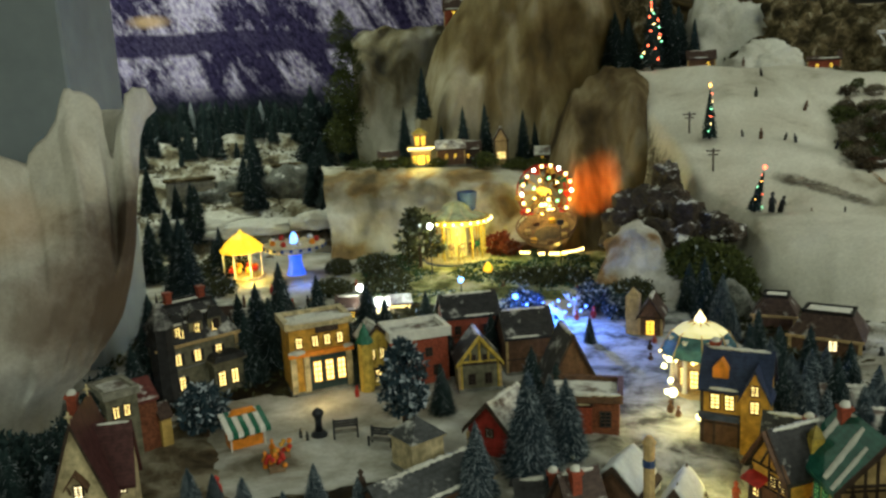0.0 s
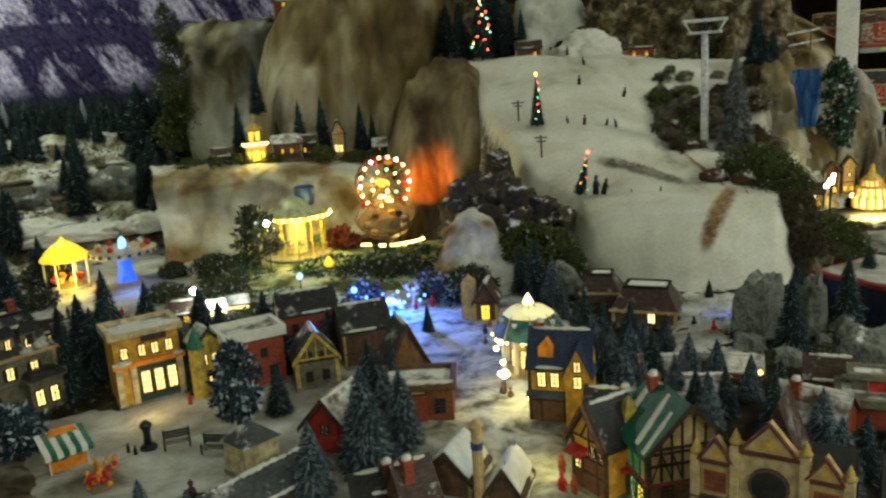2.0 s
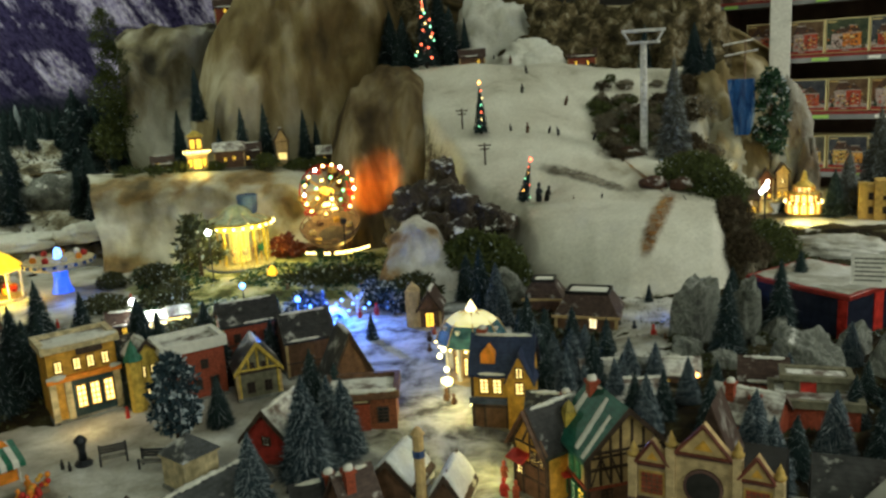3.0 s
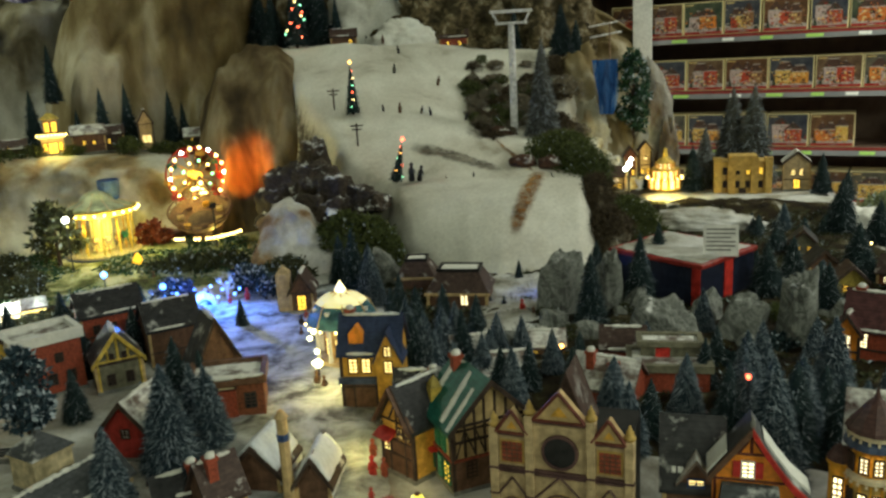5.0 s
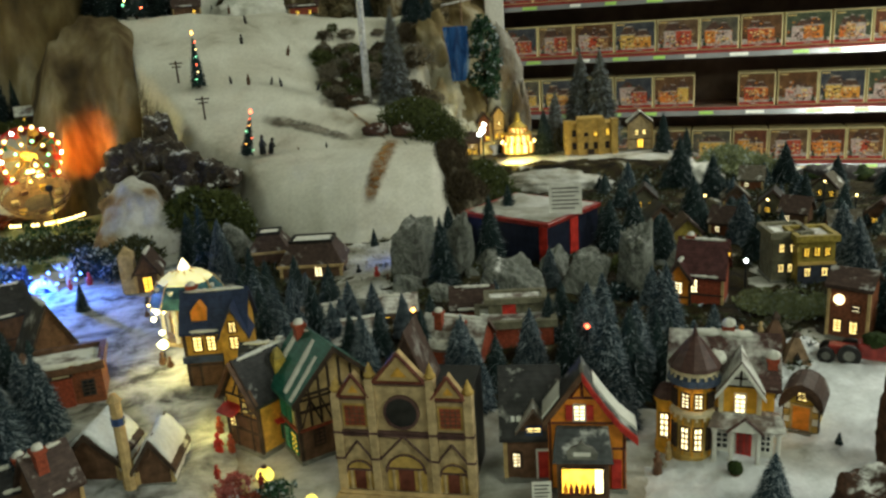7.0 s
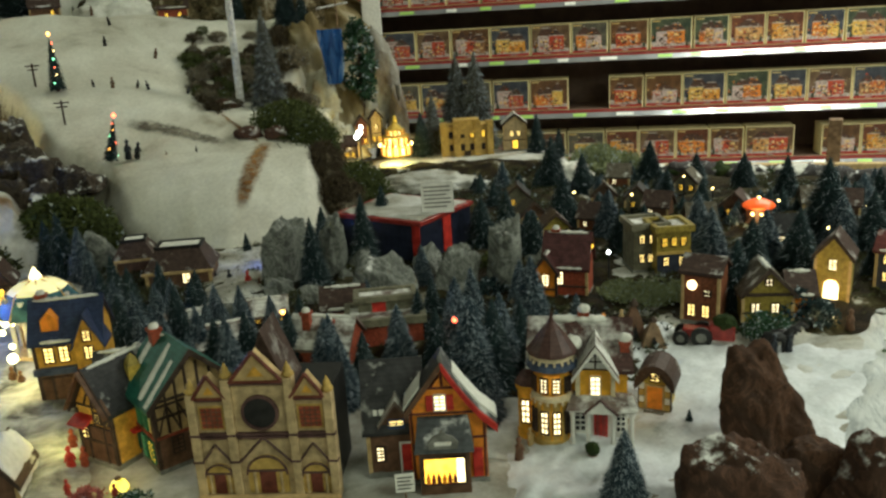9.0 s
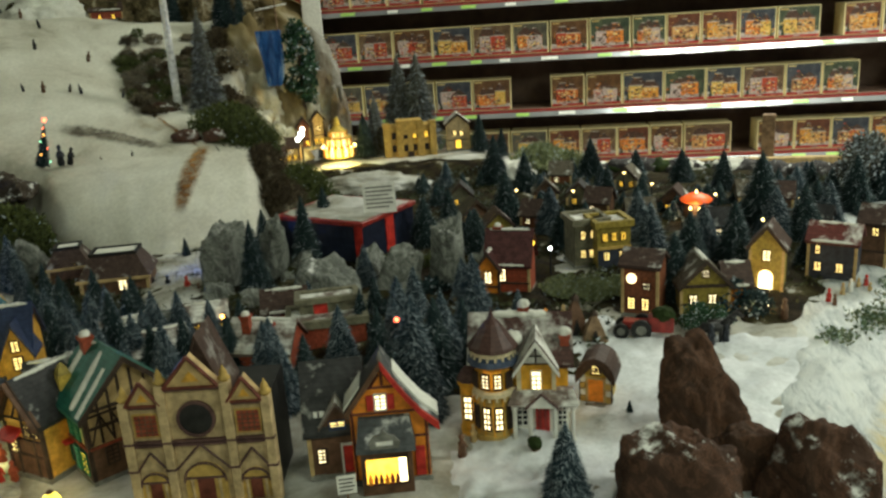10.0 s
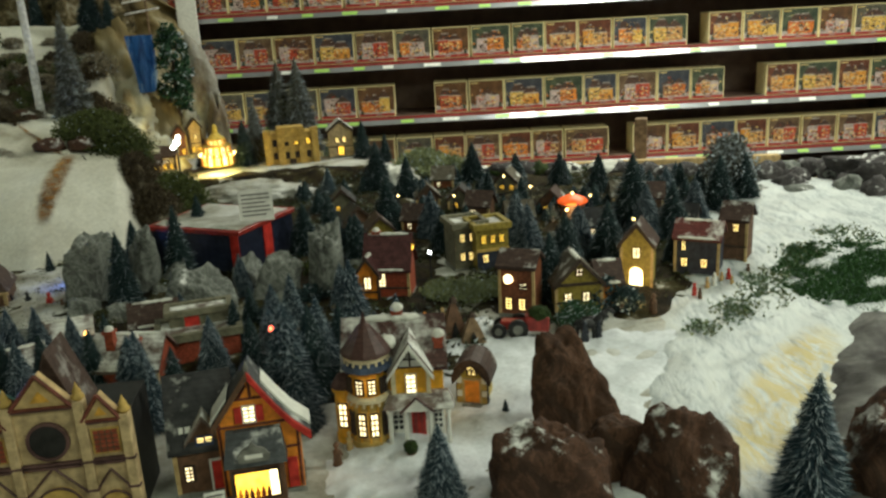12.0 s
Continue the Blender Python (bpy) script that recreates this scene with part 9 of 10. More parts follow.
tn = thing("swing_tent", *P(-18.9, 3.31), 0, "small ride under a bright yellow lit tent", "fair ride")
part("canopy", vlathe(B(), [(0.088, 0.112), (0.09, 0.122), (0.045, 0.165), (0.012, 0.185), (0, 0.2)], 0, 0.08, 12), glow("yellow_tent", (1.0, 0.62, 0.03), 1.3), tn, "translucent yellow canopy lit from within")
part("platform", vlathe(B(), [(0.085, 0), (0.085, 0.012)], 0, 0.08, 14), M["cream"], tn)
for k in range(8):
    a = 2 * math.pi * k / 8 + 0.3
    part("post", vrod(B(), (0.08 * math.cos(a), 0.08 + 0.08 * math.sin(a), 0.012), (0.08 * math.cos(a), 0.08 + 0.08 * math.sin(a), 0.114), 0.003), M["white"], tn)
    part("seat", vball(B(), 0.05 * math.cos(a), 0.08 + 0.05 * math.sin(a), 0.04, 0.014, 5), M[("orange", "red", "yellow")[k % 3]], tn)
fl = thing("flying_saucer_ride", *P(-15.4, 3.24), 0, "round fair ride with white skirt and blue lamp", "fair ride")
part("stem", vlathe(B(), [(0.04, 0), (0.03, 0.03), (0.025, 0.06), (0.03, 0.1)], 0, 0.11, 12), glow("blue_pedestal", (0.03, 0.13, 1.0), 0.9), fl, "glowing blue pedestal")
part("skirt", vlathe(B(), [(0.035, 0.09), (0.1, 0.1), (0.125, 0.112), (0.125, 0.128), (0.11, 0.132)], 0, 0.11, 22), M["cream"], fl)
for k in range(22):
    a = 2 * math.pi * k / 22
    tp = part("trim_panel", cached("trim_panel", lambda: to_mesh("trim_panel", vbox(B(), -0.004, 0.004, -0.006, 0.006, 0.114, 0.126), M["blue"])), None, fl)
    tp.location, tp.rotation_euler = (0.126 * math.cos(a), 0.11 + 0.126 * math.sin(a), 0), (0, 0, a)
for k in range(9):
    a = 2 * math.pi * k / 9
    part("seat", vlathe(B(), [(0.01, 0.132), (0.012, 0.143), (0.006, 0.152)], 0.09 * math.cos(a), 0.11 + 0.09 * math.sin(a), 8), M[("red", "white", "orange")[k % 3]], fl)
part("top_lamp", vlathe(B(), [(0.014, 0.13), (0.014, 0.155), (0.008, 0.17), (0, 0.175)], 0, 0.11, 10), M["bulb_blue"], fl)

# ---------------------------------------------------------------- gift table and notice
gb = thing("gift_box_table", *P(33.9, 2.22), -36, "navy gift-wrapped box with red ribbon and snowy lid", "gift box")
part("box", vbox(B(), -0.16, 0.13, 0.0, 0.26, 0, 0.118), paint("navy_paper", (0.008, 0.012, 0.03), 0.35), gb)
part("lid", vbox(B(), -0.167, 0.137, -0.006, 0.266, 0.1185, 0.13), M["dark_red"], gb, bevel=0.001)
part("ribbon", vbox(B(), 0.105, 0.13, -0.003, -0.0006, 0, 0.118), M["red"], gb)
part("ribbon", vbox(B(), 0.1304, 0.1325, 0.11, 0.15, 0, 0.118), M["red"], gb)
bm = B()
grid = [[bm.verts.new((-0.155 + 0.28 * i / 16, 0.008 + 0.245 * k / 16, 0.131 + 0.005 * noise.noise(Vector((i * 0.5, k * 0.5, 0))) + 0.004 * (0 < i < 16 and 0 < k < 16))) for k in range(17)] for i in range(17)]
for a_, b_ in zip(grid, grid[1:]):
    for k in range(16):
        bm.faces.new((a_[k], b_[k], b_[k + 1], a_[k + 1]))
part("snow_cover", bm, M["snow"], gb, smooth=True)
nc = thing("notice_board", *P(38.0, 2.24), 4, "white printed notice card standing on the gift box", "sign", "", 0.13)
brd = part("board", vbox(B(), -0.045, 0.045, -0.002, 0.0, 0, 0.085), M["white"], nc)
brd.rotation_euler = (radians(-12), 0, 0)
for k in range(6):
    part("lettering", vbox(B(), -0.037, 0.037 - 0.012 * (k % 3 == 2), -0.0032, -0.0022, 0.07 - 0.011 * k, 0.0745 - 0.011 * k), M["grey"], brd)

# ---------------------------------------------------------------- square and street things
def kiosk():
    ob = thing("market_kiosk", *P(-21.7, 1.74), 10, "market stall with green and white striped awning", "market stall")
    part("counter", vbox(B(), -0.035, 0.035, 0, 0.04, 0, 0.025), M["orange"], ob)
    for k in range(8):
        x0 = -0.046 + 0.092 * k / 8
        bm = vprism(B(), [(x0, 0.066), (x0 + 0.0112, 0.066), (x0 + 0.0112, 0.069), (x0, 0.069)], -0.026, 0.045)
        vprism(bm, [(x0, 0.058), (x0 + 0.0112, 0.058), (x0 + 0.0112, 0.066), (x0, 0.066)], -0.0275, -0.0262)
        for v in bm.verts:
            v.co.z -= 0.55 * max(0.0, 0.012 - v.co.y)
        part("awning_stripe", bm, M["green" if k % 2 else "white"], ob)
    part("name_board", vprism(B(), [(-0.03, 0.0692), (0.03, 0.0692), (0.022, 0.082), (-0.022, 0.082)], 0.014, 0.02), M["orange"], ob)
    rnd = random.Random(4)
    bm = B()
    for k in range(26):
        vball(bm, rnd.uniform(-0.033, 0.033), rnd.uniform(0.0, 0.03), 0.028, 0.0055, 4)
    part("fruit", bm, M["red"], ob)
    bm = B()
    for k in range(14):
        vball(bm, rnd.uniform(-0.033, -0.005), rnd.uniform(-0.004, 0.01), 0.027, 0.0055, 4)
    part("greens", bm, M["leaf_green"], ob)
    for sx in (-0.036, 0.036):
        part("post", vrod(B(), (sx, -0.01, 0), (sx, -0.01, 0.045), 0.0015), M["white"], ob)


kiosk()


def bench(az, d, turn):
    ob = thing("bench", *P(az, d), turn, "dark iron park bench with a snowy seat", "bench", "benches")
    for k in range(3):
        part("seat_slat", vbox(B(), -0.026, 0.026, 0.006 * k, 0.006 * k + 0.0045, 0.0135, 0.0155), M["grey"], ob)
        part("back_slat", vbox(B(), -0.026, 0.026, 0.019, 0.021, 0.019 + 0.006 * k, 0.0235 + 0.006 * k), M["metal"], ob)
    for sx in (-0.025, 0.025):
        part("leg", vbox(vbox(B(), sx - 0.002, sx + 0.002, 0, 0.003, 0, 0.022), sx - 0.002, sx + 0.002, 0.0185, 0.0225, 0, 0.038), M["metal"], ob)


bench(-14.9, 1.70, -4)
bench(-12.7, 1.635, -28)
mon = thing("fountain_column", *P(-16.7, 1.735), 0, "dark blue-grey fountain column in the square", "fountain")
part("pedestal", vlathe(B(), [(0.018, 0), (0.018, 0.006), (0.012, 0.012)], 0, 0, 10), M["metal"], mon)
part("shaft", vlathe(B(), [(0.009, 0.012), (0.007, 0.03), (0.009, 0.045), (0.013, 0.05), (0.012, 0.056), (0.006, 0.062), (0, 0.066)], 0, 0, 10), M["metal"], mon, smooth=True)


def figure(az, d, h, coat, label="small painted figurine standing on the snow", z=None, lean=0, turn=0):
    """A plain cast figurine, one mesh."""
    x, y = P(az, d)
    bm = vlathe(B(), [(0.3 * h * 0.6, 0), (0.26 * h * 0.6, 0.05 * h), (0.2 * h, 0.1 * h), (0.14 * h, 0.5 * h), (0.17 * h, 0.68 * h), (0.07 * h, 0.78 * h), (0.1 * h, 0.88 * h), (0.07 * h, 0.98 * h), (0, h)], 0, 0, 8)
    for s in (-1, 1):
        vrod(bm, (s * 0.13 * h, 0, 0.68 * h), (s * 0.2 * h, -0.08 * h, 0.42 * h), 0.045 * h, 5, 0.035 * h)
    vlathe(bm, [(0.13 * h, 0.93 * h), (0.12 * h, 0.96 * h), (0.06 * h, 1.04 * h), (0, 1.1 * h)], 0, 0, 8)
    ob = solid("figurine", bm, M[coat], label, "figurine", "figurines")
    ob.location, ob.rotation_euler = (x, y, ground_z(x, y) if z is None else z), (radians(lean), radians(lean * 0.6), radians(turn))
    return ob


for a_, d_, h_, c_ in [(-13.4, 1.93, 0.028, "red"), (-24.6, 1.52, 0.05, "red"), (-20.9, 1.62, 0.035, "orange"), (-20.2, 1.68, 0.032, "orange"), (-19.8, 1.62, 0.03, "red"), (-14.8, 1.45, 0.045, "dark_wood"), (-18.0, 1.74, 0.02, "black"), (-17.6, 1.72, 0.02, "black"), (9.3, 2.1, 0.035, "brown"), (9.8, 2.02, 0.035, "red"), (8.7, 1.72, 0.04, "brown"), (9.2, 1.7, 0.034, "brown"),
                        (13.6, 1.07, 0.045, "red"), (12.4, 1.03, 0.036, "brick"), (13.0, 1.06, 0.03, "tan"), (12.2, 1.37, 0.036, "brick"), (12.9, 1.3, 0.034, "brick"), (14.9, 1.17, 0.026, "dark_red"), (13.6, 1.15, 0.03, "tan"), (22.9, 2.16, 0.04, "metal"), (24.2, 2.12, 0.042, "red"), (25.0, 2.08, 0.032, "brown"), (25.5, 2.1, 0.034, "brown"), (21.9, 2.2, 0.03, "metal"), (45.5, 1.15, 0.04, "brown"), (46.2, 1.2, 0.03, "tan"), (62.0, 1.62, 0.045, "metal"), (62.9, 1.64, 0.042, "metal"), (66.2, 1.80, 0.045, "brown"),
                        (68.6, 1.92, 0.034, "red"), (69.3, 1.98, 0.03, "tan"), (69.7, 2.0, 0.034, "white"), (70.1, 2.03, 0.028, "tan"), (70.5, 2.04, 0.034, "red"), (70.8, 2.0, 0.03, "tan"), (69.0, 1.9, 0.03, "brown"), (71.6, 2.1, 0.03, "brown"), (50.4, 1.68, 0.04, "orange"), (51.6, 1.72, 0.035, "tan"), (33.8, 1.45, 0.03, "red"), (2.0, 2.46, 0.045, "blue"), (4.6, 2.44, 0.045, "red"), (1.0, 2.4, 0.03, "blue"), (8.1, 2.14, 0.036, "dark_wood"), (8.5, 2.2, 0.034, "brick"), (8.0, 2.06, 0.03, "brown"), (12.0, 1.3, 0.04, "red"), (11.7, 1.22, 0.026, "dark_red"), (3.4, 2.43, 0.035, "red"), (-0.4, 2.42, 0.035, "blue")]:
    figure(a_, d_, h_, c_)
rf_ = random.Random(19)
for k in range(34):
    figure(rf_.uniform(-22, -9.5) if k < 24 else rf_.uniform(-3, 8), rf_.uniform(2.6, 3.12), rf_.uniform(0.022, 0.036), rf_.choice(["red", "brown", "brick", "green", "orange", "blue", "tan", "black"]), "small painted figurine at the winter fair")
for k, (a_, d_, h_) in enumerate([(15.28, 3.42, 0.028), (16.39, 3.42, 0.04), (17.86, 3.45, 0.03), (18.53, 3.45, 0.035), (16.21, 3.75, 0.04), (19.11, 3.7, 0.04), (16.62, 3.95, 0.035), (16.86, 2.97, 0.065), (17.38, 2.97, 0.055), (19.3, 2.95, 0.015), (21.21, 2.95, 0.018), (20.9, 3.5, 0.03), (14.6, 4.35, 0.04), (15.6, 4.2, 0.04)]):
    figure(a_, d_, h_, ("black", "brown", "black", "metal")[k % 4], "small dark skier figurine on the ski hill", lean=(k % 3) * 12 - 10)


def street_lamp(az, d, h, globe, r=0.008, z=None, label="black street lamp with a glowing white globe"):
    ob = thing("street_lamp", *P(az, d), 0, label, "street lamp", "street lamps", z)
    part("post", vlathe(B(), [(0.006, 0), (0.006, 0.006), (0.0022, 0.012), (0.0018, h - r)], 0, 0, 8), M["metal"], ob)
    part("globe", vball(B(), 0, 0, h, r), M[globe], ob, smooth=True)


street_lamp(50.3, 1.98, 0.085, "bulb_white", 0.0042)
street_lamp(-6.1, 3.1, 0.2, "bulb_white", 0.011)
street_lamp(-11.6, 2.72, 0.075, "bulb_white", 0.012)
street_lamp(-0.9, 2.44, 0.085, "bulb_blue", 0.009, label="street lamp with a bright blue globe")
street_lamp(-4.4, 2.75, 0.07, "bulb_blue", 0.01, label="street lamp with a pale blue globe")
street_lamp(8.9, 1.74, 0.05, "bulb_lemon", 0.01)
street_lamp(10.6, 1.66, 0.03, "bulb_lemon", 0.008)
for a_, d_, h_ in ((54.5, 2.8, 0.1), (51.2, 2.62, 0.08), (47.2, 2.7, 0.07), (56.4, 2.74, 0.075), (60.6, 2.62, 0.07), (63.9, 2.3, 0.08), (65.8, 2.56, 0.08)):
    street_lamp(a_, d_, h_, "bulb_warm", 0.0035, label="small lamp glowing warm white between the firs")
street_lamp(26.9, 1.75, 0.05, "bulb_orange", 0.005, label="small lamp glowing orange")
street_lamp(39.9, 1.52, 0.09, "bulb_red", 0.005, label="small lamp glowing red")
street_lamp(49.0, 1.93, 0.115, "lit_warm", 0.01, label="tall amber lamp beside the red house")

# blue winter scene with an ice arch
bs_ = thing("blue_light_string", *P(1.5, 2.5), 0, "string of blue bulbs round the winter scene", "light string")
bulbs(bs_, [(-0.1 + 0.0165 * k, 0.03 * math.sin(k * 1.9), 0.022 + 0.012 * (k % 3)) for k in range(14)], 0.0048, "bulb_blue")
part("wire", vrod(B(), (-0.1, 0, 0.016), (0.12, 0, 0.016), 0.0015, 4), M["black"], bs_)
ia = thing("ice_arch", *P(1.7, 2.45), 0, "white igloo arch lit blue", "igloo")
for k in range(9):
    a, b_ = math.pi * k / 9, math.pi * (k + 1) / 9
    bm = vrod(B(), (0.032 * math.cos(a), 0, 0.034 * math.sin(a)), (0.032 * math.cos(b_), 0, 0.034 * math.sin(b_)), 0.011, 8)
    part("ice_block", bm, M["snow_clean"], ia, smooth=True)
part("dome", vlathe(B(), [(0.04, 0), (0.036, 0.02), (0.022, 0.036), (0, 0.042)], 0, 0.05, 12), M["snow_clean"], ia, smooth=True)
bt = thing("bare_tree", *P(3.3, 2.5), 0, "bare white frosted tree lit blue", "tree")
rb = random.Random(2)
bm = vlathe(B(), [(0.012, 0), (0.008, 0.04), (0.006, 0.07)], 0, 0, 7)
part("trunk", bm, M["snow_clean"], bt, smooth=True)
for k in range(14):
    bm = B()
    a = rb.uniform(0, 6.28)
    e = Vector((math.cos(a) * rb.uniform(0.02, 0.05), math.sin(a) * 0.03, rb.uniform(0.08, 0.13)))
    vrod(bm, (0, 0, 0.045 + 0.002 * k), e, 0.0035, 5, 0.001)
    vrod(bm, e * 0.75 + Vector((0, 0, 0.01)), e + Vector((rb.uniform(-0.02, 0.02), 0, 0.02)), 0.0016, 4, 0.0006)
    part("branch", bm, M["snow_clean"], bt)
bt.scale = (0.62, 0.62, 0.62)
fir(0.9, 2.5, 0.09, 3)
for k, (a_, d_) in enumerate([(4.6, 2.6), (5.6, 2.55), (-0.4, 2.55), (6.4, 2.45)]):
    broadleaf(a_, d_, 0.075, 0.055, "fir_frost", "frosted shrub round the blue winter scene", 50 + k, trunk=False, clumps=40, category="bush")

for k, (a_, d_, m_) in enumerate([(-20.9, 2.66, "brick"), (-19.6, 2.58, "brown"), (-12.6, 2.6, "brown")]):
    house("fair_hut", a_, d_, (k * 23) % 40 - 15, 0.075, 0.06, 0.04, 0.03, "small wooden fair hut with a lit window", m_, "roof_snow" if k % 2 else "roof_brown", "x", [(0.012, [0.01], 0.014, 0.016, "lit_warm")], category="hut", group="fair huts")

# bright little market behind the ochre shop
mk = thing("white_stall", *P(-10.8, 2.62), 0, "small white lit stall in the snow", "stall")
part("body", vbox(B(), -0.05, 0.05, 0, 0.05, 0, 0.03), M["lit_white"], mk, "brightly lit front")
part("roof", roof_gable(B(), 0.1, 0.05, 0.03, 0.02, 0.006, "x"), M["roof_snow"], mk)
mk = thing("white_stall", *P(-8.9, 2.66), 0, "small white lit stall beside bushes", "stall")
part("body", vbox(B(), -0.035, 0.035, 0, 0.05, 0, 0.025), M["lit"], mk)
part("roof", roof_gable(B(), 0.07, 0.05, 0.025, 0.02, 0.006, "x"), M["roof_snow"], mk)

# tractor
tr = thing("tractor", *P(57.7, 1.65), 0, "red toy tractor with black wheels", "tractor")
part("body", vbox(vbox(B(), -0.05, 0.0, -0.012, 0.014, 0.016, 0.034), 0.0, 0.05, -0.014, 0.016, 0.014, 0.045), M["dark_red"], tr, bevel=0.002)
for wx, wr in ((-0.012, 0.021), (-0.052, 0.016)):
    for wy in (-0.02, 0.018):
        wl = part("wheel", vrod(B(), (wx, wy - 0.004, wr), (wx, wy + 0.004, wr), wr, 14), M["black"], tr)
        part("rim", vrod(B(), (wx, wy - 0.0052, wr), (wx, wy + 0.0052, wr), wr * 0.5, 10), M["grey"], wl)

def cart_horse(az, d, turn):
    """A plain cast horse, one mesh."""
    bm = B()
    vrod(bm, (-0.02, 0, 0.032), (0.02, 0, 0.034), 0.011, 8, 0.01)
    vrod(bm, (0.018, 0, 0.036), (0.032, 0, 0.056), 0.008, 7, 0.005)
    vrod(bm, (0.03, 0, 0.057), (0.046, 0, 0.048), 0.0055, 7, 0.0035)
    for lx, ly in ((-0.016, -0.006), (-0.016, 0.006), (0.016, -0.006), (0.016, 0.006)):
        vrod(bm, (lx, ly, 0.03), (lx, ly, 0), 0.004, 6, 0.0028)
    vrod(bm, (-0.02, 0, 0.036), (-0.03, 0, 0.014), 0.003, 5, 0.0015)
    ob = solid("horse", bm, M["black"], "dark cart horse figurine in harness on the snow", "horse", "cart horses")
    x, y = P(az, d)
    ob.location, ob.rotation_euler = (x, y, ground_z(x, y)), (0, 0, math.atan2(-x, y) + radians(turn))


cart_horse(62.4, 1.66, 15)
cart_horse(62.0, 1.64, 5)
part("load", mass_bm(0.022, 0.02, 0.016, 0.03, 0.0, 0.05), M["moss"], tr, "load of dry greenery")

def shelter(az, d, w, h, mat):
    ob = thing("wooden_shelter", *P(az, d), 12, "small brown wooden shelter with steep roof", "shelter", "shelters")
    part("roof", vlathe(B(), [(w * 0.72, 0.004), (w * 0.4, h * 0.5), (w * 0.12, h * 0.82)], 0, 0, 4, math.pi / 4), M[mat], ob)
    part("cap", vlathe(B(), [(w * 0.18, h * 0.82), (w * 0.14, h * 0.9), (0, h)], 0, 0, 6), M["dark_wood"], ob)
    part("opening", vprism(B(), [(-w * 0.2, 0.002), (w * 0.2, 0.002), (0, h * 0.45)], -w * 0.53, -w * 0.4), M["black"], ob)


shelter(52.6, 1.65, 0.052, 0.09, "brown")
shelter(54.0, 1.62, 0.05, 0.065, "wood")


def flower_heap(az, d, label, mats, seed):
    """A heap of bright fruit or flowers round a small crate."""
    ob = thing("flower_heap", *P(az, d), 0, label, "flowers", "flower heaps")
    rnd = random.Random(seed)
    part("crate", vbox(B(), -0.016, 0.016, -0.01, 0.012, 0, 0.014), M["wood"], ob, bevel=0.001)
    for k in range(16):
        o = part("flower", cached(("flower", mats[k % len(mats)]), lambda: to_mesh("flower", vball(B(), 0, 0, 0, 0.0055, 5), M[mats[k % len(mats)]], True)), None, ob)
        o.location = (rnd.uniform(-0.02, 0.02), rnd.uniform(-0.014, 0.014), rnd.uniform(0.012, 0.034))


flower_heap(-20.2, 1.6, "heap of orange and red flowers beside the stall", ("orange", "red", "red"), 3)
flower_heap(-19.6, 1.66, "heap of orange flowers beside the stall", ("orange", "yellow", "red"), 4)
for a_, d_, sd_ in ((12.9, 1.16, 5), (13.9, 1.1, 6), (15.9, 1.12, 7), (13.3, 1.06, 8)):
    broadleaf(a_, d_, 0.03, 0.03, ("red_leaf", "pink_leaf", "red_leaf", "leaf_green")[sd_ % 4], "low heap of red and pink flowers on the snow", 400 + sd_, trunk=False, clumps=50, category="flowers", leaf=0.7)
broadleaf(60.9, 1.7, 0.055, 0.04, "leaf_green", "dark green hedge before the olive cottage", 301, trunk=False, clumps=90, category="hedge", leaf=0.5)
broadleaf(62.0, 1.71, 0.05, 0.035, "leaf_green", "dark green hedge beside the horses", 302, trunk=False, clumps=80, category="hedge", leaf=0.5)

# chairlift pylon, cable posts and ropes
py = thing("lift_pylon", *P(24.25, 3.45), 0, "white ski lift pylon with a square crosshead", "pylon")
part("mast", vlathe(B(), [(0.02, -0.02), (0.016, 0.01), (0.013, 0.44)], 0, 0, 10), M["pole"], py)
part("crosshead", vbox(vbox(B(), -0.085, 0.085, -0.02, 0.02, 0.485, 0.497), -0.065, 0.065, -0.02, 0.02, 0.44, 0.45), M["pole"], py, bevel=0.001)
for sx in (-1, 1):
    part("strut", vrod(B(), (sx * 0.055, 0, 0.45), (sx * 0.075, 0, 0.485), 0.005, 6), M["pole"], py)
for a_, d_, h_ in ((11.94, 3.45, 0.085), (13.32, 3.2, 0.09)):
    tp = thing("cable_post", *P(a_, d_), 0, "thin dark cable post with crossarms", "post", "cable posts")
    part("post", vrod(B(), (0, 0, 0), (0, 0, h_), 0.0035), M["dark_wood"], tp)
    part("crossarm", vbox(vbox(B(), -0.025, 0.025, -0.002, 0.002, h_ - 0.012, h_ - 0.007), -0.018, 0.018, -0.002, 0.002, h_ - 0.026, h_ - 0.021), M["dark_wood"], tp)
fence = thing("white_rail", *P(28.2, 4.4), 0, "two pale rails of a fence high on the hill", "fence", "", 0.62)
part("rail", vrod(B(), (-0.2, 0, 0.1), (0.24, 0, 0.16), 0.005), M["pole"], fence)
part("rail", vrod(B(), (-0.16, 0, 0.05), (0.26, 0, 0.11), 0.005), M["pole"], fence)
for sx in (-0.15, 0.2):
    part("post", vrod(B(), (sx, 0, -0.1), (sx, 0, 0.17), 0.005), M["wood"], fence)
wr = thing("ski_rope", *P(26.6, 2.9), 0, "thin dark rope hanging down the slope", "rope", "", 0.0)
part("strand", vrod(B(), (0, 0, 0.26), (0.15, -0.12, 0.03), 0.0015, 5), M["black"], wr)

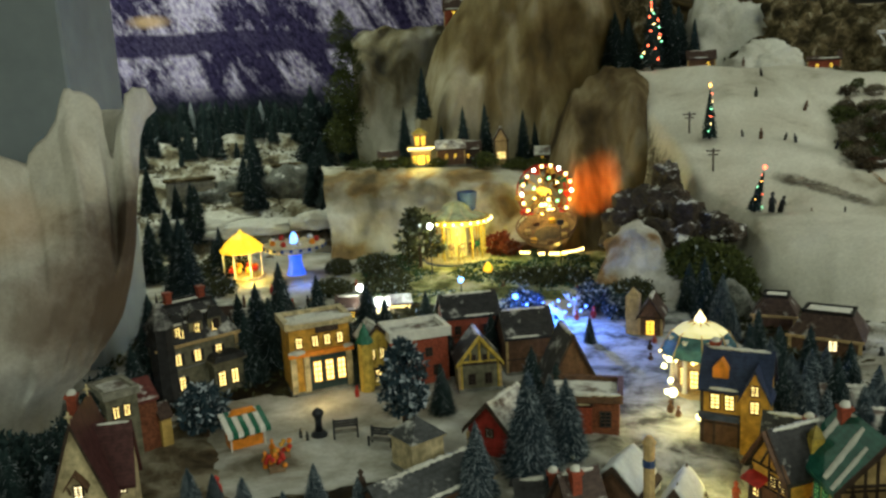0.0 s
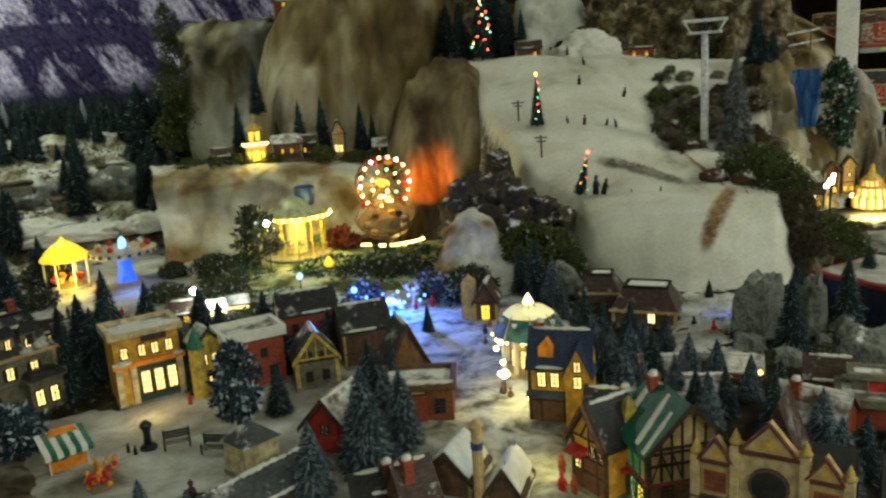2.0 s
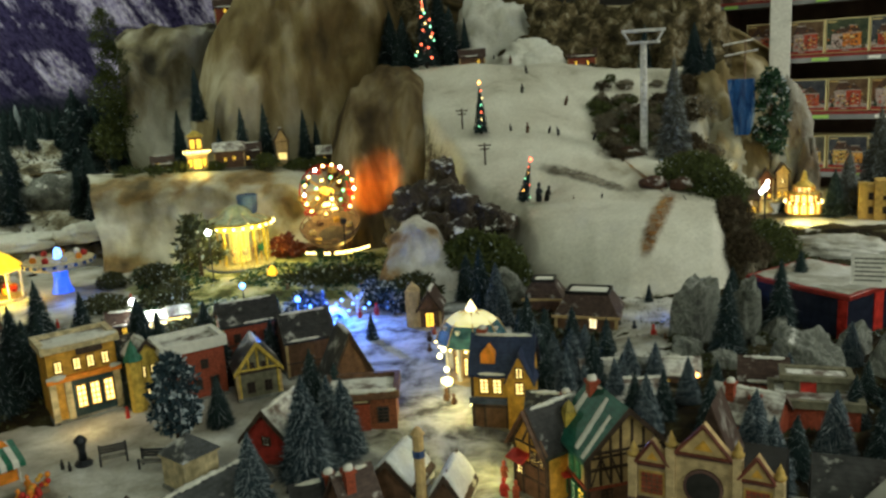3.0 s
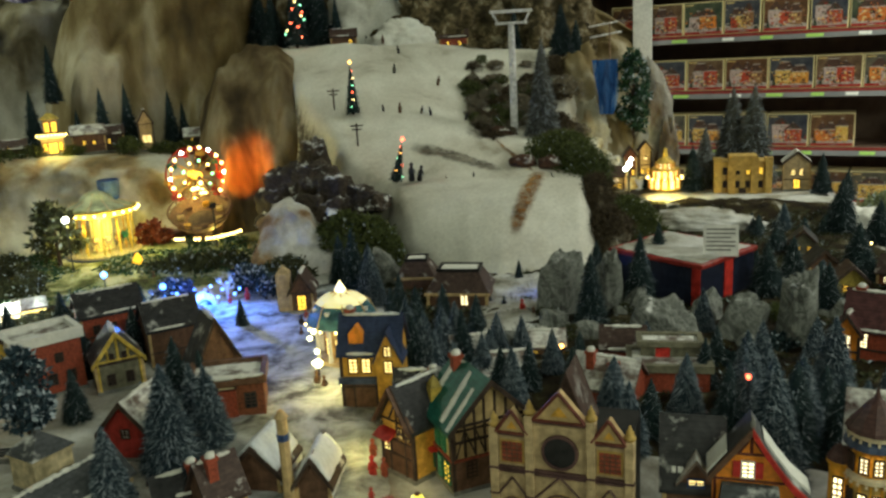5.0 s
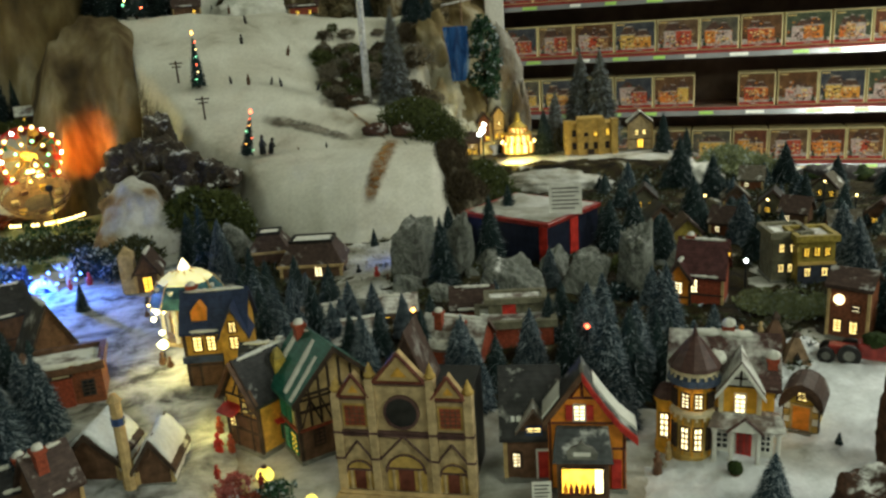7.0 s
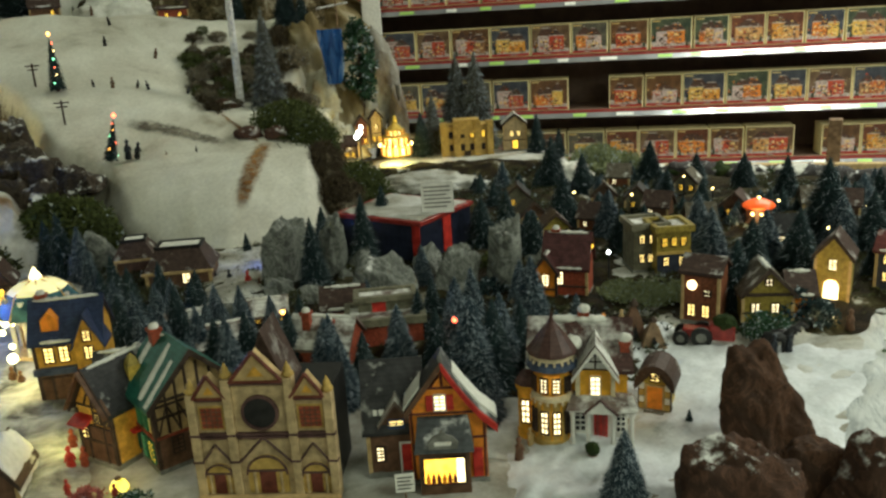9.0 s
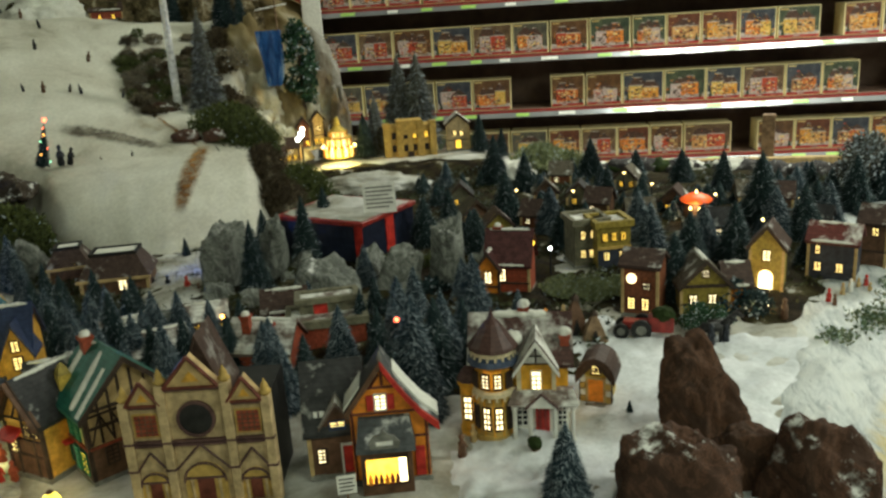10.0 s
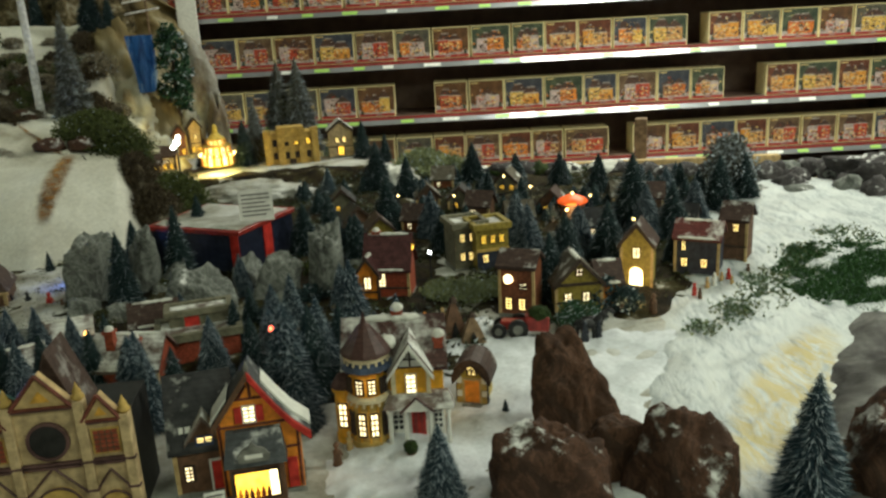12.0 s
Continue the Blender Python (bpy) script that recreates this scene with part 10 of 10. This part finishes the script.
# ---------------------------------------------------------------- shop shelves
M["shelf"] = paint("dark_shelf", (0.2, 0.13, 0.1), 0.6, 0.2, 12)
M["shelf_lip"] = paint("shelf_lip_red", (0.3, 0.03, 0.025), 0.4, 0.2, 12)
M["rail"] = paint("price_rail", (0.36, 0.37, 0.38), 0.2, 0.1, 12, metal=0.5)
M["tag"] = paint("green_tag", (0.35, 0.6, 0.12), 0.4, 0.1)
M["tag_white"] = paint("white_tag", (0.75, 0.75, 0.7), 0.4, 0.1)
M["box_edge"] = paint("box_card", (0.93, 0.8, 0.44), 0.5, 0.12, 30)
M["box_red"] = paint("box_red_band", (0.4, 0.04, 0.03), 0.45, 0.15, 30)


def print_mat(name, a, c, scale=26):
    """A shiny printed area with blotches of a second ink."""
    m, nt, b = blank(name, 0.3)
    n = noise_tex(nt, scale, 4, 0.6)
    nt.links.new(ramp(nt, n, [(0.38, a), (0.5, tuple((u + v) / 2 for u, v in zip(a, c))), (0.62, c)]), b.inputs["Base Color"])
    return m


NIGHT = [print_mat("print_backdrop", a, c, 12) for a, c in (((0.03, 0.035, 0.055), (0.09, 0.1, 0.12)), ((0.09, 0.04, 0.018), (0.2, 0.1, 0.045)), ((0.03, 0.05, 0.035), (0.1, 0.12, 0.07)), ((0.1, 0.028, 0.018), (0.2, 0.07, 0.035)), ((0.06, 0.06, 0.05), (0.16, 0.14, 0.1)), ((0.1, 0.055, 0.03), (0.22, 0.14, 0.08)))]
INKS = [print_mat("print_house", a, c, 120) for a, c in (((0.5, 0.1, 0.025), (0.8, 0.25, 0.05)), ((0.45, 0.2, 0.07), (0.75, 0.42, 0.16)), ((0.55, 0.2, 0.03), (0.85, 0.42, 0.08)), ((0.38, 0.04, 0.025), (0.65, 0.11, 0.05)), ((0.42, 0.3, 0.28), (0.74, 0.6, 0.56)), ((0.6, 0.15, 0.025), (0.88, 0.32, 0.06)), ((0.22, 0.1, 0.05), (0.42, 0.22, 0.1)), ((0.6, 0.35, 0.06), (0.88, 0.6, 0.16)))]
SNOWP = print_mat("print_snow", (0.26, 0.22, 0.2), (0.66, 0.6, 0.55), 90)
DARKP = print_mat("print_roof", (0.04, 0.022, 0.02), (0.14, 0.07, 0.05), 90)
LITP = print_mat("print_window", (0.75, 0.48, 0.14), (0.9, 0.72, 0.36), 60)
TREEP = print_mat("print_tree", (0.012, 0.03, 0.02), (0.05, 0.08, 0.05), 120)


def picture_mesh(w, h, seed):
    """The printed front: backdrop, snowy ground, houses with roofs, snow caps and windows, trees, a red band with a pale label."""
    rnd = random.Random(seed * 7 + 1)
    bm = B()
    W2, z0, z1 = w / 2 - 0.0065, 0.008, h - 0.0065
    vbox(bm, -W2, W2, -0.0015, -0.0003, z0, z1)
    marks = [0] * len(bm.faces)

    def add(poly, y, mat):
        vprism(bm, poly, y, -0.0004)
        marks.extend([mat] * (len(bm.faces) - len(marks)))

    def tri(x, b, hw, hh, y, mat):
        add([(x - hw, b), (x + hw, b), (x, b + hh)], y, mat)

    for k in range(rnd.choice([3, 4, 5])):
        x = rnd.uniform(-0.82, 0.82) * W2
        tri(x, z0 + 0.03, 0.012, rnd.uniform(0.05, 0.1), -0.0017, 6)
    add([(-W2, z0), (W2, z0), (W2, z0 + 0.03), (W2 * 0.3, z0 + 0.042), (-W2 * 0.4, z0 + 0.03), (-W2, z0 + 0.042)], -0.0019, 2)
    n = rnd.choice([1, 2, 2, 3])
    for k in range(n):
        cx = (-0.62 + 1.24 * (k + 0.5) / n + rnd.uniform(-0.08, 0.08)) * W2
        hw, hh, rr = rnd.uniform(0.95, 1.25) * W2 / (n + 0.5), rnd.uniform(0.06, 0.088), rnd.uniform(0.028, 0.05)
        b0 = z0 + rnd.uniform(0.02, 0.03)
        cx = max(-W2 + hw + 0.006, min(W2 - hw - 0.006, cx))
        y = -0.0021 - 0.00018 * k
        add([(cx - hw, b0), (cx + hw, b0), (cx + hw, b0 + hh), (cx - hw, b0 + hh)], y, (1, 5, 7)[k % 3])
        top = rnd.uniform(0.0, 0.55)
        add([(cx - hw - 0.003, b0 + hh), (cx + hw + 0.003, b0 + hh), (cx + hw * top, b0 + hh + rr), (cx - hw * top - 0.0005, b0 + hh + rr)], y - 0.00005, 3)
        add([(cx - hw - 0.004, b0 + hh - 0.003), (cx + hw + 0.004, b0 + hh - 0.003), (cx + hw * 0.9, b0 + hh + 0.003), (cx - hw * 0.9, b0 + hh + 0.003)], y - 0.0001, 2)
        if rnd.random() < 0.7:
            add([(cx - hw * top - 0.004, b0 + hh + rr - 0.004), (cx + hw * top + 0.004, b0 + hh + rr - 0.004), (cx + hw * top, b0 + hh + rr + 0.002), (cx - hw * top - 0.001, b0 + hh + rr + 0.002)], y - 0.0001, 2)
        for j in range(3):
            for lev in range(2):
                if rnd.random() < 0.75 and b0 + 0.012 + 0.03 * lev + 0.014 < b0 + hh - 0.004:
                    wx = cx + hw * (-0.72 + 0.52 * j)
                    zz = b0 + 0.012 + 0.03 * lev
                    add([(wx, zz), (wx + hw * 0.3, zz), (wx + hw * 0.3, zz + 0.014), (wx, zz + 0.014)], y - 0.00012, 4 if rnd.random() < 0.7 else 3)
    tri(rnd.choice([-0.85, 0.85]) * W2 * 0.95, z0 + 0.012, 0.011, 0.05, -0.0031, 6)
    add([(-W2, z0 - 0.002), (W2, z0 - 0.002), (W2, z0 + 0.012), (-W2, z0 + 0.012)], -0.0033, 8)
    lx = rnd.uniform(-0.25, 0.2) * W2
    add([(lx - 0.018, z0 + 0.002), (lx + 0.018, z0 + 0.002), (lx + 0.018, z0 + 0.008), (lx - 0.018, z0 + 0.008)], -0.0036, 2)
    add([(-W2 + 0.006, z1 - 0.014), (-W2 + 0.05, z1 - 0.014), (-W2 + 0.05, z1 - 0.007), (-W2 + 0.006, z1 - 0.007)], -0.0019, 4)
    for k in range(90):
        a, b = rnd.uniform(0.002, 0.009), rnd.uniform(0.002, 0.007)
        cx = max(-W2 + a, min(W2 - a, max(-0.92, min(0.92, rnd.gauss(0, 0.42))) * W2))
        cz = min(z0 + 0.016 + abs(rnd.gauss(0.035, 0.035)), z1 - 0.03)
        add([(cx - a, cz), (cx + a * rnd.uniform(0.4, 1), cz - b * 0.4), (cx + a, cz + b), (cx - a * rnd.uniform(0.2, 1), cz + b)], -0.0032 - 0.00001 * k, rnd.choice([1, 2, 3, 3, 4, 5, 6, 7]))
    me = bpy.data.meshes.new("picture")
    bm.to_mesh(me)
    bm.free()
    for m in (NIGHT[seed % 6], INKS[rnd.randrange(8)], SNOWP, DARKP, LITP, INKS[rnd.randrange(8)], TREEP, INKS[rnd.randrange(8)], M["box_red"]):
        me.materials.append(m)
    me.polygons.foreach_set("material_index", marks)
    return me


SROT = math.atan2(SHELF_T.y, SHELF_T.x)


def shelf_point(s, back=0.0):
    p = SHELF_N * (SHELF_D + back) + SHELF_T * s
    return p.x, p.y


def toy_box(s, z, w, h, pic, lean=0.0):
    x, y = shelf_point(s, 0.02)
    ob = new("village_box")
    ob.location, ob.rotation_euler = (x, y, z), (0, 0, SROT + radians(lean))
    tagged(ob, "boxed miniature house with picture front on a shelf", "box", "boxes on the shelves")
    part("carton", cached(("carton", w, h), lambda: to_mesh("carton", vbox(B(), -w / 2, w / 2, 0, 0.16, 0, h), M["box_edge"], bevel=0.002)), None, ob)
    part("picture", cached(("pic", w, h, pic), lambda: picture_mesh(w, h, pic)), None, ob)
    return ob


S0, S1 = -1.62, 3.0
rs = random.Random(12)
LIPS = [0.99, 0.67, 0.352, 0.027, -0.288, -0.6]
rack = new("shelf_rack")
rack.location, rack.rotation_euler = (*shelf_point(0), 0), (0, 0, SROT)
tagged(rack, "long dark shop shelving filled with boxed houses", "shelves", kind="structure")
part("back_panel", vbox(B(), S0, S1, 0.4, 0.43, FLOOR, 1.6), M["shelf"], rack)
for zl in LIPS:
    part("shelf_board", vbox(B(), S0, S1, 0.0, 0.4, zl - 0.02, zl + 0.012), M["shelf"], rack)
    part("shelf_edge", vbox(B(), S0, S1, -0.012, -0.0005, zl - 0.018, zl + 0.012), M["shelf_lip"], rack)
    bm = vbox(B(), S0, S1, -0.034, -0.0125, zl - 0.03, zl - 0.004)
    for v in bm.verts:
        if v.co.z > zl - 0.01 and v.co.y < -0.02:
            v.co.y = -0.0138
    rl = part("price_rail", bm, M["rail"], rack)
    s = S0 + 0.08
    while s < S1 - 0.1:
        wt = rs.uniform(0.06, 0.1)
        tg = cached(("tag", round(wt, 2), s % 2 > 1), lambda: to_mesh("price_tag", vbox(vbox(B(), -wt / 2, wt * 0.15, -0.0015, 0, -0.011, 0.011), wt * 0.16, wt / 2, -0.0012, 0, -0.011, 0.011), M["tag"] if rs.random() < 0.75 else M["tag_white"]))
        o = part("price_tag", tg, None, rl)
        o.location, o.rotation_euler = (s, -0.0246, zl - 0.0165), (radians(-37.8), 0, 0)
        s += rs.uniform(0.17, 0.32)
for sx in (S0, S1):
    part("upright", vbox(B(), sx - 0.015, sx + 0.015, 0.02, 0.4, FLOOR, 1.6), M["shelf"], rack)
for row, zl in enumerate(LIPS):
    s = S0 + 0.16
    while s < S1 - 0.15:
        w = rs.choice([0.19, 0.2, 0.21, 0.22, 0.235])
        skip = None
        for g0, g1 in {2: [(1.66, 1.79)], 3: [(-0.1, 0.142), (2.008, 2.15)], 4: [(1.193, 1.346)]}.get(row, []):
            if s < g1 and s + w > g0 - 0.05:
                w = round(g0 - s, 2)
                skip = g1
        if w > 0.12:
            toy_box(s + w / 2, zl + 0.0125, w, 0.18 if row % 2 == 0 else 0.187, rs.randrange(26), rs.uniform(-2, 2))
        s = skip if skip else s + w + rs.choice([0.004, 0.006, 0.01])
end = new("end_panel")
end.location, end.rotation_euler = (*shelf_point(S1 + 0.06), 0), (0, 0, SROT)
tagged(end, "dark end panel of the shelving", "panel", kind="structure")
part("panel", vbox(B(), 0, 0.05, -0.3, 0.45, FLOOR, 1.6), M["black"], end)
wp = thing("post", *P(32.95, 5.05), 0, "white square post at the shelf's end", "post", "", FLOOR, "structure")
part("shaft", vbox(B(), -0.055, 0.055, 0, 0.1, 0, CEILING - FLOOR), M["white"], wp, bevel=0.004)
sp = thing("barrier_post", *P(63.1, 3.62), 0, "short square grey post at the display's edge", "post", "", -0.1)
part("shaft", vbox(B(), -0.025, 0.025, -0.025, 0.025, 0, 0.27), M["wood"], sp, bevel=0.003)
rl_ = new("edge_rail")
rl_.location, rl_.rotation_euler = (*(SHELF_N * 3.36).to_2d(), 0), (0, 0, SROT + radians(-4.5))
tagged(rl_, "low wooden rail along the display's back edge", "rail", kind="structure")
part("board", vbox(B(), -0.25, 1.5, 0, 0.035, -0.3, 0.03), M["tan"], rl_, bevel=0.003)
re_ = random.Random(31)
for k in range(26):
    a_ = 49.0 + 0.76 * k + re_.uniform(-0.3, 0.3)
    d_ = (edge_reach(a_) - 0.07) / (SHELF_N.x * math.sin(radians(a_)) + SHELF_N.y * math.cos(radians(a_)))
    nm_, mt_, lb_ = (("snow_heap", "snow_clean", "white snow heap at the display's edge"), ("edge_rock", "dark_bank", "dark rock lying at the display's edge"), ("moss_heap", "moss", "dark moss heap at the display's edge"))[(0, 1, 2, 1)[k % 4] if k < 18 else 1]
    mass(nm_, a_, d_, (re_.uniform(0.05, 0.09), 0.045, re_.uniform(0.03, 0.045)), M[mt_], lb_, 4.4 * k, 0.4, category=nm_.replace("_", " "), group="heaps along the display's edge", sub=3, freq=2.0)

# ---------------------------------------------------------------- lamps inside and beside the lit things
LEMON = (1.0, 0.84, 0.17)
WARM, GOLD, BLUE = (1.0, 0.78, 0.36), (1.0, 0.74, 0.14), (0.05, 0.2, 1.0)
for a_, d_, z_, watts, col in [(-4.05, 3.22, 0.155, 0.8, LEMON), (-5.9, 3.2, 0.16, 2.0, LEMON), (-2.2, 3.2, 0.16, 2.0, LEMON), (-4.4, 2.71, 0.09, 0.5, (0.45, 0.7, 1.0)), (-6.1, 3.06, 0.21, 0.5, (0.9, 1, 0.85)), (2.0, 3.44, 0.2, 0.7, GOLD), (3.2, 3.32, 0.04, 0.3, GOLD), (9.0, 1.68, 0.08, 0.26, (0.98, 0.88, 0.28)), (9.6, 1.62, 0.1, 0.25, (0.98, 0.88, 0.28)), (-18.9, 3.28, 0.06, 1.1, GOLD), (0.4, 2.4, 0.05, 3.0, BLUE), (2.0, 2.4, 0.05, 1.0, BLUE),
                                (34.4, 3.45, 0.09, 1.7, GOLD), (64.8, 1.83, 0.03, 0.4, WARM), (59.45, 2.5, 0.05, 0.15, WARM), (-10.8, 2.58, 0.07, 1.9, (0.9, 1, 0.85)), (11.3, 1.36, 0.07, 0.22, LEMON), (13.0, 1.2, 0.06, 0.1, WARM), (-6.0, 3.76, 0.4, 0.4, GOLD), (-16.0, 1.9, 0.04, 0.12, WARM), (-15.4, 3.15, 0.05, 0.3, BLUE), (25.2, 2.25, 0.06, 0.06, BLUE)]:
    bulb_lamp("bulb_light", (*P(a_, d_), z_), watts, col)
spot_lamp("flood_light", (*P(3.1, 3.2), 0.2), (*P(4.7, 3.45), 0.235), 48.0, (1.0, 0.2, 0.0), 38)
spot_lamp("blue_flood_light", (*P(0.6, 2.56), 0.16), (*P(2.8, 2.1), 0.0), 30.0, (0.1, 0.26, 1.0), 86)
fd = thing("flood_lamp", *P(3.1, 3.17), 0, "small dark flood lamp aimed at the crag", "lamp", "", 0.0)
part("stand", vrod(B(), (0, 0, 0), (0, 0, 0.17), 0.003), M["black"], fd)
part("housing", vbox(B(), -0.012, 0.012, -0.01, 0.01, 0.17, 0.19), M["black"], fd, bevel=0.002)
